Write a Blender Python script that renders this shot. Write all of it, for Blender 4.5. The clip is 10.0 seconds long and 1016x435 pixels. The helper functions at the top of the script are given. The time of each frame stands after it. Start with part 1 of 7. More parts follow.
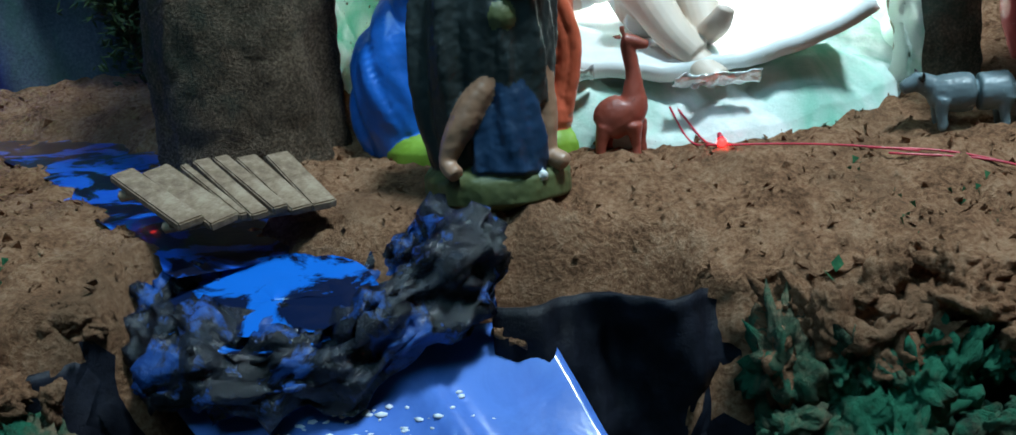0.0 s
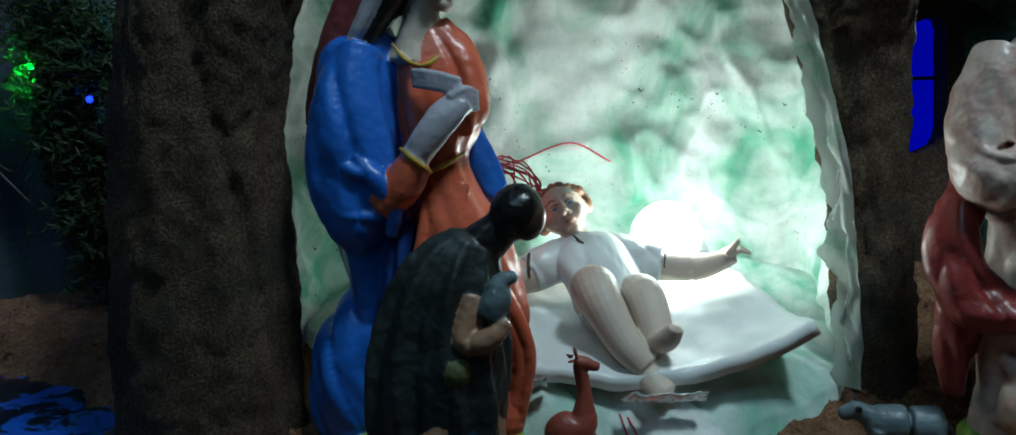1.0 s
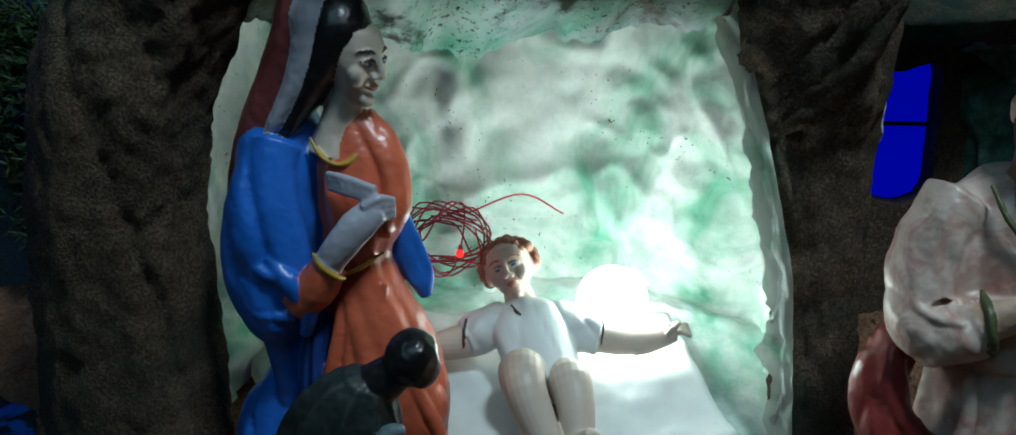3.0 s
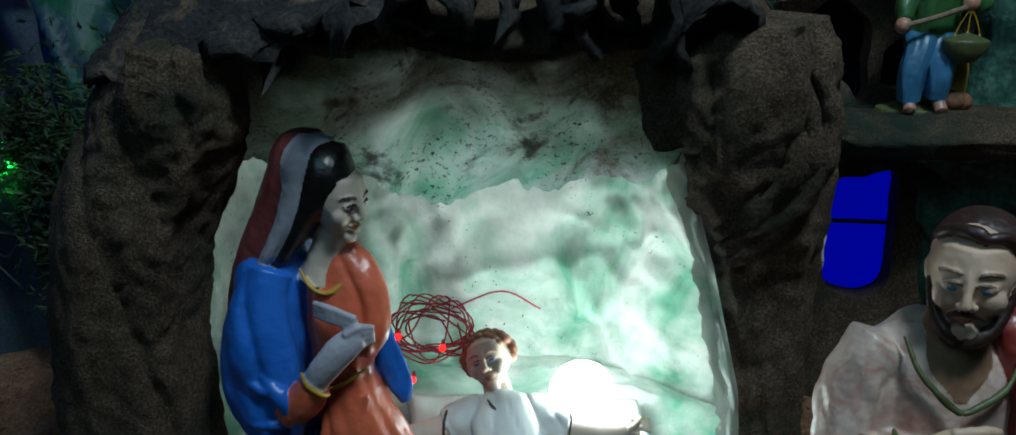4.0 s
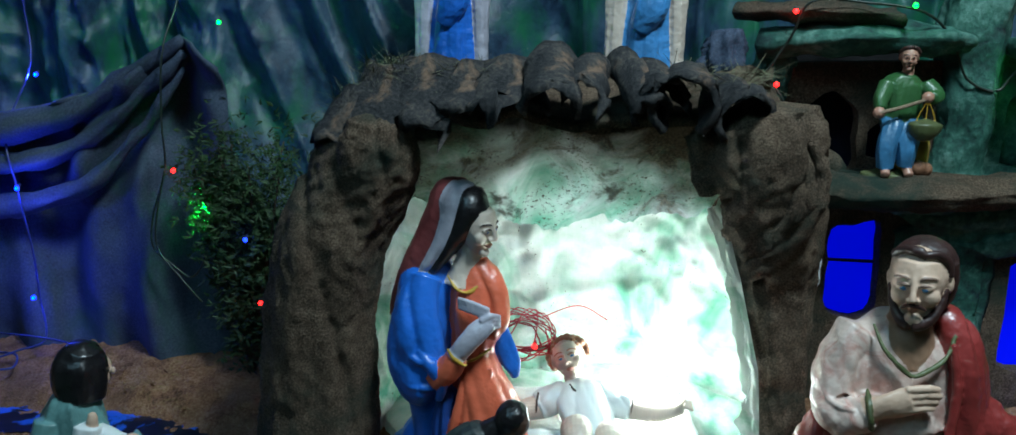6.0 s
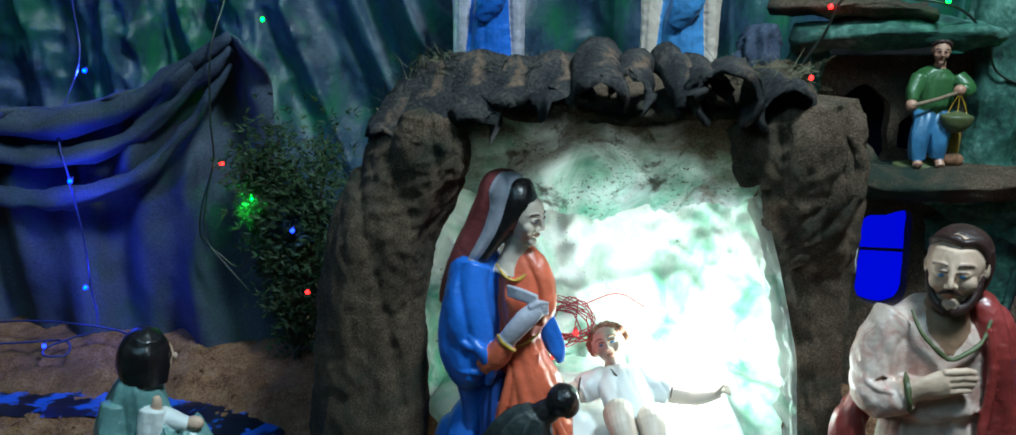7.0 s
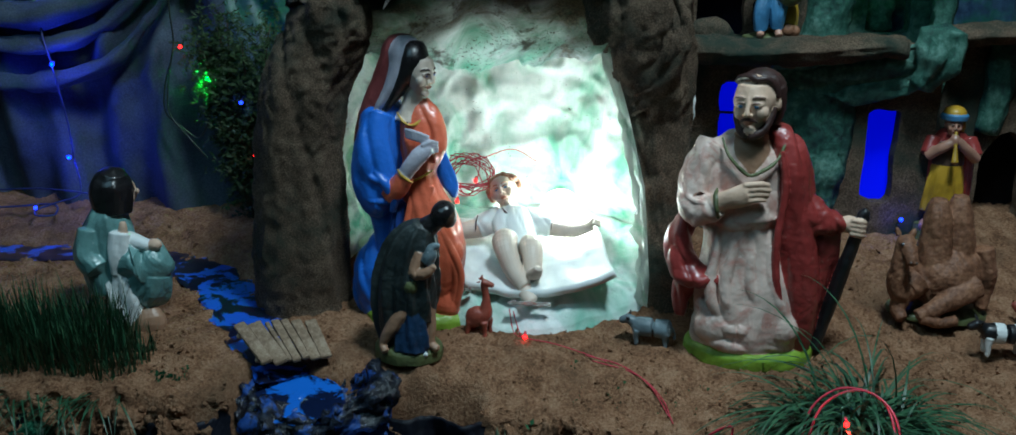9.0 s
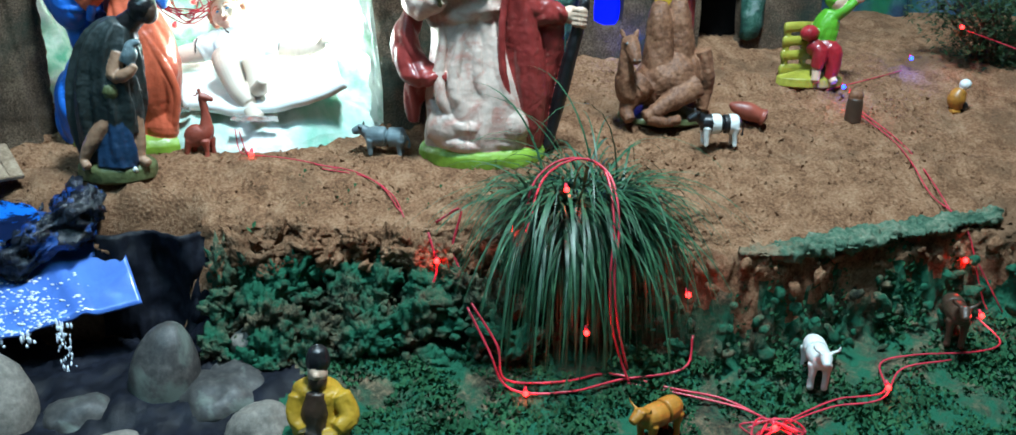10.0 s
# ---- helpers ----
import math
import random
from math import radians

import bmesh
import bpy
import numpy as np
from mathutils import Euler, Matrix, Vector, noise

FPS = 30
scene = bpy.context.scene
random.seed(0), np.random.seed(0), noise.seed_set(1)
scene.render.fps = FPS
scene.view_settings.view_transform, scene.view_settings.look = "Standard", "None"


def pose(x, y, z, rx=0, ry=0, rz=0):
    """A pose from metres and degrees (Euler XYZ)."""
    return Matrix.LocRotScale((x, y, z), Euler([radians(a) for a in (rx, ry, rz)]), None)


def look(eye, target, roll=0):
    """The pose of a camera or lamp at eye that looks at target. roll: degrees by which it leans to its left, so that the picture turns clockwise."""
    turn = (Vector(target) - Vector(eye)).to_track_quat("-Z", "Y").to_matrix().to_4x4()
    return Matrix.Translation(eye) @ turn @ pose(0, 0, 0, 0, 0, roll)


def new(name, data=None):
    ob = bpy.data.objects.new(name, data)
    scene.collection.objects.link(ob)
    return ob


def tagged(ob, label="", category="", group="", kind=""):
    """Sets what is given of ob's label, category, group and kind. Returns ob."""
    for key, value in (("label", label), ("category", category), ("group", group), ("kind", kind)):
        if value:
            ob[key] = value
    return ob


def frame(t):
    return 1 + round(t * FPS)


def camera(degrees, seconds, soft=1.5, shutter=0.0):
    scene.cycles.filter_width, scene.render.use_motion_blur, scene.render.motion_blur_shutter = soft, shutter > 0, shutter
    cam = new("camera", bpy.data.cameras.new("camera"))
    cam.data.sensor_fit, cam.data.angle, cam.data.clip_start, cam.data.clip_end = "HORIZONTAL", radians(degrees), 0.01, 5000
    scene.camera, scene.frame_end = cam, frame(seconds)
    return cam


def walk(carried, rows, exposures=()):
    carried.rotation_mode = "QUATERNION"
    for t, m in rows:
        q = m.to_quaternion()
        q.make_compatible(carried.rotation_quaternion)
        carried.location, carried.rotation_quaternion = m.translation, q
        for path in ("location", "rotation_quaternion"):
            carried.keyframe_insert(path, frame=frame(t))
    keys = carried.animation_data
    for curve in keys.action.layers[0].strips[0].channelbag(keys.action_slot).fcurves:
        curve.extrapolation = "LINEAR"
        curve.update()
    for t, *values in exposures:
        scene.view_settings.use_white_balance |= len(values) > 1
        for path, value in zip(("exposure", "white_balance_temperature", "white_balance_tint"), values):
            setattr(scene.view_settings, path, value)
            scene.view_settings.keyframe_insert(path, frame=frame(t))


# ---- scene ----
from mathutils.bvhtree import BVHTree

cam = camera(58.8, 10.0)
PATH = [
    (0, (0.01, -0.012, 0.126), (-0.052, 1.928, -0.356), -4.8),
    (0.5, (0.015, 0.003, 0.212), (0.021, 1.964, -0.182), -3.0),
    (1, (0.028, -0.001, 0.297), (0.048, 1.977, -0.003), -1.6),
    (1.5, (0.014, 0.017, 0.366), (0.052, 1.999, 0.096), -0.8),
    (2, (0.027, 0.053, 0.409), (0.052, 2.022, 0.06), -0.6),
    (3.5, (0.162, 0.065, 0.53), (0.035, 1.949, -0.128), 0.9),
    (4, (0.171, 0.034, 0.604), (0.026, 1.923, -0.037), 0.7),
    (4.5, (0.174, -0.066, 0.627), (-0.01, 1.841, 0.053), 0.5),
    (5, (0.164, -0.183, 0.634), (-0.03, 1.739, 0.113), 0.8),
    (5.5, (0.134, -0.239, 0.643), (-0.077, 1.687, 0.147), 0.9),
    (5.7, (0.131, -0.248, 0.638), (-0.07, 1.683, 0.157), 1.2),
    (6.8, (0.065, -0.382, 0.667), (-0.118, 1.551, 0.189), 1.6),
    (7, (0.073, -0.325, 0.649), (-0.134, 1.602, 0.153), 1.2),
    (7.5, (0.123, -0.344, 0.657), (-0.045, 1.577, 0.125), 1.7),
    (8, (0.208, -0.391, 0.649), (0.039, 1.519, 0.078), 1.7),
    (8.5, (0.25, -0.519, 0.624), (0.061, 1.385, 0.042), 1.2),
    (9, (0.26, -0.576, 0.579), (0.045, 1.319, -0.023), 0.6),
    (9.5, (0.327, -0.623, 0.452), (0.297, 1.273, -0.183), 1.0),
    (10, (0.366, -0.6, 0.362), (0.585, 1.267, -0.319), 1.7),
]
EXPOSURES = [(0, 1.1, 6250, 10), (0.25, 0.7, 6250, 10), (0.5, -0.45, 6250, 10), (1, -0.55, 6250, 10), (2, -0.55, 6250, 10), (3.5, -0.5, 6250, 10), (4.0, -0.65, 6250, 10), (4.5, 0.25, 6250, 10), (5.5, 0.3, 6250, 10), (7.0, 0.65, 6250, 10), (7.5, 0.25, 6250, 10), (8.5, -0.05, 6250, 10), (9.0, 0.25, 6250, 10), (9.5, 1.0, 6250, 10), (10, 1.7, 6250, 10)]
walk(cam, [(t, look(eye, target, roll)) for t, eye, target, roll in PATH], EXPOSURES)

# ---------------------------------------------------------------- world and light
world = bpy.data.worlds.new("hall_air")
scene.world = world
world.use_nodes = True
world.node_tree.nodes["Background"].inputs[0].default_value = (0.10, 0.16, 0.22, 1)
world.node_tree.nodes["Background"].inputs[1].default_value = 0.10


def lamp(name, kind, place, power, colour, size=0.01, target=None):
    data = bpy.data.lights.new(name, kind)
    data.energy, data.color = power, colour
    ob = new(name, data)
    if kind == "AREA":
        data.size = size
        ob.matrix_world = look(place, target)
    else:
        data.shadow_soft_size = size
        ob.location = place
    return ob


BULB = Vector((0.186, 0.84, 0.147))
lamp("hall_light", "AREA", (0.62, 0.10, 1.95), 27, (0.72, 0.93, 1.0), 0.28, (0.38, 0.6, 0.0))
# unseen wide cool lamp, added to fill the front
lamp("added_fill", "AREA", (-0.45, -0.6, 2.2), 12.5, (0.40, 0.80, 1.0), 1.2, (0.1, 0.7, 0.3))

# ---------------------------------------------------------------- materials


def material(name):
    m = bpy.data.materials.new(name)
    m.use_nodes = True
    nt = m.node_tree
    return m, nt, nt.nodes["Principled BSDF"]


def coords(nt):
    tc = nt.nodes.new("ShaderNodeTexCoord")
    return tc.outputs["Object"]


def noise_node(nt, vec, scale, detail=6.0, rough=0.6, distort=0.0):
    n = nt.nodes.new("ShaderNodeTexNoise")
    n.inputs["Scale"].default_value = scale
    n.inputs["Detail"].default_value = detail
    n.inputs["Roughness"].default_value = rough
    n.inputs["Distortion"].default_value = distort
    nt.links.new(vec, n.inputs["Vector"])
    return n.outputs[0]


def ramp(nt, fac, stops):
    r = nt.nodes.new("ShaderNodeValToRGB")
    els = r.color_ramp.elements
    while len(els) < len(stops):
        els.new(0.5)
    for e, (p, c) in zip(els, stops):
        e.position, e.color = p, (*c, 1)
    nt.links.new(fac, r.inputs[0])
    return r.outputs[0]


def mix(nt, fac, a, b, blend="MIX"):
    m = nt.nodes.new("ShaderNodeMix")
    m.data_type, m.blend_type = "RGBA", blend
    for value, sock in ((fac, m.inputs[0]), (a, m.inputs[6]), (b, m.inputs[7])):
        if isinstance(value, (int, float)):
            sock.default_value = value
        elif isinstance(value, tuple):
            sock.default_value = (*value, 1)
        else:
            nt.links.new(value, sock)
    return m.outputs[2]


def bump(nt, bsdf, height, strength=0.5, distance=0.002):
    b = nt.nodes.new("ShaderNodeBump")
    b.inputs["Strength"].default_value = strength
    b.inputs["Distance"].default_value = distance
    nt.links.new(height, b.inputs["Height"])
    nt.links.new(b.outputs[0], bsdf.inputs["Normal"])


def grainy(name, dark, mid, light, coarse, fine, rough=0.9, relief=0.003, gloss=0.3, patch=None, patch_scale=6.0, patch_at=(0.5, 0.6), weight=0.55, spread=0.13):
    """A rough natural surface: three tones at two scales, with a second colour in patches."""
    m, nt, p = material(name)
    v = coords(nt)
    a = noise_node(nt, v, coarse, 5)
    b = noise_node(nt, v, fine, 8, 0.7)
    c = mix(nt, weight, a, b)
    col = ramp(nt, c, [(0.5 - spread, dark), (0.5, mid), (0.5 + spread, light)])
    if patch:
        pn = noise_node(nt, v, patch_scale, 6, 0.65, 0.4)
        col = mix(nt, ramp(nt, pn, [(patch_at[0], (0, 0, 0)), (patch_at[1], (1, 1, 1))]), col, patch)
    nt.links.new(col, p.inputs["Base Color"])
    p.inputs["Roughness"].default_value = rough
    p.inputs["Specular IOR Level"].default_value = gloss
    bump(nt, p, c, 0.9, relief)
    return m


def paint(name, colour, wear=None, rough=0.32, scale=18.0, coat=0.15, spread=0.35, wash=None):
    """Glazed figure paint: brushed tone changes and small rubbed spots."""
    m, nt, p = material(name)
    v = coords(nt)
    a = noise_node(nt, v, scale, 5, 0.55, 0.6)
    b = noise_node(nt, v, scale * 7, 6, 0.7)
    lo = tuple(c * (1 - spread) for c in colour)
    hi = tuple(min(1, c * (1 + spread * 0.6) + 0.01) for c in colour)
    col = ramp(nt, a, [(0.35, lo), (0.5, colour), (0.68, hi)])
    if wash:
        col = mix(nt, ramp(nt, noise_node(nt, v, 26, 4, 0.6, 1.5), [(0.48, (0, 0, 0)), (0.66, (0.75, 0.75, 0.75))]), col, wash)
    if wear:
        col = mix(nt, ramp(nt, b, [(0.62, (0, 0, 0)), (0.7, (1, 1, 1))]), col, wear)
    nt.links.new(col, p.inputs["Base Color"])
    r = ramp(nt, b, [(0.3, (rough * 0.8,) * 3), (0.7, (min(1, rough * 1.4),) * 3)])
    nt.links.new(r, p.inputs["Roughness"])
    p.inputs["Coat Weight"].default_value = coat
    p.inputs["Coat Roughness"].default_value = 0.25
    bump(nt, p, b, 0.15, 0.0006)
    return m


def glow(name, colour, strength):
    m, nt, p = material(name)
    p.inputs["Base Color"].default_value = (*colour, 1)
    p.inputs["Emission Color"].default_value = (*colour, 1)
    p.inputs["Emission Strength"].default_value = strength
    return m


SAND = grainy("sawdust_sand", (0.10, 0.048, 0.026), (0.265, 0.134, 0.074), (0.39, 0.23, 0.14), 30, 240, 0.95, 0.009, 0.08, (0.15, 0.085, 0.05), 7, (0.5, 0.72))
MUD = grainy("sanded_cloth", (0.042, 0.029, 0.020), (0.150, 0.102, 0.070), (0.34, 0.235, 0.16), 20, 420, 0.95, 0.014, 0.15, (0.034, 0.058, 0.044), 7, (0.46, 0.66), 0.68, 0.135)
ROCKMOSS = grainy("mossy_rock", (0.010, 0.014, 0.010), (0.075, 0.075, 0.045), (0.26, 0.18, 0.11), 34, 170, 0.85, 0.010, 0.25, (0.015, 0.115, 0.062), 16, (0.40, 0.54))
TILE = grainy("fired_tile", (0.010, 0.011, 0.013), (0.036, 0.035, 0.036), (0.10, 0.085, 0.072), 24, 220, 0.85, 0.009, 0.25, (0.21, 0.13, 0.085), 15, (0.56, 0.66))
DRAPE = grainy("painted_drape", (0.008, 0.022, 0.048), (0.026, 0.060, 0.105), (0.050, 0.100, 0.145), 9, 70, 0.36, 0.004, 0.5, (0.014, 0.13, 0.06), 5, (0.48, 0.64))
BLUEDRAPE = grainy("blue_grey_drape", (0.018, 0.026, 0.045), (0.045, 0.062, 0.10), (0.085, 0.11, 0.15), 6, 300, 0.75, 0.001, 0.3, (0.02, 0.07, 0.05), 5, (0.52, 0.7))
GREENWALL = grainy("green_plaster", (0.006, 0.026, 0.026), (0.024, 0.105, 0.075), (0.12, 0.25, 0.20), 11, 75, 0.6, 0.010, 0.4, (0.24, 0.33, 0.31), 14, (0.64, 0.70), 0.5, 0.12)
PLASTER = grainy("sprayed_plaster", (0.015, 0.055, 0.035), (0.07, 0.13, 0.085), (0.20, 0.22, 0.155), 22, 150, 0.85, 0.005, 0.2, (0.20, 0.13, 0.08), 12, (0.5, 0.62))
SHEET = grainy("black_plastic_sheet", (0.003, 0.0035, 0.006), (0.006, 0.007, 0.012), (0.014, 0.016, 0.026), 12, 60, 0.5, 0.003, 0.2)
STONE = grainy("river_stone", (0.028, 0.027, 0.028), (0.058, 0.054, 0.052), (0.11, 0.10, 0.092), 14, 120, 0.5, 0.0012, 0.4, (0.13, 0.15, 0.13), 10, (0.5, 0.6))
PALESTONE = grainy("pale_stone", (0.11, 0.10, 0.09), (0.20, 0.175, 0.15), (0.31, 0.27, 0.235), 18, 130, 0.7, 0.002, 0.3)
WETROCK = grainy("wet_black_rock", (0.002, 0.003, 0.005), (0.007, 0.009, 0.015), (0.020, 0.026, 0.042), 18, 90, 0.22, 0.006, 0.5, (0.02, 0.075, 0.30), 22, (0.53, 0.59))
WOOD = grainy("weathered_lath", (0.13, 0.085, 0.055), (0.24, 0.165, 0.11), (0.36, 0.27, 0.19), 25, 180, 0.8, 0.0012, 0.2)
BARK = grainy("bark", (0.02, 0.015, 0.01), (0.06, 0.042, 0.028), (0.11, 0.08, 0.055), 30, 200)
STRAW = grainy("dry_straw", (0.05, 0.05, 0.03), (0.12, 0.12, 0.065), (0.22, 0.2, 0.12), 20, 100, 0.8)
HALLWALL = grainy("hall_wall", (0.05, 0.055, 0.06), (0.08, 0.085, 0.09), (0.11, 0.115, 0.12), 2, 30)
DIRT = grainy("dark_table", (0.01, 0.01, 0.01), (0.03, 0.026, 0.022), (0.06, 0.05, 0.04), 4, 50)
# near-black, so that the openings' inner shade is in the colour
HOLLOWSHADE = grainy("hollow_shade", (0.003, 0.003, 0.003), (0.006, 0.006, 0.007), (0.012, 0.012, 0.013), 8, 60)


def cotton_material(name="cotton_wool", green=(0.08, 0.40, 0.25), at=(0.45, 0.68), specks=True):
    m, nt, p = material(name)
    v = coords(nt)
    a = noise_node(nt, v, 7, 4, 0.55, 1.2)
    b = noise_node(nt, v, 60, 8, 0.7)
    base = ramp(nt, b, [(0.3, (0.66, 0.72, 0.68)), (0.6, (0.84, 0.86, 0.83))])
    col = mix(nt, ramp(nt, a, [(at[0], (0, 0, 0)), (at[1], (0.9, 0.9, 0.9))]), base, green)
    if specks:
        s = noise_node(nt, v, 150, 3, 0.6)
        s2 = noise_node(nt, v, 9, 2)
        k = mix(nt, 1.0, ramp(nt, s, [(0.66, (0, 0, 0)), (0.7, (1, 1, 1))]), ramp(nt, s2, [(0.5, (0, 0, 0)), (0.62, (1, 1, 1))]), "MULTIPLY")
        col = mix(nt, k, col, (0.09, 0.05, 0.03))
    nt.links.new(col, p.inputs["Base Color"])
    p.inputs["Roughness"].default_value = 1.0
    p.inputs["Specular IOR Level"].default_value = 0.05
    p.inputs["Subsurface Weight"].default_value = 0.25
    p.inputs["Subsurface Radius"].default_value = (0.02, 0.02, 0.02)
    p.inputs["Subsurface Scale"].default_value = 0.6
    bump(nt, p, mix(nt, 0.6, a, b), 0.6, 0.007)
    return m


COTTON = cotton_material()
SNOW = cotton_material("cotton_floor", (0.16, 0.5, 0.36), (0.45, 0.68), False)


def lintel_material():
    """Sanded cloth, sprayed white and green above the opening."""
    m, nt, p = material("sprayed_lintel")
    v = coords(nt)
    a = noise_node(nt, v, 10, 5, 0.6, 0.8)
    f = noise_node(nt, v, 280, 8, 0.7)
    mud = ramp(nt, mix(nt, 0.6, a, f), [(0.36, (0.035, 0.028, 0.019)), (0.5, (0.11, 0.08, 0.052)), (0.63, (0.22, 0.16, 0.105))])
    white = mix(nt, ramp(nt, noise_node(nt, v, 9, 4, 0.6, 1.0), [(0.40, (0, 0, 0)), (0.60, (1, 1, 1))]), (0.80, 0.84, 0.82), (0.16, 0.48, 0.33))
    sep = nt.nodes.new("ShaderNodeSeparateXYZ")
    nt.links.new(v, sep.inputs[0])
    edge = nt.nodes.new("ShaderNodeMath")
    edge.operation = "MULTIPLY_ADD"
    nt.links.new(a, edge.inputs[0])
    edge.inputs[1].default_value = 0.20
    nt.links.new(sep.outputs["Z"], edge.inputs[2])
    mask = ramp(nt, edge.outputs[0], [(0.485, (1, 1, 1)), (0.52, (0.6, 0.6, 0.6)), (0.59, (0, 0, 0))])
    ends = ramp(nt, sep.outputs["X"], [(0.0, (1, 1, 1)), (0.255, (1, 1, 1)), (0.31, (0, 0, 0))])
    shift = nt.nodes.new("ShaderNodeMath")
    shift.operation = "ADD"
    nt.links.new(sep.outputs["X"], shift.inputs[0])
    shift.inputs[1].default_value = 0.5
    near = ramp(nt, shift.outputs[0], [(0.37, (0, 0, 0)), (0.43, (1, 1, 1))])
    mask = mix(nt, 1.0, mix(nt, 1.0, mask, ends, "MULTIPLY"), near, "MULTIPLY")
    k = ramp(nt, noise_node(nt, v, 240, 5, 0.7), [(0.56, (0, 0, 0)), (0.63, (1, 1, 1))])
    k = mix(nt, 1.0, k, ramp(nt, noise_node(nt, v, 14, 3), [(0.46, (0, 0, 0)), (0.6, (1, 1, 1))]), "MULTIPLY")
    k2 = ramp(nt, noise_node(nt, v, 22, 5, 0.65, 0.5), [(0.54, (0, 0, 0)), (0.64, (0.85, 0.85, 0.85))])
    mask = mix(nt, 1.0, mask, mix(nt, 1.0, (1, 1, 1), k2, "SUBTRACT"), "MULTIPLY")
    col = mix(nt, k, mix(nt, mask, mud, white), (0.07, 0.05, 0.035))
    nt.links.new(col, p.inputs["Base Color"])
    p.inputs["Roughness"].default_value = 0.95
    bump(nt, p, f, 0.8, 0.003)
    # thin cloth and cotton: part of the light goes through
    tr = nt.nodes.new("ShaderNodeBsdfTranslucent")
    nt.links.new(col, tr.inputs["Color"])
    thin = nt.nodes.new("ShaderNodeMixShader")
    nt.links.new(mix(nt, mask, (0.08, 0.08, 0.08), (0.7, 0.7, 0.7)), thin.inputs[0])
    nt.links.new(p.outputs[0], thin.inputs[1])
    nt.links.new(tr.outputs[0], thin.inputs[2])
    nt.links.new(thin.outputs[0], nt.nodes["Material Output"].inputs[0])
    return m


LINTEL = lintel_material()


def thin_cotton():
    """Teased cotton, thin enough to let the bulb's light through."""
    m, nt, p = material("thin_cotton")
    v = coords(nt)
    a = noise_node(nt, v, 16, 5, 0.6, 1.0)
    col = mix(nt, ramp(nt, a, [(0.5, (0, 0, 0)), (0.7, (0.8, 0.8, 0.8))]), (0.84, 0.87, 0.85), (0.22, 0.55, 0.38))
    nt.links.new(col, p.inputs["Base Color"])
    p.inputs["Roughness"].default_value = 1.0
    bump(nt, p, noise_node(nt, v, 70, 7, 0.7), 0.8, 0.004)
    tr = nt.nodes.new("ShaderNodeBsdfTranslucent")
    nt.links.new(col, tr.inputs["Color"])
    thin = nt.nodes.new("ShaderNodeMixShader")
    thin.inputs[0].default_value = 0.8
    nt.links.new(p.outputs[0], thin.inputs[1])
    nt.links.new(tr.outputs[0], thin.inputs[2])
    nt.links.new(thin.outputs[0], nt.nodes["Material Output"].inputs[0])
    return m


THINCOTTON = thin_cotton()


def water_material(name, colour, dark, at, rough):
    m, nt, p = material(name)
    v = coords(nt)
    a = noise_node(nt, v, 22, 5, 0.6, 0.7)
    col = ramp(nt, a, [(at[0], dark), (at[1], colour)])
    nt.links.new(col, p.inputs["Base Color"])
    p.inputs["Roughness"].default_value = rough
    p.inputs["Coat Weight"].default_value = 0.7
    p.inputs["Coat Roughness"].default_value = 0.06
    bump(nt, p, noise_node(nt, v, 45, 3), 0.3, 0.002)
    return m


RIVER = water_material("blue_painted_stream", (0.015, 0.11, 0.62), (0.004, 0.006, 0.02), (0.49, 0.54), 0.3)
POOL = water_material("blue_pool", (0.012, 0.14, 0.60), (0.004, 0.01, 0.04), (0.46, 0.51), 0.2)
SLIDE = water_material("wet_blue_board", (0.10, 0.22, 0.66), (0.07, 0.16, 0.52), (0.4, 0.62), 0.25)

LEAF = grainy("grass_blade", (0.006, 0.024, 0.012), (0.02, 0.078, 0.036), (0.06, 0.16, 0.075), 30, 90, 0.45, 0.0004, 0.45)
MOSS = grainy("moss_leaf", (0.007, 0.034, 0.014), (0.018, 0.090, 0.038), (0.055, 0.17, 0.07), 18, 150, 0.8, 0.0005, 0.2)
FERN = grainy("fern_leaf", (0.008, 0.02, 0.006), (0.022, 0.05, 0.016), (0.05, 0.09, 0.028), 18, 120, 0.6, 0.0005, 0.3)

BLUE = paint("blue_glaze", (0.018, 0.14, 0.58), None)
DEEPBLUE = paint("deep_blue_glaze", (0.02, 0.07, 0.30), None)
ORANGE = paint("coral_glaze", (0.64, 0.125, 0.06), None)
MAROON = paint("maroon_glaze", (0.27, 0.034, 0.03), (0.34, 0.13, 0.1))
VEILRED = paint("veil_red_glaze", (0.20, 0.045, 0.045), None)
LILAC = paint("pale_lilac_glaze", (0.42, 0.40, 0.46), None)
SKIN = paint("skin_glaze", (0.64, 0.43, 0.31), None, 0.5, coat=0.05, spread=0.2)
PALESKIN = paint("pale_skin_glaze", (0.62, 0.50, 0.41), None, 0.48, coat=0.05, spread=0.15)
TAN = paint("tan_skin_glaze", (0.30, 0.165, 0.10), None, 0.4)
HAIR = paint("black_hair_glaze", (0.010, 0.009, 0.010), None, 0.3)
BROWNHAIR = paint("brown_hair_glaze", (0.040, 0.014, 0.011), None, 0.5)
CURL = paint("red_brown_curls", (0.36, 0.15, 0.09), None, 0.4)
ROBE = paint("cream_pink_glaze", (0.62, 0.47, 0.40), (0.66, 0.54, 0.47), 0.38, wash=(0.46, 0.20, 0.16))
WHITE = paint("white_glaze", (0.72, 0.74, 0.72), None, 0.4, spread=0.08)
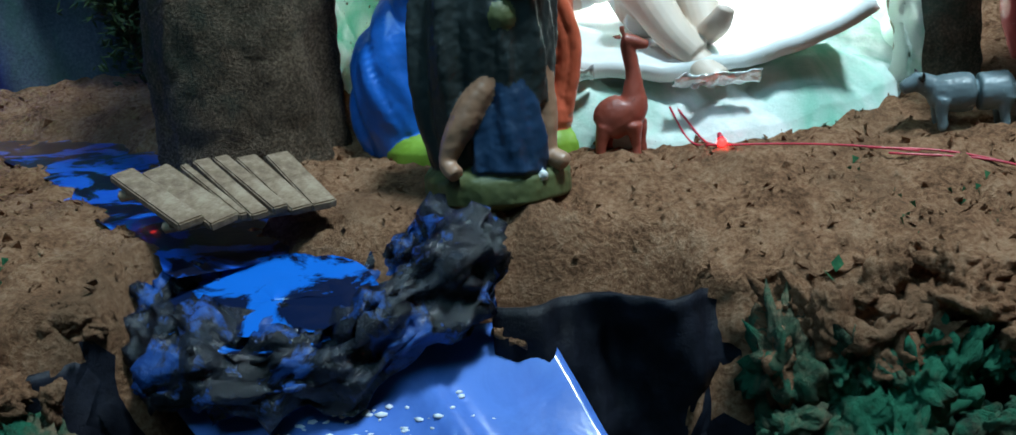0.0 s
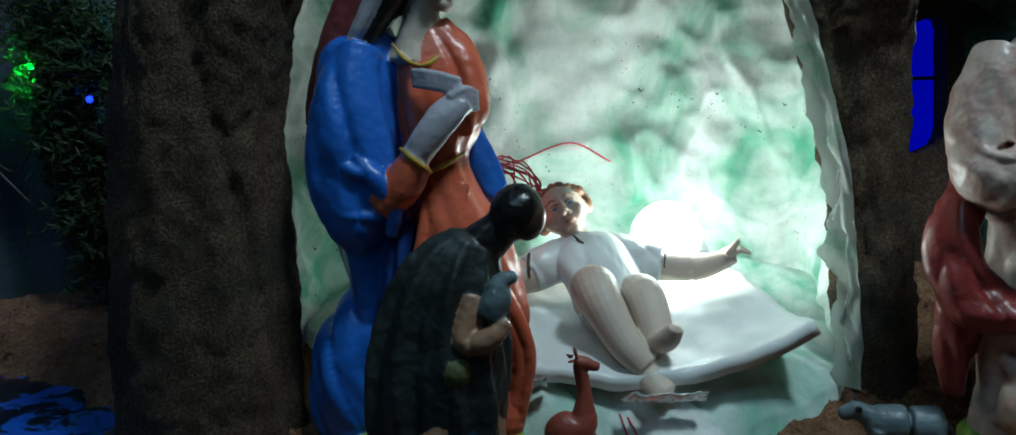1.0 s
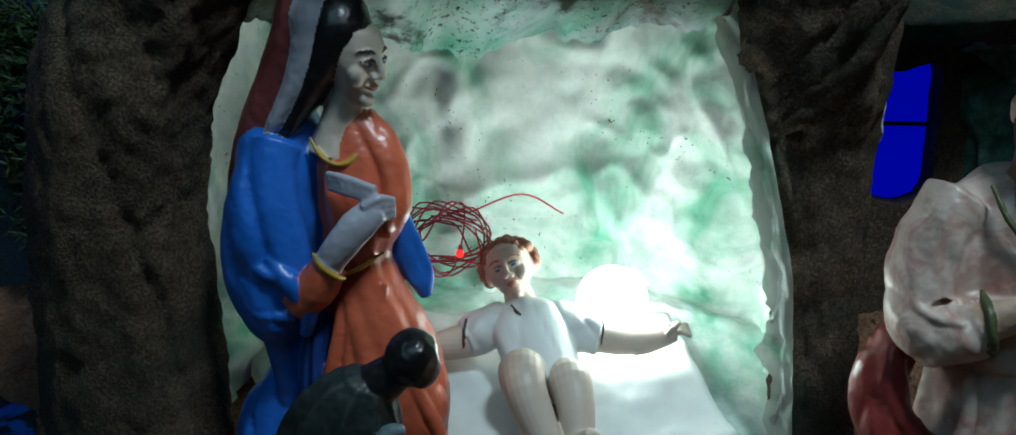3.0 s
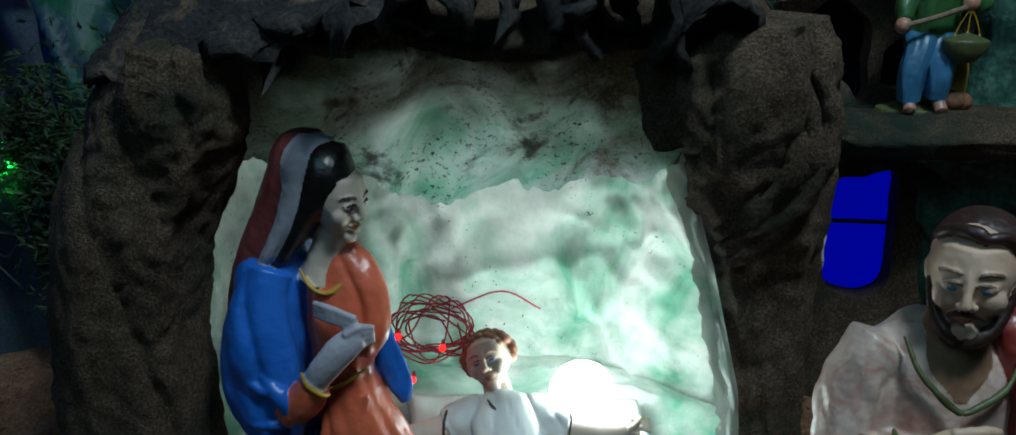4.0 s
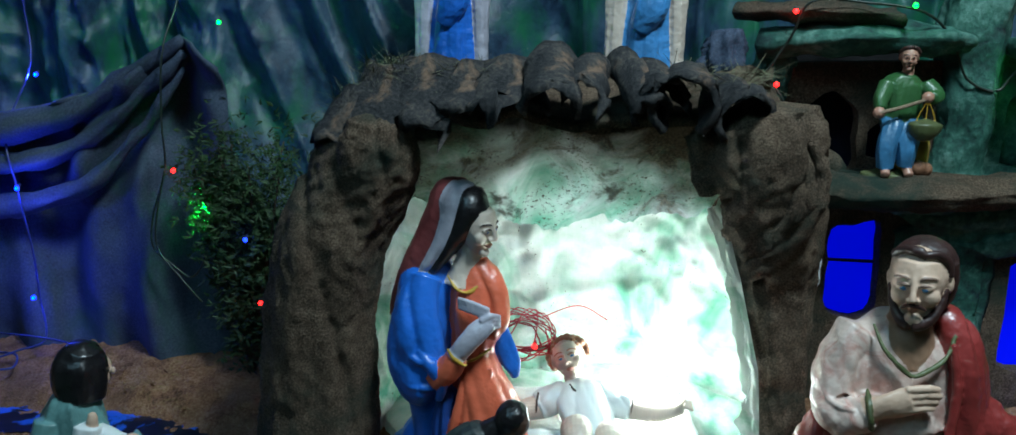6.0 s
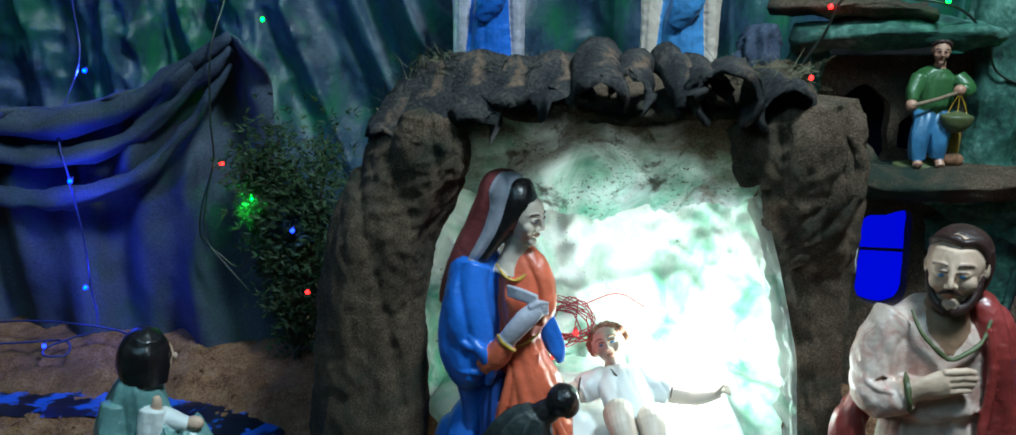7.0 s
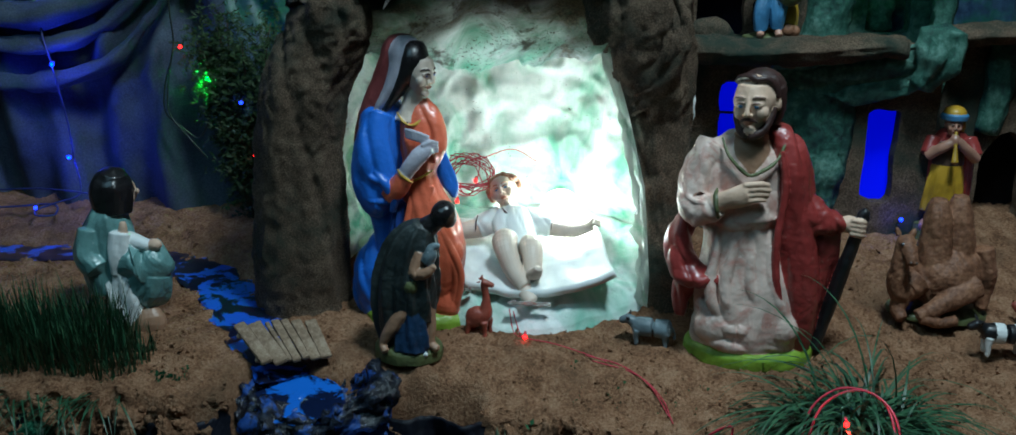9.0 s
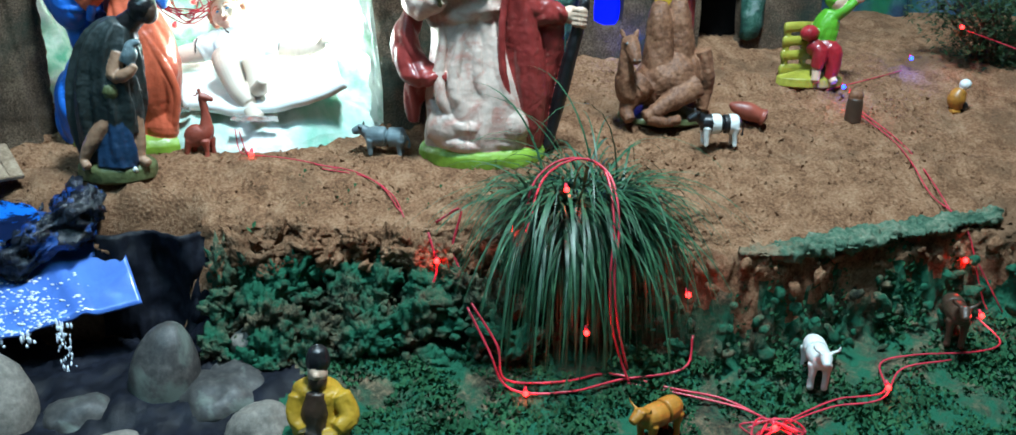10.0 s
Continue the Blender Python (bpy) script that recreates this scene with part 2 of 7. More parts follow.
LIME = paint("lime_green_glaze", (0.20, 0.34, 0.03), None, 0.45)
OLIVE = paint("olive_base_glaze", (0.085, 0.10, 0.035), (0.2, 0.22, 0.12), 0.5)
DARKCLOAK = paint("dark_green_cloak_glaze", (0.014, 0.022, 0.022), (0.06, 0.055, 0.04), 0.5)
TEAL = paint("pale_teal_glaze", (0.13, 0.27, 0.26), (0.3, 0.4, 0.38), 0.3)
GREY = paint("slate_grey_plastic", (0.13, 0.18, 0.20), (0.45, 0.5, 0.5), 0.5)
GIRAFFE = paint("red_brown_plastic", (0.30, 0.065, 0.04), (0.1, 0.03, 0.02), 0.45)
CAMEL = grainy("camel_brown_matt", (0.07, 0.028, 0.014), (0.20, 0.085, 0.045), (0.32, 0.155, 0.085), 24, 170, 0.6, 0.002, 0.35)
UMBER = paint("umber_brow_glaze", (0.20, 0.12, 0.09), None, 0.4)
NAVY = paint("navy_glaze", (0.010, 0.035, 0.085), (0.03, 0.07, 0.12), 0.4)
RUDDY = paint("ruddy_skin_glaze", (0.42, 0.21, 0.145), None, 0.4)
BLACK = paint("black_plastic", (0.010, 0.010, 0.012), None, 0.4)
YELLOW = paint("ochre_yellow_glaze", (0.46, 0.26, 0.02), None, 0.4)
BROWN = paint("dark_brown_glaze", (0.06, 0.032, 0.02), None, 0.4)
GREENCOAT = paint("bottle_green_glaze", (0.03, 0.10, 0.03), None, 0.4)
BRIGHTGREEN = paint("bright_green_glaze", (0.10, 0.36, 0.02), None, 0.4)
JEANS = paint("sky_blue_glaze", (0.05, 0.19, 0.36), None, 0.4)
SKYBLUE = paint("light_blue_robe_glaze", (0.06, 0.25, 0.55), None, 0.4)
RED = paint("crimson_glaze", (0.36, 0.02, 0.03), None, 0.3)
BENCH = paint("yellow_green_glaze", (0.32, 0.30, 0.035), None, 0.4)
TIGER = paint("tiger_orange_plastic", (0.42, 0.17, 0.02), (0.03, 0.02, 0.01), 0.45, 40)
WIRE = paint("red_wire_sleeve", (0.55, 0.03, 0.06), None, 0.35)
CABLE = paint("dark_green_cable", (0.012, 0.02, 0.014), None, 0.4)
BLUECABLE = paint("dark_blue_cable", (0.02, 0.03, 0.14), None, 0.4)

BULBGLOW = glow("white_bulb_glow", (0.84, 1.0, 0.94), 45)
BLUEPANE = glow("lit_blue_film", (0.0, 0.003, 0.8), 0.5)
REDLED = glow("red_led", (1.0, 0.012, 0.01), 5)
BLUELED = glow("blue_led", (0.01, 0.03, 1.0), 5)
GREENLED = glow("green_led", (0.02, 1.0, 0.06), 4)
FOIL, _nt, _p = material("clear_crinkled_film")
_p.inputs["Base Color"].default_value = (0.8, 0.83, 0.82, 1)
_p.inputs["Metallic"].default_value = 0.7
_p.inputs["Roughness"].default_value = 0.22
bump(_nt, _p, noise_node(_nt, coords(_nt), 90, 4), 1.0, 0.004)
# near-white, hardly clear drops: the water's glints are put into the colour
DROP, _nt, _p = material("falling_water")
_p.inputs["Base Color"].default_value = (0.85, 0.9, 1, 1)
_p.inputs["Roughness"].default_value = 0.05
_p.inputs["Transmission Weight"].default_value = 0.1
_p.inputs["IOR"].default_value = 1.33

# ---------------------------------------------------------------- modelling tools


def finish(ob, bm, mats, smooth=True):
    bmesh.ops.recalc_face_normals(bm, faces=bm.faces)
    if smooth:
        for f in bm.faces:
            f.smooth = True
    bm.to_mesh(ob.data)
    bm.free()
    for m in mats:
        ob.data.materials.append(m)
    return ob


def thing(name, label, category, bm, mats, place=(0, 0, 0), turn=0.0, smooth=True, kind="", group=""):
    ob = new(name, bpy.data.meshes.new(name))
    finish(ob, bm, mats if isinstance(mats, list) else [mats], smooth)
    ob.matrix_basis = pose(*place, 0, 0, turn)
    return tagged(ob, label, category, group, kind)


def holder(name, label, category, place=(0, 0, 0), turn=0.0, kind="", group=""):
    ob = new(name)
    ob.empty_display_size = 0.02
    ob.matrix_basis = pose(*place, 0, 0, turn)
    return tagged(ob, label, category, group, kind)


def part(name, bm, mat, parent, label="", smooth=True, kind=""):
    ob = new(name, bpy.data.meshes.new(name))
    finish(ob, bm, mat if isinstance(mat, list) else [mat], smooth)
    ob.parent = parent
    return tagged(ob, label, "", "", kind)


def spline(points, sub):
    """Catmull-Rom through rows of numbers."""
    p = np.array(points, float)
    if sub <= 1 or len(p) < 3:
        return p
    q = np.vstack([2 * p[0] - p[1], p, 2 * p[-1] - p[-2]])
    out = []
    for i in range(1, len(q) - 2):
        for s in np.arange(sub) / sub:
            a, b, c, d = q[i - 1:i + 3]
            out.append(0.5 * (2 * b + (c - a) * s + (2 * a - 5 * b + 4 * c - d) * s ** 2 + (3 * b - a - 3 * c + d) * s ** 3))
    out.append(p[-1])
    return np.array(out)


def tube(bm, rows, mat=0, seg=18, sub=4, folds=(0, 0.0, 0.0), side=(1, 0, 0), squared=0.0):
    """A solid along rows of (x, y, z, half-width along side, half-depth), rounded at its ends; folds: count, depth, twist."""
    rows = [r if len(r) == 5 else (*r, r[3]) for r in rows]
    r = spline(rows, sub)
    n = len(r)
    rings = []
    count, depth, twist = folds
    for i in range(n):
        c = Vector(r[i][:3])
        t = (Vector(r[min(i + 1, n - 1)][:3]) - Vector(r[max(i - 1, 0)][:3])).normalized()
        u = Vector(side)
        u = (u - t * u.dot(t))
        u = u.normalized() if u.length > 1e-4 else t.orthogonal().normalized()
        v = t.cross(u)
        a, b = max(r[i][3], 1e-4), max(r[i][4], 1e-4)
        ring = []
        for k in range(seg):
            th = 2 * math.pi * k / seg
            f = 1.0
            if count:
                w = count * th + twist * i / n * 6
                f += depth * (math.sin(w) + 0.45 * math.sin(2 * w + 2 + 3 * i / n)) * min(1.0, 0.3 + 3 * i / n, 0.3 + 3 * (n - i) / n)
            cs, sn = math.cos(th), math.sin(th)
            if squared:
                cs, sn = (math.copysign(abs(x) ** (1 - squared), x) for x in (cs, sn))
            ring.append(bm.verts.new(c + u * (a * f * cs) + v * (b * f * sn)))
        rings.append(ring)
    faces = []
    for i in range(n - 1):
        for k in range(seg):
            faces.append(bm.faces.new((rings[i][k], rings[i][(k + 1) % seg], rings[i + 1][(k + 1) % seg], rings[i + 1][k])))
    for ring, row, other in ((rings[0], r[0], r[1]), (rings[-1], r[-1], r[-2])):
        out = (Vector(row[:3]) - Vector(other[:3])).normalized() * min(row[3], row[4]) * 0.45
        tip = bm.verts.new(Vector(row[:3]) + out)
        for k in range(seg):
            faces.append(bm.faces.new((ring[k], ring[(k + 1) % seg], tip)))
    for f in faces:
        f.material_index = mat
    return faces


def ball(bm, centre, size, mat=0, turn=(0, 0, 0), cuts=2):
    if isinstance(size, (int, float)):
        size = (size,) * 3
    m = Matrix.LocRotScale(centre, Euler([radians(a) for a in turn]), size)
    made = bmesh.ops.create_icosphere(bm, subdivisions=cuts, radius=1, matrix=m)
    for f in {f for v in made["verts"] for f in v.link_faces}:
        f.material_index = mat


def slab(bm, centre, size, mat=0, turn=(0, 0, 0), bevel=0.0):
    m = Matrix.LocRotScale(centre, Euler([radians(a) for a in turn]), size)
    made = bmesh.ops.create_cube(bm, size=1, matrix=m)
    faces = {f for v in made["verts"] for f in v.link_faces}
    if bevel:
        edges = {e for v in made["verts"] for e in v.link_edges}
        res = bmesh.ops.bevel(bm, geom=list(edges), offset=bevel, segments=2, affect="EDGES")
        faces |= set(res["faces"])
    for f in faces:
        if f.is_valid:
            f.material_index = mat


def roughen(bm, amount, scale, seed=0.0):
    """Push every vertex along its normal by a smooth noise."""
    bm.normal_update()
    shift = [(v, v.normal * noise.fractal(v.co * scale + Vector((seed, seed * 1.7, 0)), 0.8, 2.0, 4) * amount) for v in bm.verts]
    for v, d in shift:
        v.co += d


def sheet(bm, us, vs, at, mat=0):
    """A grid surface: at(u, v) gives each place."""
    g = [[bm.verts.new(at(u, v)) for u in us] for v in vs]
    for j in range(len(vs) - 1):
        for i in range(len(us) - 1):
            bm.faces.new((g[j][i], g[j][i + 1], g[j + 1][i + 1], g[j + 1][i])).material_index = mat
    return g


def thicken(bm, depth):
    """Give an open sheet a back and a rim."""
    bm.normal_update()
    bmesh.ops.solidify(bm, geom=list(bm.faces), thickness=depth)


def interp(x, xs, ys):
    return float(np.interp(x, xs, ys))


def step(a, b, x):
    t = min(1.0, max(0.0, (x - a) / (b - a)))
    return t * t * (3 - 2 * t)

# ---------------------------------------------------------------- the ground
STREAM = spline([(-1.15, 0.83), (-0.85, 0.845), (-0.62, 0.86), (-0.46, 0.83), (-0.36, 0.76), (-0.29, 0.67), (-0.215, 0.585), (-0.175, 0.53)], 6)
STREAM_W = np.interp(np.arange(len(STREAM)), [0, 18, 28, 36, 42], [0.05, 0.055, 0.062, 0.056, 0.04])


def lip(x):
    """Where the sand shelf breaks off towards the front."""
    return interp(x, [-0.6, -0.3, -0.22, -0.02, 0.1, 0.3, 0.5, 0.7, 0.8, 1.1, 1.3], [0.42, 0.45, 0.495, 0.49, 0.485, 0.47, 0.45, 0.41, 0.39, 0.45, 0.46]) + 0.012 * noise.noise((x * 9, 0, 0)) + 0.007 * noise.noise((x * 31, 3, 0)) + 0.004 * noise.noise((x * 90, 5, 0))


def shelf(x, y):
    h = interp(y, [0.3, 0.42, 0.48, 0.52, 0.6, 0.68, 0.8, 1.0, 1.3], [-0.055, -0.05, -0.042, -0.024, 0, 0.004, 0.034, 0.095, 0.13])
    left = interp(y, [0.3, 0.5, 0.7, 0.85, 1.0, 1.3], [-0.05, -0.005, 0.012, 0.03, 0.066, 0.09])
    k = step(-0.1, -0.4, x)
    return h * (1 - k) + left * k


def lower(x, y):
    return interp(y, [-1.5, -0.2, 0.1, 0.3, 0.4, 0.45, 0.5], [-0.30, -0.26, -0.24, -0.215, -0.185, -0.165, -0.14]) + 0.02 * step(0.75, 1.1, x) * step(0.1, 0.35, y)


def ground_z(x, y):
    top = shelf(x, y)
    d = np.hypot(STREAM[:, 0] - x, STREAM[:, 1] - y)
    i = int(np.argmin(d))
    top -= 0.016 * (1 - step(0.5, 1.05, d[i] / STREAM_W[i]))
    e = lip(x)
    k = step(e - 0.025, e + 0.004, y)
    z = top * k + lower(x, y) * (1 - k)
    if x > -0.25 and x < 0.11:   # the gap where the chute runs down
        g = step(-0.25, -0.2, x) * (1 - step(0.07, 0.11, x)) * (1 - step(0.49, 0.545, y))
        z = z * (1 - g) + min(z, -0.19) * g
    return z


def ground_at(x, y):
    rough = noise.fractal((x * 22, y * 22, 0), 0.7, 2.0, 5)
    return ground_z(x, y) + 0.008 * rough + 0.0035 * noise.noise((x * 85, y * 85, 2)) + 0.0025 * noise.noise((x * 140, y * 140, 6))


def build_ground():
    bm = bmesh.new()
    xs = np.concatenate([np.linspace(-2.5, -0.95, 16), np.arange(-0.93, 1.45, 0.0065), np.linspace(1.47, 3.0, 16)])
    ys = np.concatenate([np.linspace(-1.6, 0.1, 12), np.arange(0.12, 0.415, 0.008), np.arange(0.418, 0.462, 0.0022), np.arange(0.468, 1.12, 0.0065), np.linspace(1.14, 1.6, 6)])

    def at(x, v):
        y = v + (lip(x) - 0.45) * math.exp(-((v - 0.45) / 0.13) ** 2)
        p = Vector((x, y, ground_at(x, y)))
        if v < 0.455 and v > 0.41:
            p.y += 0.010 * noise.fractal(p * 60, 0.8, 2, 3)
        return p

    g = sheet(bm, xs, ys, at)
    k = 0
    bm.faces.ensure_lookup_table()
    for j in range(len(ys) - 1):
        for i in range(len(xs) - 1):
            n = noise.fractal((xs[i] * 30, ys[j] * 30, 1), 0.8, 2, 3)
            bm.faces[k].material_index = 0 if ys[j] >= 0.438 + 0.010 * n else 2 if -0.6 < xs[i] < 0.215 + 0.03 * n else 1
            k += 1
    return thing("ground", "brown sawdust sand with mossy broken front edge", "ground", bm, [SAND, ROCKMOSS, SHEET], kind="structure")


build_ground()


def build_stream():
    bm = bmesh.new()
    rows = []
    for i, (x, y) in enumerate(STREAM):
        a, b = STREAM[max(i - 1, 0)], STREAM[min(i + 1, len(STREAM) - 1)]
        t = (b - a) / np.hypot(*(b - a))
        w = STREAM_W[i] * (1 + 0.25 * noise.noise((i * 0.4, 0, 0)))
        rows.append([bm.verts.new((x - t[1] * w * s, y + t[0] * w * s, shelf(x, y) - 0.0065 - 0.003 * (1 - abs(s)))) for s in np.linspace(-1, 1, 9)])
    for a, b in zip(rows, rows[1:]):
        for k in range(8):
            bm.faces.new((a[k], a[k + 1], b[k + 1], b[k]))
    return thing("stream", "winding stream of blue and black paint with still water", "stream", bm, RIVER, kind="structure")


build_stream()

# crumbs of sawdust over the shelf
def build_crumbs():
    rng = random.Random(4)
    bm = bmesh.new()
    for _ in range(9500):
        x, y = rng.uniform(-0.75, 1.25), rng.uniform(0.4, 0.98)
        if y < lip(x):
            continue
        d = np.hypot(STREAM[:, 0] - x, STREAM[:, 1] - y)
        if d.min() < 0.045:
            continue
        s = rng.uniform(0.0009, 0.0026) if rng.random() < 0.9 else rng.uniform(0.0026, 0.0045)
        z = ground_at(x, y) + s * 0.3
        vs = [bm.verts.new((x + rng.uniform(-s, s) * 1.4, y + rng.uniform(-s, s) * 1.4, z + dz)) for dz in (-s, -s * 0.5, s * 0.3, s)]
        for t in ((0, 1, 2), (0, 1, 3), (0, 2, 3), (1, 2, 3)):
            bm.faces.new([vs[k] for k in t])
    return thing("sawdust_crumbs", "loose crumbs of brown sawdust on the sand", "sawdust", bm, SAND, smooth=False, kind="stuff")


build_crumbs()

# ---------------------------------------------------------------- the hall round it
def box_wall(name, centre, size, mat, label):
    bm = bmesh.new()
    slab(bm, centre, size)
    return thing(name, label, "wall", bm, mat, smooth=False, kind="structure")


box_wall("wall_north", (0.2, 1.75, 0.8), (5.4, 0.1, 3.0), HALLWALL, "dark plain wall behind the drapes")
box_wall("wall_south", (0.2, -2.6, 0.8), (5.4, 0.1, 3.0), HALLWALL, "plain hall wall facing the display")
box_wall("wall_west", (-2.5, -0.45, 0.8), (0.1, 4.3, 3.0), HALLWALL, "plain hall side wall")
box_wall("wall_east", (2.9, -0.45, 0.8), (0.1, 4.3, 3.0), HALLWALL, "plain hall side wall")
box_wall("ceiling", (0.2, -0.45, 2.35), (5.4, 4.3, 0.1), HALLWALL, "plain hall ceiling")
box_wall("floor", (0.2, -0.45, -0.6), (5.4, 4.3, 0.1), DIRT, "dark hall floor")

# ---------------------------------------------------------------- drapes behind
def build_backdrop():
    bm = bmesh.new()

    def at(x, z):
        lean = x + 0.32 * z * step(0.0, -0.3, x) * step(-1.0, -0.5, x)
        f = 0.09 * abs(math.sin(lean * 8.5 + 0.8 * math.sin(z * 2.4))) ** 0.6 + 0.045 * abs(math.sin(lean * 21 + 1.5 * math.sin(z * 2 + x))) ** 0.7
        f += 0.04 * noise.fractal((lean * 5, z * 1.2, 0), 0.8, 2, 4)
        crinkle = step(-0.45, -0.62, x) * step(0.36, 0.5, z)
        f += (0.006 + 0.020 * crinkle) * abs(noise.noise((x * 17, z * 11 + x * 6, 1))) * 2 + 0.0035 * crinkle * noise.noise((x * 60, z * 50, 2))
        return (x, 1.24 + f + 0.12 * step(0.9, 1.6, z), z)

    sheet(bm, np.concatenate([np.arange(-2.2, -1.1, 0.02), np.arange(-1.1, 0.8, 0.006), np.arange(0.8, 2.6, 0.014)]), np.concatenate([np.arange(-0.05, 0.3, 0.02), np.arange(0.3, 0.9, 0.007), np.arange(0.9, 1.7, 0.03)]), at)
    thicken(bm, 0.004)
    return thing("backdrop", "tall creased drape painted dark blue and green", "drape", bm, DRAPE, kind="structure")


build_backdrop()


def build_curtain():
    """The lower cloth at the far side, gathered up to a peak with deep swags."""
    bm = bmesh.new()

    def top(x):
        return interp(x, [-1.5, -0.95, -0.75, -0.58, -0.51, -0.48, -0.44], [0.47, 0.45, 0.45, 0.51, 0.572, 0.565, 0.53])

    def at(x, v):
        z = 0.03 + (top(x) - 0.03) * v
        swag = math.sin((z - 0.28 * (1 - step(-1.2, -0.5, x) * 0.2) - 0.30 * step(-0.9, -0.5, x) ** 2) * 42)
        y = 1.03 + 0.02 * math.sin(x * 26 + v * 3) * (1 - 0.3 * v) + 0.012 * math.sin(x * 61 + 2)
        y -= 0.018 * swag * step(0.45, 0.75, v) * step(-0.5, -0.62, x)
        y += 0.014 * noise.fractal((x * 7, z * 4, 3), 0.8, 2, 4)
        return (x, y - 0.03 * step(0.9, 1.0, v), z)

    sheet(bm, np.arange(-1.6, -0.437, 0.008), np.linspace(0, 1, 60), at)
    thicken(bm, 0.004)
    curtain = holder("curtain", "blue-grey cloth gathered to a peak with hanging swags", "curtain")
    part("cloth", bm, BLUEDRAPE, curtain)
    for k, (drop, r) in enumerate(((0.0, 0.022), (0.055, 0.018), (0.122, 0.015))):
        bm = bmesh.new()
        tube(bm, [(-1.35, 1.0, 0.48 - drop * 0.8, r, r), (-1.1, 0.99, 0.445 - drop * 0.95, r, r), (-0.9, 0.985, 0.428 - drop, r, r), (-0.78, 0.985, 0.426 - drop, r, r), (-0.66, 0.99, 0.462 - drop * 0.95, r * 0.85, r * 0.8), (-0.57, 0.995, 0.522 - drop * 0.7, r * 0.6, r * 0.6), (-0.50, 1.0, 0.568 - drop * 0.35, r * 0.35, r * 0.4)], 0, 20, 8, (3, 0.12, 0.8), side=(0, 0, 1))
        roughen(bm, 0.008, 16, k)
        for v in bm.verts:
            v.co.y += 0.012
        part("swag_fold", bm, BLUEDRAPE, curtain)
    return curtain


build_curtain()

# ---------------------------------------------------------------- the grotto
def crease(bm, depth, scale, seed=0):
    """Press sharp upright folds into hanging cloth."""
    bm.normal_update()
    for v in bm.verts:
        n = abs(noise.noise((v.co.x * scale + v.co.z * 1.5, v.co.y * scale * 0.4 + seed, v.co.z * 1.2)))
        v.co -= v.normal * depth * ((1 - min(1, n * 6)) ** 1.5 - 0.15)



grotto = holder("grotto", "sand-covered grotto lined with lit cotton wool under a tiled roof", "grotto")


def build_left_pillar():
    bm = bmesh.new()
    rows = []
    for z, l, r, y in ((-0.02, -0.30, -0.138, 0.73), (0.06, -0.295, -0.141, 0.725), (0.17, -0.283, -0.140, 0.718), (0.28, -0.27, -0.140, 0.713), (0.36, -0.25, -0.128, 0.71), (0.43, -0.21, -0.095, 0.705), (0.475, -0.182, -0.085, 0.70), (0.505, -0.162, -0.10, 0.70)):
        rows.append(((l + r) / 2, y, z, (r - l) / 2, 0.05))
    tube(bm, rows, 0, 140, 16, (6, 0.04, 0.25))
    crease(bm, 0.006, 13, 2)
    roughen(bm, 0.004, 7)
    roughen(bm, 0.0028, 70, 3)
    return part("left_pillar", bm, MUD, grotto)


def build_right_pillar():
    bm = bmesh.new()
    rows = [(0.362, 0.765, -0.02, 0.034, 0.03), (0.358, 0.768, 0.10, 0.032, 0.03), (0.345, 0.772, 0.22, 0.034, 0.03), (0.328, 0.768, 0.33, 0.046, 0.036), (0.316, 0.752, 0.42, 0.062, 0.05), (0.296, 0.742, 0.475, 0.078, 0.055), (0.285, 0.745, 0.515, 0.075, 0.055)]
    tube(bm, rows, 0, 120, 16, (7, 0.05, 0.6))
    crease(bm, 0.010, 15, 5)
    roughen(bm, 0.008, 10)
    roughen(bm, 0.0028, 70, 3)
    part("right_pillar", bm, MUD, grotto)
    # folds of the cloth that sweep in from the roof's corner
    for a in range(3):
        bm = bmesh.new()
        tube(bm, [(0.345 - 0.012 * a, 0.702, 0.500 - 0.010 * a, 0.005), (0.358 - 0.010 * a, 0.702, 0.455 - 0.012 * a, 0.010, 0.006), (0.344 - 0.014 * a, 0.712, 0.395 - 0.004 * a, 0.010, 0.006), (0.310 - 0.008 * a, 0.724, 0.345 + 0.010 * a, 0.009, 0.005), (0.288, 0.738, 0.325 + 0.018 * a, 0.003)], 0, 20, 12)
        roughen(bm, 0.004, 40, a)
        part("cloth_fold", bm, MUD, grotto)


def build_lintel():
    """Sprayed cloth that slopes back from the mouth's edge like an awning, then rises to the roof."""
    bm = bmesh.new()

    def at(x, v):
        z0 = interp(x, [-0.2, -0.09, 0.0, 0.15, 0.25, 0.33], [0.40, 0.405, 0.396, 0.394, 0.428, 0.44])
        y0 = 0.742 - 0.042 * step(0.0, 0.06, x) + 0.024 * step(0.12, 0.3, x)
        s, up = min(1.0, v / 0.75), max(0.0, (v - 0.75) / 0.25)
        n = noise.fractal((x * 11, v * 2.2, 4), 0.8, 2, 5)
        m = noise.fractal((x * 26, v * 5, 9), 0.8, 2, 4)
        edge = 0.012 * noise.fractal((x * 24, 0, 6), 0.7, 2.2, 4) * (1 - step(0.0, 0.25, v))
        return (x, y0 + 0.125 * s + 0.012 * n + 0.004 * m, z0 + edge + 0.085 * s + 0.045 * up + 0.014 * n + 0.005 * m)

    sheet(bm, np.arange(-0.185, 0.325, 0.004), np.linspace(0, 1, 60), at)
    return part("lintel", bm, LINTEL, grotto, "lintel sprayed white and green")


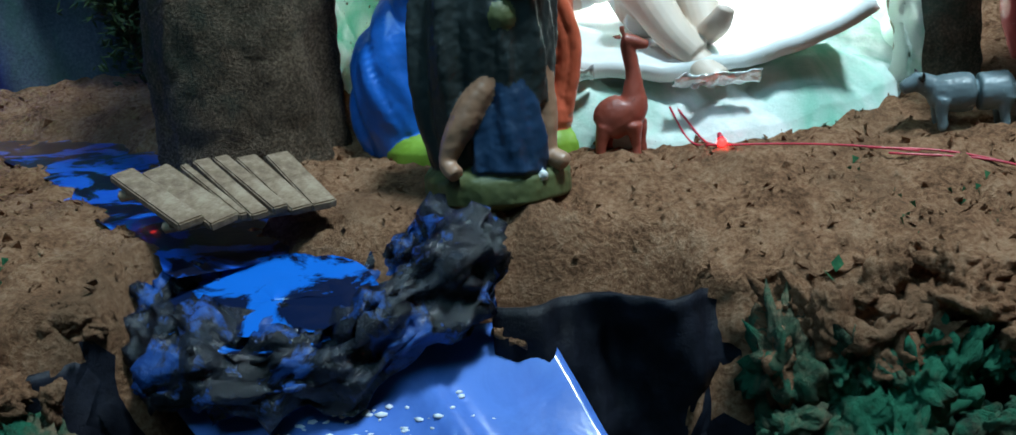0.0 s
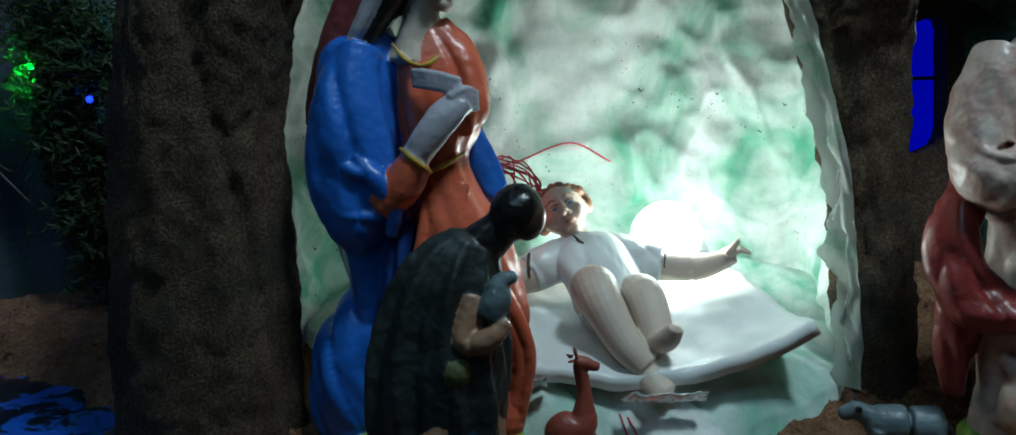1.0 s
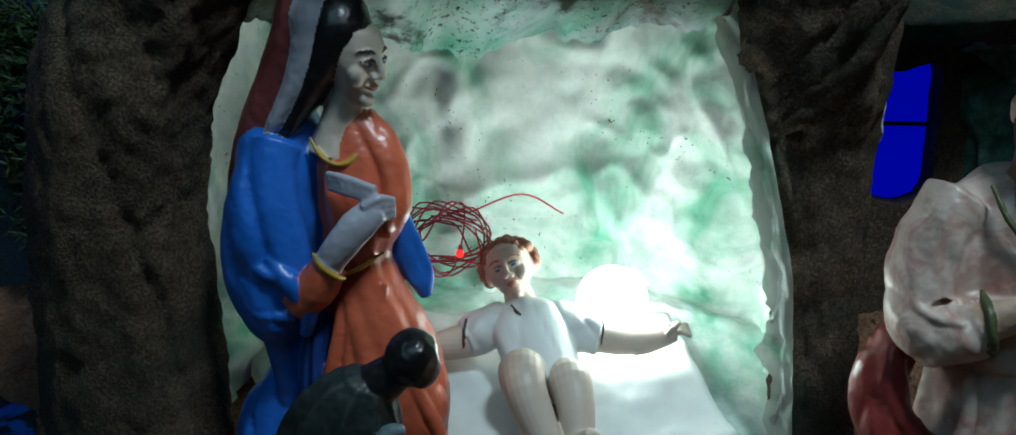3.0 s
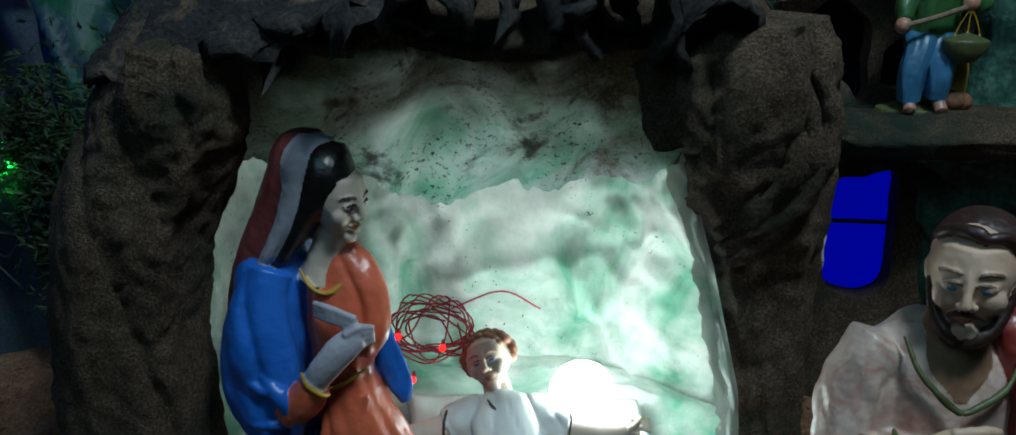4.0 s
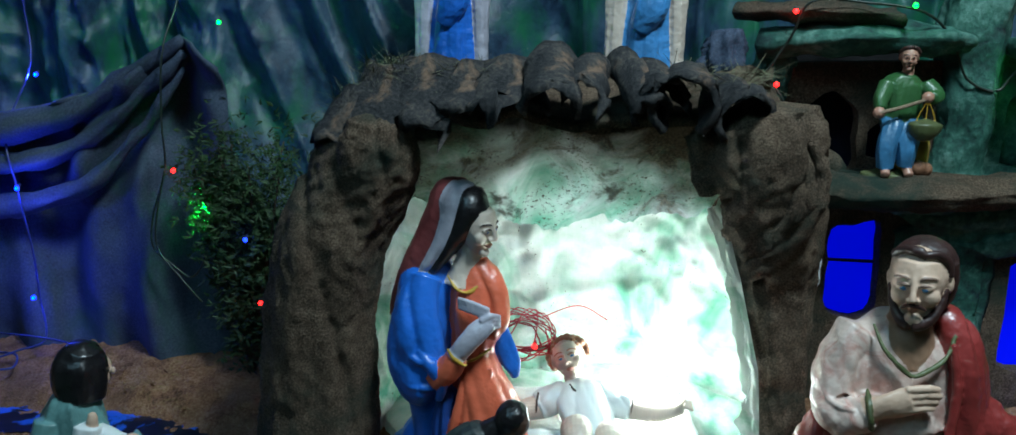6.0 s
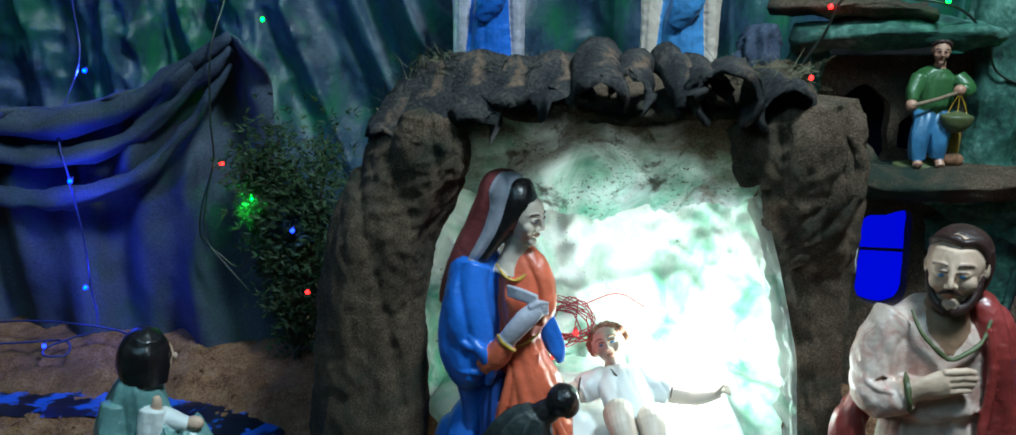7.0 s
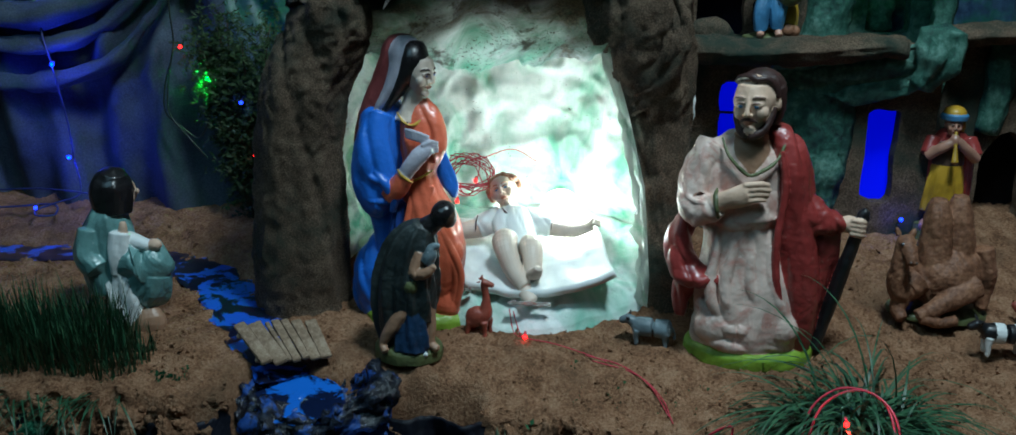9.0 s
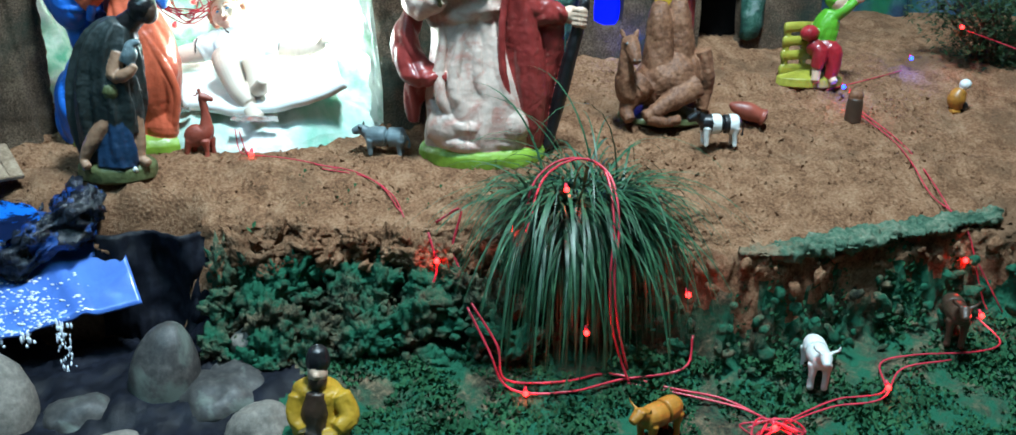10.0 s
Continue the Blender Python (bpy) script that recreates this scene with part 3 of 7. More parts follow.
def build_lining():
    """Cotton bag: back, sides and roof of the hollow."""
    bm = bmesh.new()

    def at(u, v):
        # u runs from the front of one side round the back to the other, v from floor to the roof's front
        a = math.pi * u
        cx, cy = 0.095, 0.77
        x = cx - 0.252 * math.copysign(abs(math.cos(a)) ** 0.6, math.cos(a)) + 0.02 * v * math.cos(a) * -1
        y = cy + 0.205 * abs(math.sin(a)) ** 0.55
        z = -0.01 + 0.505 * min(1.0, v / 0.78)
        close = max(0.0, (v - 0.72) / 0.28)
        k = 1 - close ** 1.6
        y = 0.735 + (y - 0.735) * (0.48 + 0.52 * k)
        x = cx + (x - cx) * (1.0 - 0.10 * close - 0.07 * v * step(0.5, 1, u) + 0.03 * (1 - v))
        z = min(z, 0.452)
        p = Vector((x, y, z))
        n = noise.fractal(Vector((p.x, p.y, p.z * 0.9)) * 7 + Vector((2, 0, 5)), 1.0, 2.1, 4)
        m = noise.turbulence(p * 7, 3, False)
        q = Vector((p.x * 9 + p.z * 4, p.y * 9, p.z * 6 - p.x * 3))
        ridge = (1 - min(1.0, 3.2 * abs(noise.noise(q + Vector((4, 1, 2)))))) ** 2 + 0.5 * (1 - min(1.0, 3.5 * abs(noise.noise(q * 2.3)))) ** 2
        lump = 0.034 * n + 0.018 * (m - 0.5) + 0.011 * ridge
        side = math.sin(a)
        return (x + lump * math.cos(a), y - lump * side * 1.4, z - lump * close)

    def outer(u, v):
        x, y, z = at(u, v)
        a = math.pi * u
        return (x - 0.006 * math.cos(a), y + 0.006 * math.sin(a), z + 0.006 * v)

    us, vs = np.linspace(0.0, 1.0, 190), np.linspace(0, 1, 150)
    inside, outside = sheet(bm, us, vs, at), sheet(bm, us, vs, outer)
    for i in range(len(us) - 1):
        bm.faces.new((inside[-1][i], inside[-1][i + 1], outside[-1][i + 1], outside[-1][i]))
    for j in range(len(vs) - 1):
        for k in (0, -1):
            bm.faces.new((inside[j][k], inside[j + 1][k], outside[j + 1][k], outside[j][k]))
    return part("cotton_lining", bm, COTTON, grotto, "cotton wool lining tinted green")


def build_cotton_rim():
    """Torn cotton that hangs out along one side of the mouth."""
    bm = bmesh.new()

    def side(v, z):
        edge = interp(z, [0.08, 0.22, 0.33, 0.42, 0.44], [0.326, 0.312, 0.283, 0.254, 0.244])
        n = noise.fractal((z * 24, v * 2, 16), 0.7, 2.2, 5)
        return (edge + 0.004 - (0.018 + 0.011 * n) * v, 0.728 + 0.014 * v + 0.006 * n, z)

    sheet(bm, np.linspace(0, 1, 14), np.arange(0.03, 0.442, 0.004), side)
    return part("cotton_rim", bm, THINCOTTON, grotto, "torn thin cotton rim shining through")


def build_cotton_floor():
    bm = bmesh.new()

    def at(u, v):
        a = 2 * math.pi * u
        r = v
        x = 0.10 + (0.275 + 0.03 * math.sin(3 * a + 1) + 0.02 * math.sin(7 * a)) * r * math.cos(a)
        y = 0.832 + (0.176 + 0.012 * math.sin(4 * a)) * r * math.sin(a)
        n = noise.fractal((x * 14, y * 14, 7), 0.8, 2, 4)
        z = shelf(x, y) - 0.004 + (0.044 + 0.016 * step(0.12, 0.24, x)) * (1 - r ** 8) * (1 + 0.5 * n) * (1 - 0.62 * step(0.70, 0.80, y)) + 0.02 * step(0.75, 0.9, y)
        if r > 0.97:
            z = shelf(x, y) - 0.012
        return (x, y, z)

    sheet(bm, np.linspace(0, 1, 200), np.concatenate([np.linspace(0.02, 0.7, 30), np.linspace(0.72, 1, 30)]), at)
    return part("cotton_bed", bm, SNOW, grotto, "cotton wool bed tinted green")


build_left_pillar(), build_right_pillar(), build_lintel(), build_lining(), build_cotton_rim(), build_cotton_floor()


def roof_tile(length, radius, spread, seed, flat=False):
    """A half-round clay tile with a broken, uneven edge."""
    rng = random.Random(seed)
    bm = bmesh.new()
    n, k = 9, 11
    g = []
    for i in range(n):
        s = i / (n - 1)
        row = []
        r = radius * (0.86 + 0.22 * s)
        for j in range(k):
            th = math.pi * (0.5 + spread * (j / (k - 1) - 0.5))
            cut = (0.018 * rng.random() if i == n - 1 else 0)
            row.append(bm.verts.new((r * math.cos(th), -length * s + cut, r * math.sin(th) * (0.55 if flat else 1) - radius * 0.6)))
        g.append(row)
    for i in range(n - 1):
        for j in range(k - 1):
            bm.faces.new((g[i][j], g[i][j + 1], g[i + 1][j + 1], g[i + 1][j]))
    thicken(bm, 0.006)
    roughen(bm, 0.006, 34, seed)
    return bm


TILES = [(-0.160, 0.668, 0.528, 0.075, 0.034, 1.0, -38, 58, 0), (-0.128, 0.675, 0.560, 0.10, 0.044, 0.8, -24, 50, 1), (-0.085, 0.685, 0.572, 0.10, 0.045, 0.8, -10, 46, 1), (-0.038, 0.69, 0.566, 0.085, 0.048, 0.8, -4, 38, 1),
         (0.012, 0.69, 0.572, 0.085, 0.046, 0.8, 6, 34, 1), (0.060, 0.70, 0.578, 0.115, 0.031, 1.25, 3, 24, 0), (0.105, 0.712, 0.568, 0.085, 0.025, 1.3, -8, 20, 0),
         (0.142, 0.715, 0.574, 0.105, 0.022, 1.3, 22, 30, 0), (0.172, 0.712, 0.562, 0.08, 0.028, 1.3, 10, 16, 0), (0.212, 0.71, 0.556, 0.085, 0.036, 1.6, -6, 8, 0), (0.254, 0.715, 0.546, 0.085, 0.032, 1.5, 14, 12, 0)]
for i, (x, y, z, ln, r, sp, yaw, pitch, flat) in enumerate(TILES):
    t = part("roof_tile", roof_tile(ln, r, sp, i, flat), TILE, grotto)
    t.matrix_basis = pose(x, y + 0.05, z + 0.01, pitch, 0, yaw)


def build_roof_bed():
    bm = bmesh.new()
    sheet(bm, np.arange(-0.15, 0.34, 0.01), np.linspace(0, 1, 24), lambda x, v: (x, 0.735 + 0.32 * v + 0.01 * noise.noise((x * 20, v * 9, 0)), 0.512 + 0.03 * math.sin(v * 3) - 0.10 * step(0.5, 1, v) + 0.012 * noise.fractal((x * 16, v * 6, 0), 0.8, 2, 3)))
    thicken(bm, 0.012)
    return part("roof_bed", bm, MUD, grotto)


build_roof_bed()


def build_roof_straw():
    rng = random.Random(8)
    bm = bmesh.new()
    for _ in range(1500):
        x = rng.choice([rng.uniform(-0.2, 0.02), rng.uniform(-0.2, -0.1), rng.uniform(0.17, 0.3)])
        y, z = rng.uniform(0.71, 0.80), 0.548 + rng.uniform(-0.015, 0.02) - 0.06 * step(-0.14, -0.21, x)
        a, l = rng.uniform(0, 6.28), rng.uniform(0.015, 0.045)
        d = Vector((math.cos(a), math.sin(a) * 0.6, rng.uniform(-0.5, 0.6))) * l
        w = Vector((-d.y, d.x, 0.2 * l)).normalized() * 0.0006
        p = Vector((x, y, z))
        bm.faces.new([bm.verts.new(q) for q in (p - w, p + w, p + d + w * 0.4 + Vector((0, 0, 0.002)), p + d - w * 0.4 + Vector((0, 0, 0.002)))])
    return thing("roof_straw", "tangled dry straw and moss along the roof ridge", "straw", bm, STRAW, smooth=False, kind="stuff")


build_roof_straw()

# ---------------------------------------------------------------- the bulb
def build_bulb():
    bulb = holder("light_bulb", "round white bulb shining on the cotton wool", "light bulb", tuple(BULB))
    bm = bmesh.new()
    ball(bm, (0, 0, 0), 0.033, 0, cuts=4)
    part("globe", bm, BULBGLOW, bulb, "glowing white globe")
    bm = bmesh.new()
    tube(bm, [(0, 0.028, -0.01, 0.012), (0, 0.045, -0.018, 0.013), (0, 0.06, -0.024, 0.010)], 0, 16, 2)
    part("socket", bm, WHITE, bulb)


build_bulb()

# ---------------------------------------------------------------- the town at the other side
def outline(points, sub=3, wobble=0.003, seed=0):
    p = spline([*points, points[0]], sub)[:-1]
    return [(x + wobble * noise.noise((x * 50, z * 50, seed)), z + wobble * noise.noise((x * 50, z * 50, seed + 9))) for x, z in p]


def panel(bm, outer, holes, y, depth, mat=0):
    """An upright wall with openings through it, from outlines in x and z."""
    loops = [outer, *holes]
    edges = []
    for loop in loops:
        vs = [bm.verts.new((x, y, z)) for x, z in loop]
        edges += [bm.edges.new((vs[i], vs[(i + 1) % len(vs)])) for i in range(len(vs))]
    made = bmesh.ops.triangle_fill(bm, use_beauty=True, use_dissolve=False, edges=edges)
    faces = [f for f in made["geom"] if isinstance(f, bmesh.types.BMFace)]
    ext = bmesh.ops.extrude_face_region(bm, geom=faces)
    for v in ext["geom"]:
        if isinstance(v, bmesh.types.BMVert):
            v.co.y += depth
    for f in bm.faces:
        f.material_index = mat


def arch(x0, x1, z0, z1, round_top=True):
    m = (x0 + x1) / 2
    if round_top:
        return [(x0, z0), (x0, z0 + (z1 - z0) * 0.4), (x0 + (x1 - x0) * 0.06, z0 + (z1 - z0) * 0.78), (m, z1), (x1 - (x1 - x0) * 0.06, z0 + (z1 - z0) * 0.78), (x1, z0 + (z1 - z0) * 0.4), (x1, z0), (m, z0 - 0.002)]
    return [(x0, z0), (x0 + 0.002, (z0 + z1) / 2), (x0, z1), (m, z1 + 0.004), (x1, z1), (x1 - 0.002, (z0 + z1) / 2), (x1, z0), (m, z0 - 0.008)]


town = holder("model_house", "two-storey model house in sand and green plaster with blue-lit windows", "model house")
bm = bmesh.new()
W1 = outline([(0.445, 0.235), (0.444, 0.29), (0.446, 0.338), (0.475, 0.346), (0.510, 0.350), (0.514, 0.30), (0.517, 0.25), (0.510, 0.215), (0.480, 0.208), (0.456, 0.215)], 3, 0.004, 1)
W2 = outline(arch(0.690, 0.742, 0.150, 0.298, False), 3, 0.004, 2)
panel(bm, [(0.36, 0.0), (0.36, 0.42), (0.60, 0.42), (0.80, 0.41), (0.80, 0.0)], [W1, W2], 0.975, 0.03)
part("lower_wall", bm, MUD, town, smooth=False)
for o in ((0.475, 0.27, 0.11, 0.17), (0.72, 0.225, 0.10, 0.20)):
    bm = bmesh.new()
    slab(bm, (o[0], 1.012, o[1]), (o[2], 0.004, o[3]))
    part("window_film", bm, BLUEPANE, town, "blue film lit from behind", smooth=False)
bm = bmesh.new()
slab(bm, (0.475, 1.0, 0.287), (0.09, 0.004, 0.004))
part("window_bar", bm, BLACK, town, smooth=False)


def green_cloth(rows, seed, name="green_drapery", mat=GREENWALL, folds=(6, 0.1, 0.5), side=(0, 0, 1)):
    bm = bmesh.new()
    tube(bm, rows, 0, 40, 8, folds, side)
    roughen(bm, 0.008, 22, seed)
    return part(name, bm, mat, town)


# ledge and the cloth swag beneath it
green_cloth([(0.375, 0.955, 0.402, 0.022, 0.04), (0.45, 0.94, 0.400, 0.022, 0.045), (0.55, 0.935, 0.402, 0.022, 0.05), (0.66, 0.945, 0.408, 0.02, 0.045), (0.72, 0.95, 0.41, 0.016, 0.04)], 1, "ledge", MUD, (5, 0.05, 0.5))
bm = bmesh.new()


def swag(x, v):
    top = interp(x, [0.52, 0.60, 0.70, 0.80], [0.388, 0.396, 0.412, 0.425])
    low = interp(x, [0.52, 0.58, 0.66, 0.74, 0.80], [0.372, 0.335, 0.315, 0.335, 0.375])
    z = top + (low - top) * v
    w = z - 0.33 - 0.30 * max(0.0, x - 0.56) ** 1.2
    fold = 0.011 * abs(math.sin(w * 75)) ** 0.6 + 0.006 * noise.fractal((x * 18, z * 30, 3), 0.8, 2, 3)
    return (x, 0.948 + 0.018 * v - fold, z)


sheet(bm, np.arange(0.52, 0.802, 0.004), np.linspace(0, 1, 44), swag)
thicken(bm, 0.006)
part("green_drapery", bm, GREENWALL, town)
green_cloth([(0.60, 0.975, 0.09, 0.045, 0.014), (0.605, 0.972, 0.2, 0.05, 0.016), (0.60, 0.97, 0.30, 0.055, 0.018), (0.58, 0.968, 0.36, 0.06, 0.018)], 8, folds=(7, 0.16, 0.3), side=(1, 0, 0))
green_cloth([(0.755, 0.94, 0.35, 0.02, 0.02), (0.775, 0.935, 0.40, 0.034, 0.03), (0.78, 0.94, 0.435, 0.03, 0.03)], 9, folds=(6, 0.12, 0.2), side=(1, 0, 0))
# upper storey
bm = bmesh.new()
HOLE = outline(arch(0.398, 0.477, 0.412, 0.524), 3, 0.004, 5)
GAP = outline(arch(0.492, 0.532, 0.432, 0.484), 3, 0.003, 6)
panel(bm, [(0.34, 0.38), (0.34, 0.56), (0.58, 0.57), (0.58, 0.38)], [HOLE, GAP], 1.02, 0.03)
part("upper_wall", bm, MUD, town, smooth=False)
# near-black board behind both openings, coloured as the shade inside
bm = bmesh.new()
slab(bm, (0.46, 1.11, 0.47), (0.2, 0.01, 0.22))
part("hollow", bm, HOLLOWSHADE, town, smooth=False)
green_cloth([(0.33, 1.01, 0.585, 0.020, 0.04), (0.42, 0.995, 0.598, 0.024, 0.05), (0.52, 0.995, 0.60, 0.022, 0.05), (0.585, 1.01, 0.598, 0.018, 0.05)], 12, "canopy", GREENWALL, (5, 0.06, 0.4))
green_cloth([(0.30, 1.03, 0.63, 0.012, 0.04), (0.40, 1.0, 0.632, 0.014, 0.05), (0.50, 1.0, 0.626, 0.012, 0.05)], 13, "sand_ledge", MUD, (5, 0.06, 0.4))
green_cloth([(0.345, 1.03, 0.50, 0.028, 0.03), (0.35, 1.03, 0.54, 0.03, 0.03), (0.36, 1.03, 0.575, 0.025, 0.03)], 14, "green_corner", GREENWALL, side=(1, 0, 0))
green_cloth([(0.395, 1.0, 0.405, 0.03, 0.03), (0.42, 0.995, 0.418, 0.03, 0.03), (0.45, 1.0, 0.406, 0.022, 0.02)], 15, "sand_mound", MUD, (3, 0.05, 0))
green_cloth([(0.615, 1.03, 0.40, 0.045, 0.04), (0.615, 1.03, 0.50, 0.04, 0.04), (0.62, 1.03, 0.62, 0.045, 0.04), (0.63, 1.04, 0.74, 0.05, 0.04)], 16, "green_column", GREENWALL, (5, 0.1, 0.3), (1, 0, 0))
bm = bmesh.new()
NICHE = outline(arch(0.685, 0.755, 0.425, 0.545), 3, 0.005, 11)
panel(bm, [(0.655, 0.40), (0.655, 0.58), (0.80, 0.58), (0.80, 0.40)], [NICHE], 1.05, 0.03)
part("niche_wall", bm, GREENWALL, town, smooth=False)
bm = bmesh.new()
slab(bm, (0.72, 1.12, 0.48), (0.13, 0.01, 0.2))
part("niche_back", bm, GREENWALL, town, smooth=False)
green_cloth([(0.715, 1.09, 0.42, 0.022, 0.02), (0.712, 1.09, 0.47, 0.024, 0.02), (0.715, 1.09, 0.515, 0.016, 0.016)], 21, "pale_lump", GREENWALL, (3, 0.05, 0), (1, 0, 0))
green_cloth([(0.66, 1.0, 0.592, 0.014, 0.05), (0.73, 0.99, 0.596, 0.016, 0.06), (0.81, 1.0, 0.60, 0.014, 0.05)], 22, "niche_canopy", GREENWALL, (5, 0.06, 0.3))
# blocks further along
house = holder("model_tower", "dark sand-covered model tower with arched doorway and green streaks", "model house")
bm = bmesh.new()
D1 = outline(arch(0.902, 0.985, 0.10, 0.262), 3, 0.004, 7)
panel(bm, [(0.80, 0.0), (0.80, 0.30), (0.825, 0.42), (1.12, 0.43), (1.14, 0.0)], [D1], 1.035, 0.05)
part("tower_wall", bm, MUD, house, smooth=False)
# board behind the doorway, its black standing in for unlit depth
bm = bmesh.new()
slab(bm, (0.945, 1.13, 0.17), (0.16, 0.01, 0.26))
part("hollow", bm, HOLLOWSHADE, house, smooth=False)
for rows, mat in (([(0.97, 1.02, 0.428, 0.02, 0.05), (1.05, 1.02, 0.43, 0.02, 0.05), (1.13, 1.03, 0.425, 0.02, 0.05)], MUD), ([(0.82, 1.02, 0.425, 0.018, 0.05), (0.89, 1.01, 0.43, 0.018, 0.05), (0.97, 1.02, 0.43, 0.02, 0.05)], MUD)):
    bm = bmesh.new()
    tube(bm, rows, 0, 24, 6, (5, 0.08, 0.3), side=(0, 0, 1))
    roughen(bm, 0.006, 25)
    part("tower_ledge", bm, mat, house)
for x, z0, z1, w in ((0.905, 0.26, 0.42, 0.02), (0.995, 0.12, 0.40, 0.018), (0.80, 0.30, 0.5, 0.016)):
    bm = bmesh.new()
    tube(bm, [(x, 1.03, z0, w, 0.012), (x + 0.004, 1.025, (z0 + z1) / 2, w * 1.2, 0.014), (x, 1.03, z1, w, 0.012)], 0, 24, 6, (5, 0.12, 0.3))
    roughen(bm, 0.006, 30)
    part("green_streak", bm, GREENWALL, house)

# ---------------------------------------------------------------- figures


class Figure:
    """One cast figure: rows in small units, laid to metres by a scale; done() fuses all of it into one skin."""

    def __init__(self, scale, tall=1.0):
        self.bm, self.s, self.tall, self.mats = bmesh.new(), scale, tall, []

    def slot(self, mat):
        if mat not in self.mats:
            self.mats.append(mat)
        return self.mats.index(mat)

    def limb(self, mat, rows, folds=(0, 0, 0), seg=20, sub=4, side=(1, 0, 0), cloth=None):
        k = self.s
        rows = [(r[0] * k, r[1] * k, r[2] * k * self.tall, r[3] * k, (r[4] if len(r) > 4 else r[3]) * k) for r in rows]
        fresh = len(self.bm.verts)
        faces = tube(self.bm, rows, self.slot(mat), seg, sub, folds, side)
        if cloth:
            # pleats: rounded ridges with sharp valleys; depth, wave across, wave along, seed
            depth, across, along, seed = cloth
            bmesh.ops.recalc_face_normals(self.bm, faces=faces)
            self.bm.normal_update()
            for v in list(self.bm.verts)[fresh:]:
                c = v.co / k
                n = noise.noise((c.x * across * 0.8 + c.z * along * 0.3, c.y * across * 0.25 + seed, c.z * along * 0.45 + 0.2 * c.x * across))
                v.co += v.normal * depth * k * 0.75 * (min(1, abs(n) * 3.0) ** 0.8 - 0.6)

    def lump(self, mat, c, size, turn=(0, 0, 0), cuts=3):
        k = self.s
        size = size if isinstance(size, tuple) else (size,) * 3
        ball(self.bm, (c[0] * k, c[1] * k, c[2] * k * self.tall), tuple(a * k for a in size), self.slot(mat), turn, cuts)

    def head(self, c, half, turn, skin, brow, iris, lips, extra=()):
        """A painted head that faces -y before its turn (nod, lean, yaw); half: half its height."""
        k, tall = self.s, self.tall
        fresh = len(self.bm.verts)
        self.s = self.tall = 1.0
        self.lump(skin, (0, 0.1, 0.2), (0.72, 0.84, 0.76), cuts=4)
        self.limb(skin, [(0, -0.18, 0.62, 0.52, 0.48), (0, -0.22, 0.2, 0.63, 0.59), (0, -0.24, -0.25, 0.56, 0.52), (0, -0.3, -0.66, 0.36, 0.38), (0, -0.36, -0.9, 0.16, 0.2)], seg=28)
        self.lump(skin, (0, -0.62, -0.78), (0.2, 0.18, 0.17))
        for s in (1, -1):
            self.lump(skin, (s * 0.34, -0.56, -0.2), (0.24, 0.2, 0.26))
            self.lump(skin, (s * 0.27, -0.70, 0.07), (0.16, 0.09, 0.10))
            self.lump(iris, (s * 0.26, -0.775, 0.03), (0.085, 0.035, 0.045))
            self.limb(brow, [(s * 0.1, -0.80, 0.10, 0.018), (s * 0.26, -0.815, 0.15, 0.022), (s * 0.44, -0.70, 0.09, 0.018)], seg=8)
            self.limb(brow, [(s * 0.12, -0.785, 0.27, 0.02), (s * 0.28, -0.785, 0.34, 0.024), (s * 0.50, -0.61, 0.27, 0.018)], seg=8)
            self.lump(skin, (s * 0.1, -0.86, -0.24), (0.08, 0.08, 0.07))
            self.lump(skin, (s * 0.70, 0.05, 0.0), (0.08, 0.16, 0.22))
        self.limb(skin, [(-0.48, -0.56, 0.26, 0.05), (0, -0.73, 0.26, 0.06), (0.48, -0.56, 0.26, 0.05)], seg=10)
        self.limb(skin, [(0, -0.72, 0.28, 0.09, 0.1), (0, -0.84, 0.06, 0.075, 0.09), (0, -0.95, -0.14, 0.09, 0.09), (0, -0.97, -0.23, 0.1, 0.08)], seg=12)
        self.limb(lips, [(-0.19, -0.74, -0.47, 0.02), (-0.07, -0.82, -0.44, 0.045), (0.07, -0.82, -0.44, 0.045), (0.19, -0.74, -0.47, 0.02)], seg=8)
        self.limb(lips, [(-0.16, -0.74, -0.49, 0.02), (0, -0.81, -0.53, 0.055), (0.16, -0.74, -0.49, 0.02)], seg=8)
        for mat, rows in extra:
            if len(rows) == 2:
                self.lump(mat, rows[0], rows[1])
            else:
                self.limb(mat, rows, seg=14)
        self.s, self.tall = k, tall
        turned = Euler([radians(a) for a in (turn[0], 0, turn[2])], "XYZ").to_matrix().to_4x4() @ Euler((0, radians(turn[1]), 0)).to_matrix().to_4x4()
        m = Matrix.Translation((c[0] * k, c[1] * k, c[2] * k * tall)) @ turned @ Matrix.Scale(half * k, 4)
        for v in list(self.bm.verts)[fresh:]:
            v.co = m @ v.co

    def done(self, name, label, category, place, turn=0.0, rough=0.0, group="", grain=0.0012):
        bm = self.bm
        bmesh.ops.recalc_face_normals(bm, faces=bm.faces)
        bm.faces.ensure_lookup_table()
        tree = BVHTree.FromBMesh(bm)
        mesh = bpy.data.meshes.new("mould")
        bm.to_mesh(mesh)
        mould = bpy.data.objects.new("mould", mesh)
        scene.collection.objects.link(mould)
        fuse = mould.modifiers.new("fuse", "REMESH")
        fuse.mode, fuse.voxel_size = "VOXEL", grain
        bpy.context.view_layer.update()
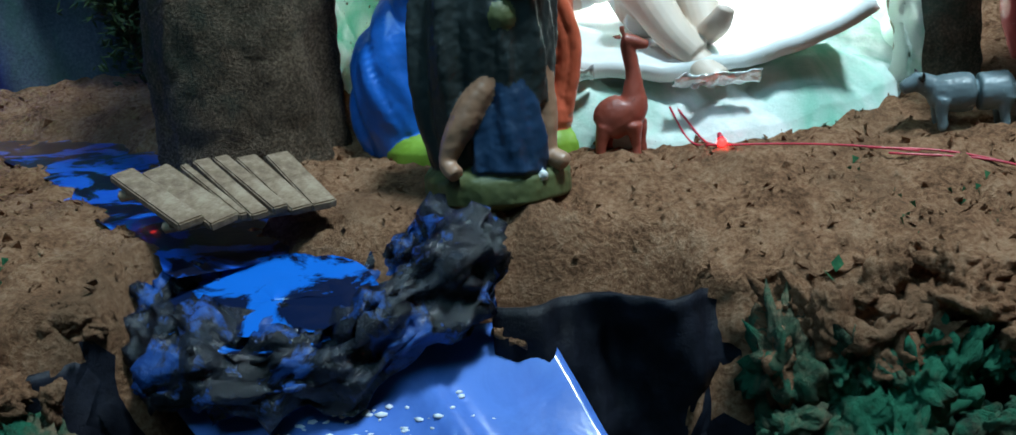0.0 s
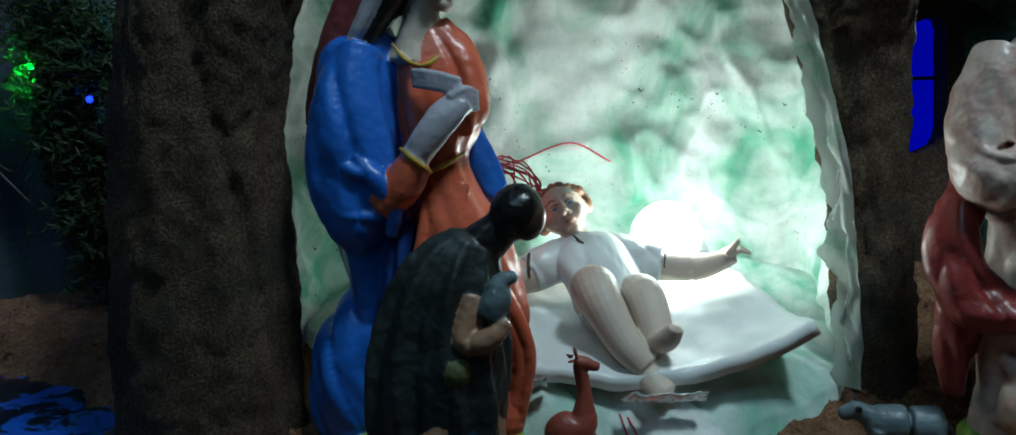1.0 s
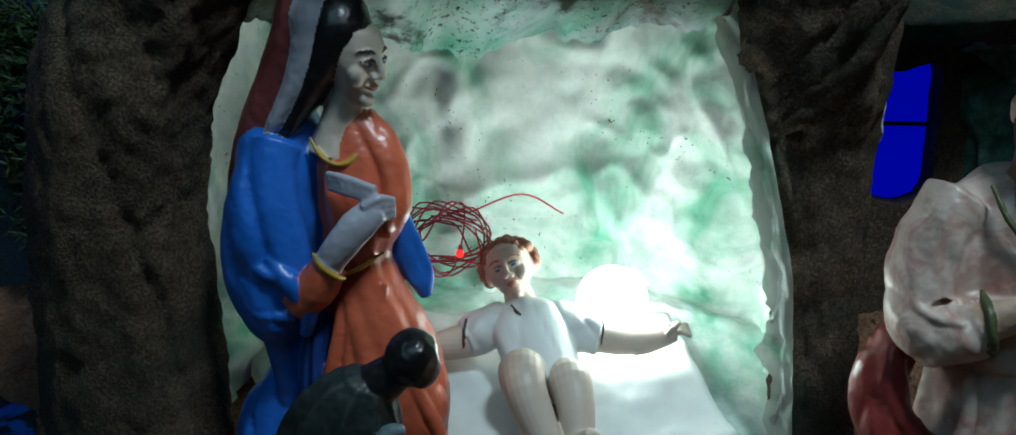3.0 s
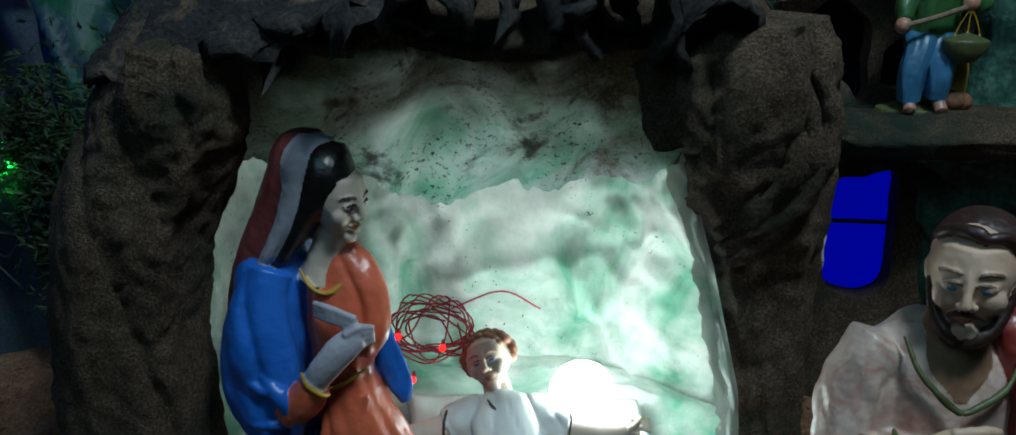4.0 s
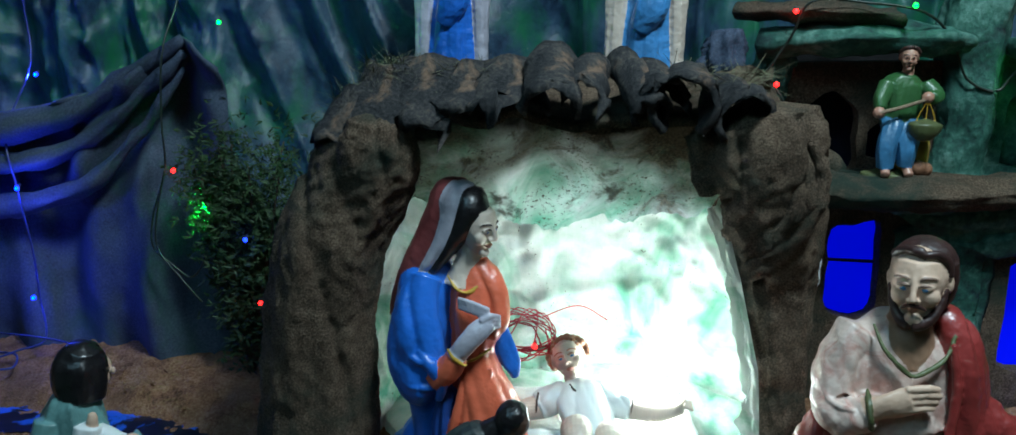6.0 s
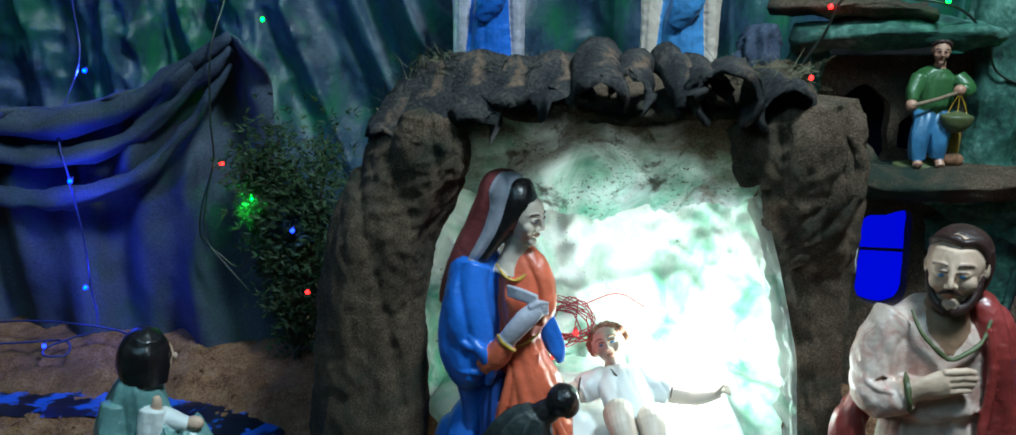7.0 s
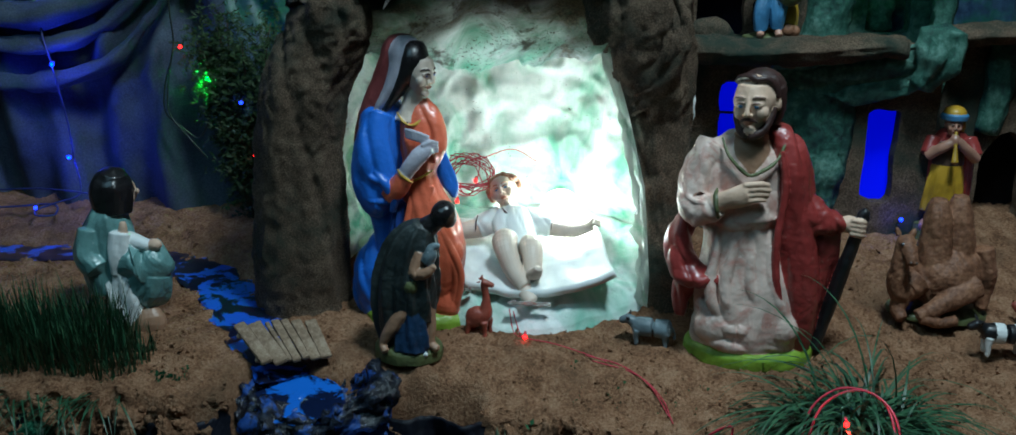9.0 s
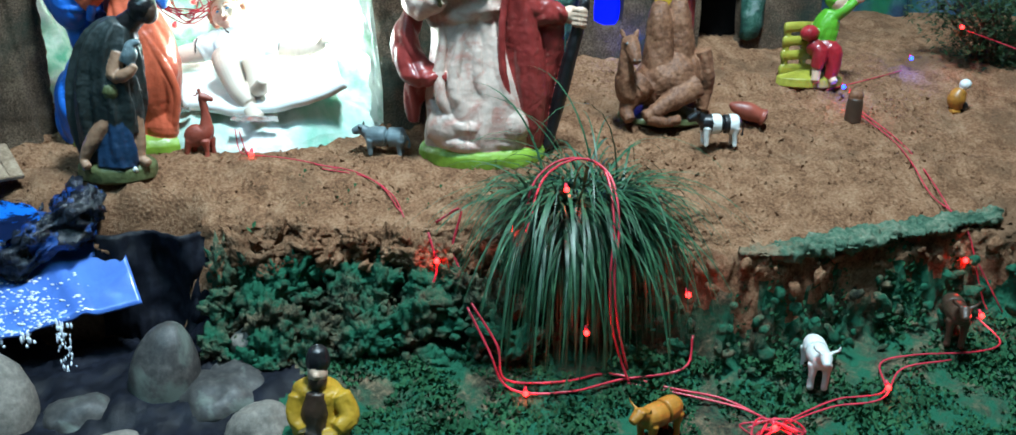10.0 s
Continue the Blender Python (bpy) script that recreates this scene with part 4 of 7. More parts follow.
        skin = bpy.data.meshes.new_from_object(mould.evaluated_get(bpy.context.evaluated_depsgraph_get()))
        bpy.data.objects.remove(mould)
        bpy.data.meshes.remove(mesh)
        cast = bmesh.new()
        cast.from_mesh(skin)
        bpy.data.meshes.remove(skin)
        for f in cast.faces:
            hit = tree.find_nearest(f.calc_center_median())[2]
            f.material_index = bm.faces[hit].material_index if hit is not None else 0
        bm.free()
        bmesh.ops.smooth_vert(cast, verts=cast.verts, factor=0.5, use_axis_x=True, use_axis_y=True, use_axis_z=True)
        if rough:
            roughen(cast, rough, 60)
        return thing(name, label, category, cast, self.mats, place, turn, group=group)


def kneeling_woman():
    f = Figure(0.001, 0.975)
    f.limb(LIME, [(24, -8, -14, 92, 60), (24, -8, 2, 92, 60), (24, -8, 11, 84, 54)], sub=2, seg=40)
    # dress: narrow waist, knee pushed forward under the cloth
    f.limb(ORANGE, [(36, -14, 6, 32, 32), (44, -16, 40, 36, 38), (54, -16, 88, 40, 44), (50, -14, 126, 42, 44), (38, -10, 165, 36, 40), (28, -7, 205, 29, 34), (24, -5, 235, 25, 30), (27, -4, 265, 32, 33), (24, -2, 298, 34, 28), (18, 0, 326, 24, 20), (13, 0, 342, 14, 14)], (7, 0.03, 0.8), 90, 9, cloth=(6, 0.045, 0.008, 3))
    f.lump(ORANGE, (66, -32, 104), (28, 24, 36), (0, 12, 0))
    for x0, x1, x2 in ((8, 6, 10), (16, 22, 30), (26, 42, 58), (36, 62, 84), (40, 74, 92)):
        f.limb(ORANGE, [(x0 + 8, -34, 216, 2.5), (x0 + 6, -42, 180, 5), (x1, -50, 130, 6), (x2, -48, 80, 6), (x2 - 8, -44, 24, 5)], seg=10, sub=6)
    f.limb(ORANGE, [(62, -34, 48, 20, 16), (66, -40, 26, 24, 14), (62, -38, 12, 20, 12)], seg=18)
    # mantle: shoulder, back, gathered knee and pooled hem
    f.limb(BLUE, [(-14, 4, 338, 16, 18), (-27, 4, 322, 30, 30), (-34, 2, 295, 37, 38), (-37, 0, 262, 37, 42), (-35, -2, 225, 36, 44), (-33, -2, 190, 32, 42), (-31, 0, 160, 27, 38), (-31, 2, 128, 21, 34), (-33, 4, 106, 20, 32)], (5, 0.03, 0.9), 80, 9, cloth=(6, 0.03, 0.012, 8))
    f.limb(BLUE, [(-30, 2, 130, 18, 28), (-38, 6, 104, 27, 36), (-48, 8, 66, 37, 46), (-48, 8, 30, 40, 48), (-44, 8, 0, 38, 44)], (5, 0.04, 1.4), 80, 9, cloth=(8, 0.03, 0.014, 5))
    # inner piece in darker blue: the shade between mantle and dress, as colour
    f.limb(DEEPBLUE, [(-2, -22, 185, 10, 20), (-6, -24, 140, 14, 26), (-4, -22, 90, 18, 30), (0, -18, 40, 20, 32), (2, -16, 8, 18, 28)], (5, 0.12, 0.7), 36, 6)
    # wide sleeve
    f.limb(BLUE, [(-32, -16, 322, 20, 18), (-40, -26, 285, 28, 20), (-40, -34, 245, 33, 20), (-38, -37, 210, 32, 19), (-33, -36, 184, 27, 16), (-28, -32, 170, 16, 9)], (4, 0.03, 0.5), 70, 9, cloth=(6, 0.035, 0.02, 2))
    f.limb(BLUE, [(-34, -50, 240, 5), (-18, -54, 222, 8), (-6, -52, 200, 7), (-10, -48, 178, 5)], seg=14, sub=6)
    f.limb(BLUE, [(-60, -34, 262, 4), (-40, -52, 232, 6), (-14, -54, 226, 5)], seg=12, sub=6)
    f.limb(BLUE, [(-66, -26, 216, 4), (-44, -50, 196, 6), (-16, -50, 194, 5)], seg=12, sub=6)
    f.limb(BLUE, [(44, 16, 266, 11, 7), (56, 10, 234, 13, 8), (68, 6, 206, 11, 8), (74, 4, 190, 5, 5)], (3, 0.1, 0.5))
    # veil and hair
    f.limb(VEILRED, [(6, 6, 434, 12, 14), (-1, 5, 420, 26, 28), (-8, 5, 396, 28, 31), (-24, 6, 364, 25, 29), (-42, 6, 334, 21, 26), (-58, 6, 308, 15, 20), (-72, 6, 280, 8, 10), (-78, 6, 262, 3, 4)], (5, 0.03, 0.4), 60, 8)
    f.limb(LILAC, [(16, 3, 430, 11, 13), (6, 0, 416, 27, 29), (1, -3, 392, 23, 31), (-12, -8, 362, 15, 25), (-28, -14, 338, 8, 16), (-42, -16, 318, 4, 6)], (0, 0, 0), 40, 7)
    f.limb(HAIR, [(28, 1, 425, 9, 12), (20, -4, 411, 24, 29), (12, -6, 390, 22, 31), (-2, -11, 364, 12, 23), (-15, -16, 342, 7, 13), (-28, -19, 324, 4, 6), (-40, -18, 310, 2, 3)], (0, 0, 0), 36, 7)
    f.limb(PALESKIN, [(10, -6, 312, 22, 22), (12, -6, 328, 16, 17), (16, -6, 345, 14, 15), (19, -6, 362, 14, 15)], sub=5)
    f.head((21, -9, 385), 34, (10, 0, 64), PALESKIN, BROWNHAIR, DEEPBLUE, CURL)
    f.limb(YELLOW, [(-6, -22, 326, 1.4), (4, -29, 313, 1.8), (18, -31, 308, 1.8), (30, -25, 316, 1.6), (36, -12, 332, 1.4)], seg=8, sub=6)
    f.limb(YELLOW, [(-2, -33, 226, 1.5), (12, -41, 224, 2), (30, -42, 230, 2), (48, -30, 240, 1.5)], seg=8, sub=6)
    # arms crossed on the chest
    f.limb(ORANGE, [(-16, -46, 200, 13, 12), (0, -50, 217, 15, 14), (12, -52, 236, 13, 12)], (4, 0.04, 0.6), 26, 6)
    f.limb(YELLOW, [(0, -54, 246, 1.5), (8, -64, 240, 2), (20, -62, 230, 2), (23, -52, 226, 1.5)], seg=8, sub=5)
    f.limb(LILAC, [(10, -53, 236, 11, 10), (22, -56, 254, 12, 10), (36, -55, 271, 12.5, 8), (48, -50, 280, 10, 7)], (0, 0, 0), 22, 6)
    for i in range(4):
        f.limb(LILAC, [(38, -56, 268 + 5 * i, 3.6), (50, -52, 274 + 5 * i, 3.4), (59, -44, 274 + 4 * i, 2.6)], seg=9, sub=4)
        f.limb(LILAC, [(46, -50, 286 + 3 * i, 3.4), (28, -47, 291 + 3.4 * i, 3.2), (10, -41, 293 + 3.6 * i, 2.4)], seg=9, sub=4)
    f.limb(ORANGE, [(28, -2, 336, 13, 14), (42, -7, 320, 13, 16), (52, -14, 297, 13, 16), (56, -24, 275, 12, 14), (45, -38, 262, 11, 11)], (4, 0.03, 0.6), 30, 6, cloth=(3, 0.06, 0.03, 1))
    f.done("kneeling_woman_statue", "glazed plaster kneeling woman in blue mantle and coral dress", "statue", (-0.044, 0.722, 0.010), 0, 0.0006, grain=0.0013)


def kneeling_man():
    f = Figure(0.00088, 1.02)
    f.limb(LIME, [(36, -6, -14, 104, 72), (36, -6, 4, 104, 72), (36, -6, 13, 96, 66)], sub=2, seg=40)
    # robe
    f.limb(ROBE, [(36, -4, 6, 94, 60), (34, -8, 42, 94, 66), (26, -6, 95, 82, 62), (18, -2, 150, 70, 52), (12, 0, 200, 62, 48), (8, 4, 245, 66, 50), (6, 6, 290, 70, 48), (6, 8, 322, 62, 40), (8, 8, 345, 36, 30)], (6, 0.025, 1.0), 140, 11, cloth=(8, 0.026, 0.012, 4))
    f.limb(ROBE, [(12, -4, 204, 60, 50), (10, -2, 217, 68, 56), (9, 0, 236, 68, 54), (8, 2, 262, 66, 50)], (5, 0.03, 0.5), 90, 7, cloth=(5, 0.03, 0.03, 7))
    # long pleats that fall from the waist and swirl round the knees
    for x0, x1, x2, x3, w in ((-34, -38, -34, -12, 9), (-8, -14, -8, 22, 11), (20, 22, 36, 66, 10), (46, 54, 70, 96, 9)):
        f.limb(ROBE, [(x0, -38, 212, 3), (x0 + 2, -45, 178, w * 0.7), (x1, -52, 132, w), (x2, -58, 92, w), (x3, -54, 58, w * 0.6)], seg=16, sub=8)
    f.limb(ROBE, [(-50, -30, 86, 6), (-30, -52, 62, 12), (6, -62, 50, 14), (48, -58, 62, 12), (92, -38, 92, 6)], seg=18, sub=8)
    f.limb(ROBE, [(-54, -30, 34, 6), (-20, -58, 26, 12), (24, -62, 20, 12), (60, -54, 26, 11), (104, -34, 40, 6)], seg=18, sub=8)
    f.limb(ROBE, [(20, -58, 44, 5), (44, -64, 30, 8), (76, -58, 22, 8), (104, -40, 14, 5)], seg=14, sub=8)
    f.lump(ROBE, (74, -44, 52), (34, 30, 34)), f.lump(ROBE, (-22, -42, 48), (36, 30, 34))
    # neck and collar; the neck's darker skin carries the chin's shade as colour
    f.limb(TAN, [(8, -6, 300, 40, 36), (10, -8, 326, 34, 32), (12, -8, 350, 25, 26), (14, -10, 372, 24, 26)], seg=28)
    f.limb(OLIVE, [(-34, -24, 346, 2), (-24, -42, 322, 3), (2, -54, 298, 3.4), (16, -54, 298, 3.4), (44, -44, 314, 3), (60, -26, 338, 2)], seg=8, sub=6)
    beard = [(0.64, -0.12, -0.12, 0.07, 0.12), (0.55, -0.30, -0.52, 0.10, 0.14), (0.34, -0.52, -0.84, 0.13, 0.14), (0.0, -0.66, -0.95, 0.16, 0.15), (-0.34, -0.52, -0.84, 0.13, 0.14), (-0.55, -0.30, -0.52, 0.10, 0.14), (-0.64, -0.12, -0.12, 0.07, 0.12)]
    lip = [(0.30, -0.74, -0.50, 0.035), (0.14, -0.86, -0.37, 0.05), (0.0, -0.88, -0.36, 0.04), (-0.14, -0.86, -0.37, 0.05), (-0.30, -0.74, -0.50, 0.035)]
    fringe = [(-0.62, -0.12, 0.70, 0.08, 0.10), (-0.34, -0.34, 0.90, 0.10, 0.10), (0.0, -0.48, 0.92, 0.14, 0.12), (0.16, -0.50, 0.84, 0.10, 0.10), (0.42, -0.34, 0.84, 0.10, 0.10), (0.66, -0.12, 0.56, 0.10, 0.14), (0.71, -0.06, 0.24, 0.08, 0.12)]
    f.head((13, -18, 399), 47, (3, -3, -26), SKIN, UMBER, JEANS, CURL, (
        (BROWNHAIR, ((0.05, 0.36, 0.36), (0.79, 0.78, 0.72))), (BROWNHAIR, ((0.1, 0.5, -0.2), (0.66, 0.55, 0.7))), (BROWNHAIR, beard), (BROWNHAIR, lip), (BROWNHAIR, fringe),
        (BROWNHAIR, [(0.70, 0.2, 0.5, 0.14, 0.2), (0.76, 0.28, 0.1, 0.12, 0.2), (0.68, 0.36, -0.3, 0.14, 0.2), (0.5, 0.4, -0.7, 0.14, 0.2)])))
    # mantle over the far shoulder and arm
    f.limb(MAROON, [(40, 4, 354, 12, 16), (60, 4, 340, 23, 28), (76, 2, 306, 32, 37), (84, -2, 265, 33, 42), (91, -5, 205, 36, 48), (100, -7, 140, 39, 52), (103, -6, 80, 37, 53), (102, -4, 16, 31, 46)], (4, 0.03, 0.8), 90, 10, cloth=(8, 0.03, 0.01, 6))
    f.limb(MAROON, [(86, -12, 246, 26, 28), (116, -20, 226, 30, 24), (144, -24, 221, 20, 18), (160, -24, 218, 12, 13)], (4, 0.04, 0.6), 36, 6, cloth=(5, 0.05, 0.04, 2))
    f.limb(MAROON, [(142, -18, 208, 20, 13), (136, -16, 160, 24, 15), (128, -12, 100, 24, 17), (122, -8, 36, 18, 16)], (4, 0.06, 0.8), 40, 6, cloth=(5, 0.05, 0.01, 9))
    f.limb(MAROON, [(56, -36, 330, 4), (64, -44, 270, 6), (58, -52, 200, 6), (62, -58, 130, 6), (80, -60, 60, 5)], seg=12, sub=6)
    f.lump(SKIN, (168, -26, 219), (16, 12, 14))
    for i in range(4):
        f.limb(SKIN, [(170, -34, 228 - 7 * i, 5), (183, -38, 227 - 7 * i, 5), (191, -32, 224 - 7 * i, 4)], seg=10, sub=3)
    f.limb(BLACK, [(194, -28, 238, 8), (188, -27, 232, 10), (178, -25, 185, 10), (164, -23, 120, 11), (150, -18, 50, 10), (142, -16, 6, 9)], (3, 0.05, 0.5))
    # mantle end gathered at the hip
    f.limb(MAROON, [(-70, 2, 228, 14, 18), (-84, -6, 196, 19, 24), (-88, -14, 160, 22, 28), (-76, -26, 136, 26, 22), (-50, -42, 126, 24, 15), (-24, -50, 126, 13, 9)], (4, 0.05, 0.9), 44, 7, cloth=(7, 0.04, 0.03, 3))
    f.limb(MAROON, [(-66, 4, 130, 22, 22), (-74, 4, 95, 18, 20), (-78, 0, 65, 13, 14), (-78, -2, 46, 8, 8)], (4, 0.05, 0.5), 30, 6, cloth=(5, 0.05, 0.02, 1))
    # bent arm with the palm on the chest
    f.limb(ROBE, [(-42, 4, 328, 26, 30), (-62, -4, 294, 28, 32), (-70, -16, 256, 26, 32), (-67, -34, 237, 26, 28), (-52, -50, 240, 22, 24), (-38, -57, 251, 18, 20)], (4, 0.03, 1.0), 60, 8, cloth=(6, 0.05, 0.03, 5))
    for a, b in ((-18, 8), (-2, 16), (12, 24)):
        f.limb(ROBE, [(-90, -20, 262 + a, 3), (-78, -46, 246 + a * 0.7, 5), (-56, -66, 238 + b * 0.6, 4)], seg=10, sub=6)
    f.limb(OLIVE, [(-38, -44, 272, 2.5), (-42, -66, 266, 3.5), (-41, -78, 250, 3.5), (-36, -72, 234, 3)], seg=8, sub=5)
    f.limb(SKIN, [(-42, -58, 252, 14, 15), (-18, -64, 262, 18, 10), (4, -65, 270, 18, 9)])
    for i in range(4):
        f.limb(SKIN, [(-2, -68, 284 - 8 * i, 5), (20, -67, 287 - 8 * i, 5), (39 - 3 * abs(i - 1), -62, 284 - 7.5 * i, 4)], seg=10, sub=3)
    f.done("kneeling_man_statue", "glazed plaster bearded man in cream robe and maroon mantle", "statue", (0.442, 0.664, 0.008), 0, 0.0008, grain=0.0013)


def shepherd():
    f = Figure(0.00092, 1.0)
    f.limb(OLIVE, [(0, 0, -8, 54, 44), (0, 0, 8, 54, 44), (0, 0, 14, 48, 39)], sub=2, seg=36)
    f.lump(WHITE, (34, -34, 10), (4, 3, 4), cuts=2)
    f.limb(DARKCLOAK, [(-16, 4, 12, 32, 30), (-12, 4, 55, 44, 36), (-4, 3, 105, 50, 38), (4, 1, 150, 45, 35), (16, -1, 185, 35, 29), (28, -2, 208, 20, 18)], (9, 0.09, 0.9), 64, 7)
    f.limb(DARKCLOAK, [(14, -14, 62, 30, 22), (16, -16, 100, 30, 22), (20, -16, 140, 24, 20)], (7, 0.10, 0.5), 36)
    f.limb(TAN, [(2, -26, 78, 11), (-18, -34, 52, 10), (-32, -36, 26, 7), (-26, -44, 16, 6)])
    f.limb(TAN, [(34, -12, 84, 12), (38, -16, 50, 9), (38, -18, 24, 7), (50, -26, 16, 6)])
    f.limb(NAVY, [(12, -26, 76, 18, 10), (10, -29, 42, 24, 13), (8, -30, 14, 26, 15)], (5, 0.10, 0.4), 40, 7, cloth=(4, 0.08, 0.02, 3))
    f.limb(TAN, [(24, -20, 170, 11), (20, -32, 142, 10), (38, -36, 146, 8), (48, -34, 156, 6)])
    f.limb(GREY, [(38, -30, 160, 10), (43, -32, 172, 10), (46, -32, 184, 7), (56, -32, 188, 4)])
    f.lump(OLIVE, (12, -32, 120), (12, 9, 13))
    f.limb(HAIR, [(30, 0, 202, 17), (44, -2, 214, 15), (54, -3, 222, 13)])
    f.lump(HAIR, (58, -4, 228), (19, 20, 21), (0, 25, 0))
    f.lump(BROWN, (68, -8, 222), (11, 13, 15), (0, 20, 0))
    f.done("shepherd_figurine", "small dark-cloaked shepherd figurine on a round olive base", "figurine", (-0.014, 0.588, 0.002), 0, 0.0009)


def infant():
    f = Figure(1.0)
    f.limb(WHITE, [(0.102, 0.836, 0.140, 0.016, 0.014), (0.110, 0.812, 0.134, 0.033, 0.026), (0.120, 0.778, 0.116, 0.034, 0.027), (0.127, 0.75, 0.100, 0.033, 0.025)], (5, 0.03, 0.5), 60, 8, cloth=(0.004, 30, 40, 2))
    f.limb(PALESKIN, [(0.099, 0.845, 0.150, 0.014), (0.104, 0.828, 0.142, 0.015)], sub=1)
    curls = [(CURL, ((0.80 * math.cos(a), 0.16 + 0.12 * (k % 3), 0.26 + 0.74 * math.sin(a)), (0.2, 0.22, 0.2))) for k in range(15) for a in (math.pi * (-0.12 + 1.24 * k / 14),)]
    curls += [(CURL, ((0.55 * math.cos(a), -0.28, 0.42 + 0.50 * math.sin(a)), (0.13, 0.13, 0.12))) for k in range(7) for a in (math.pi * (0.05 + 0.9 * k / 6),)]
    f.head((0.091, 0.854, 0.168), 0.031, (-28, -26, -8), PALESKIN, CURL, JEANS, RUDDY, tuple(curls))
    f.limb(BROWN, [(0.094, 0.800, 0.158, 0.0012), (0.108, 0.792, 0.148, 0.0014), (0.124, 0.800, 0.154, 0.0012)], seg=8)
    # legs with raised knees
    f.limb(PALESKIN, [(0.110, 0.765, 0.104, 0.020), (0.106, 0.742, 0.122, 0.020), (0.110, 0.722, 0.115, 0.018), (0.126, 0.702, 0.086, 0.0145), (0.142, 0.692, 0.068, 0.012)])
    f.limb(PALESKIN, [(0.140, 0.765, 0.102, 0.020), (0.146, 0.742, 0.114, 0.019), (0.151, 0.722, 0.104, 0.016), (0.154, 0.704, 0.082, 0.0135)])
    f.limb(PALESKIN, [(0.141, 0.694, 0.066, 0.012, 0.010), (0.150, 0.684, 0.056, 0.012, 0.009), (0.158, 0.676, 0.052, 0.008, 0.006)])
    f.limb(PALESKIN, [(0.153, 0.704, 0.084, 0.012, 0.010), (0.158, 0.690, 0.090, 0.011, 0.008), (0.164, 0.682, 0.102, 0.007, 0.005)])
    # short sleeves and open arms
    f.limb(WHITE, [(0.128, 0.818, 0.136, 0.020), (0.152, 0.812, 0.130, 0.020), (0.174, 0.806, 0.126, 0.018)], (4, 0.04, 0.5), 36, 6, cloth=(0.003, 60, 60, 1))
    f.limb(BROWN, [(0.174, 0.786, 0.128, 0.001), (0.176, 0.792, 0.142, 0.0012), (0.176, 0.806, 0.146, 0.001)], seg=8)
    f.limb(PALESKIN, [(0.172, 0.806, 0.126, 0.014), (0.206, 0.803, 0.124, 0.0125), (0.228, 0.80, 0.130, 0.009), (0.238, 0.80, 0.136, 0.009)])
    for k in range(4):
        f.limb(PALESKIN, [(0.234, 0.794 + 0.005 * k, 0.136, 0.0035), (0.244, 0.790 + 0.006 * k, 0.141, 0.003), (0.252, 0.788 + 0.007 * k, 0.138, 0.0022)], seg=8, sub=2)
    f.limb(PALESKIN, [(0.232, 0.792, 0.138, 0.0035), (0.238, 0.788, 0.147, 0.003), (0.241, 0.786, 0.152, 0.002)], seg=8, sub=2)
    f.limb(WHITE, [(0.090, 0.817, 0.134, 0.020), (0.070, 0.808, 0.128, 0.020), (0.055, 0.802, 0.122, 0.018)], (4, 0.04, 0.5), 36, 6, cloth=(0.003, 60, 60, 3))
    f.limb(BROWN, [(0.054, 0.783, 0.122, 0.001), (0.053, 0.790, 0.136, 0.0012), (0.054, 0.802, 0.142, 0.001)], seg=8)
    f.limb(PALESKIN, [(0.06, 0.803, 0.122, 0.016), (0.036, 0.797, 0.118, 0.014), (0.014, 0.79, 0.116, 0.011)])
    f.done("infant_statue", "pale glazed infant with raised knees and open arms", "statue", (0, 0, 0), grain=0.001)


kneeling_woman(), kneeling_man(), shepherd(), infant()


def cradle_cloth():
    bm = bmesh.new()
    a, b, c, d = (Vector(p) for p in ((0.050, 0.695, 0.066), (0.276, 0.688, 0.096), (0.245, 0.885, 0.118), (0.0, 0.885, 0.112)))

    def at(u, v):
        p = (a * (1 - u) + b * u) * (1 - v) + (d * (1 - u) + c * u) * v
        sag = math.sin(math.pi * u) * (1 - v) * 0.014
        n = noise.fractal(p * 18, 0.8, 2, 3)
        return p + Vector((0, -0.012 * math.sin(math.pi * u) * (1 - v), -sag + 0.006 * n))

    sheet(bm, np.linspace(0, 1, 40), np.linspace(0, 1, 34), at)
    thicken(bm, 0.012)
    ob = thing("cradle_cloth", "white folded cloth cushion under the infant", "cushion", bm, WHITE)
    for x0, x1, y0, z0 in ((0.022, 0.062, 0.690, 0.056), (0.12, 0.185, 0.674, 0.046)):
        bm = bmesh.new()
        sheet(bm, np.linspace(x0, x1, 30), np.linspace(0, 1, 6), lambda x, v: (x, y0 - 0.014 * v + 0.003 * noise.noise((x * 150, v * 2, 0)), z0 + 0.010 * v * v + 0.004 * noise.noise((x * 120, v * 3, 4))))
        thicken(bm, 0.001)
        thing("foil_strip", "crinkled clear film strip under the cloth", "film", bm, FOIL)


cradle_cloth()


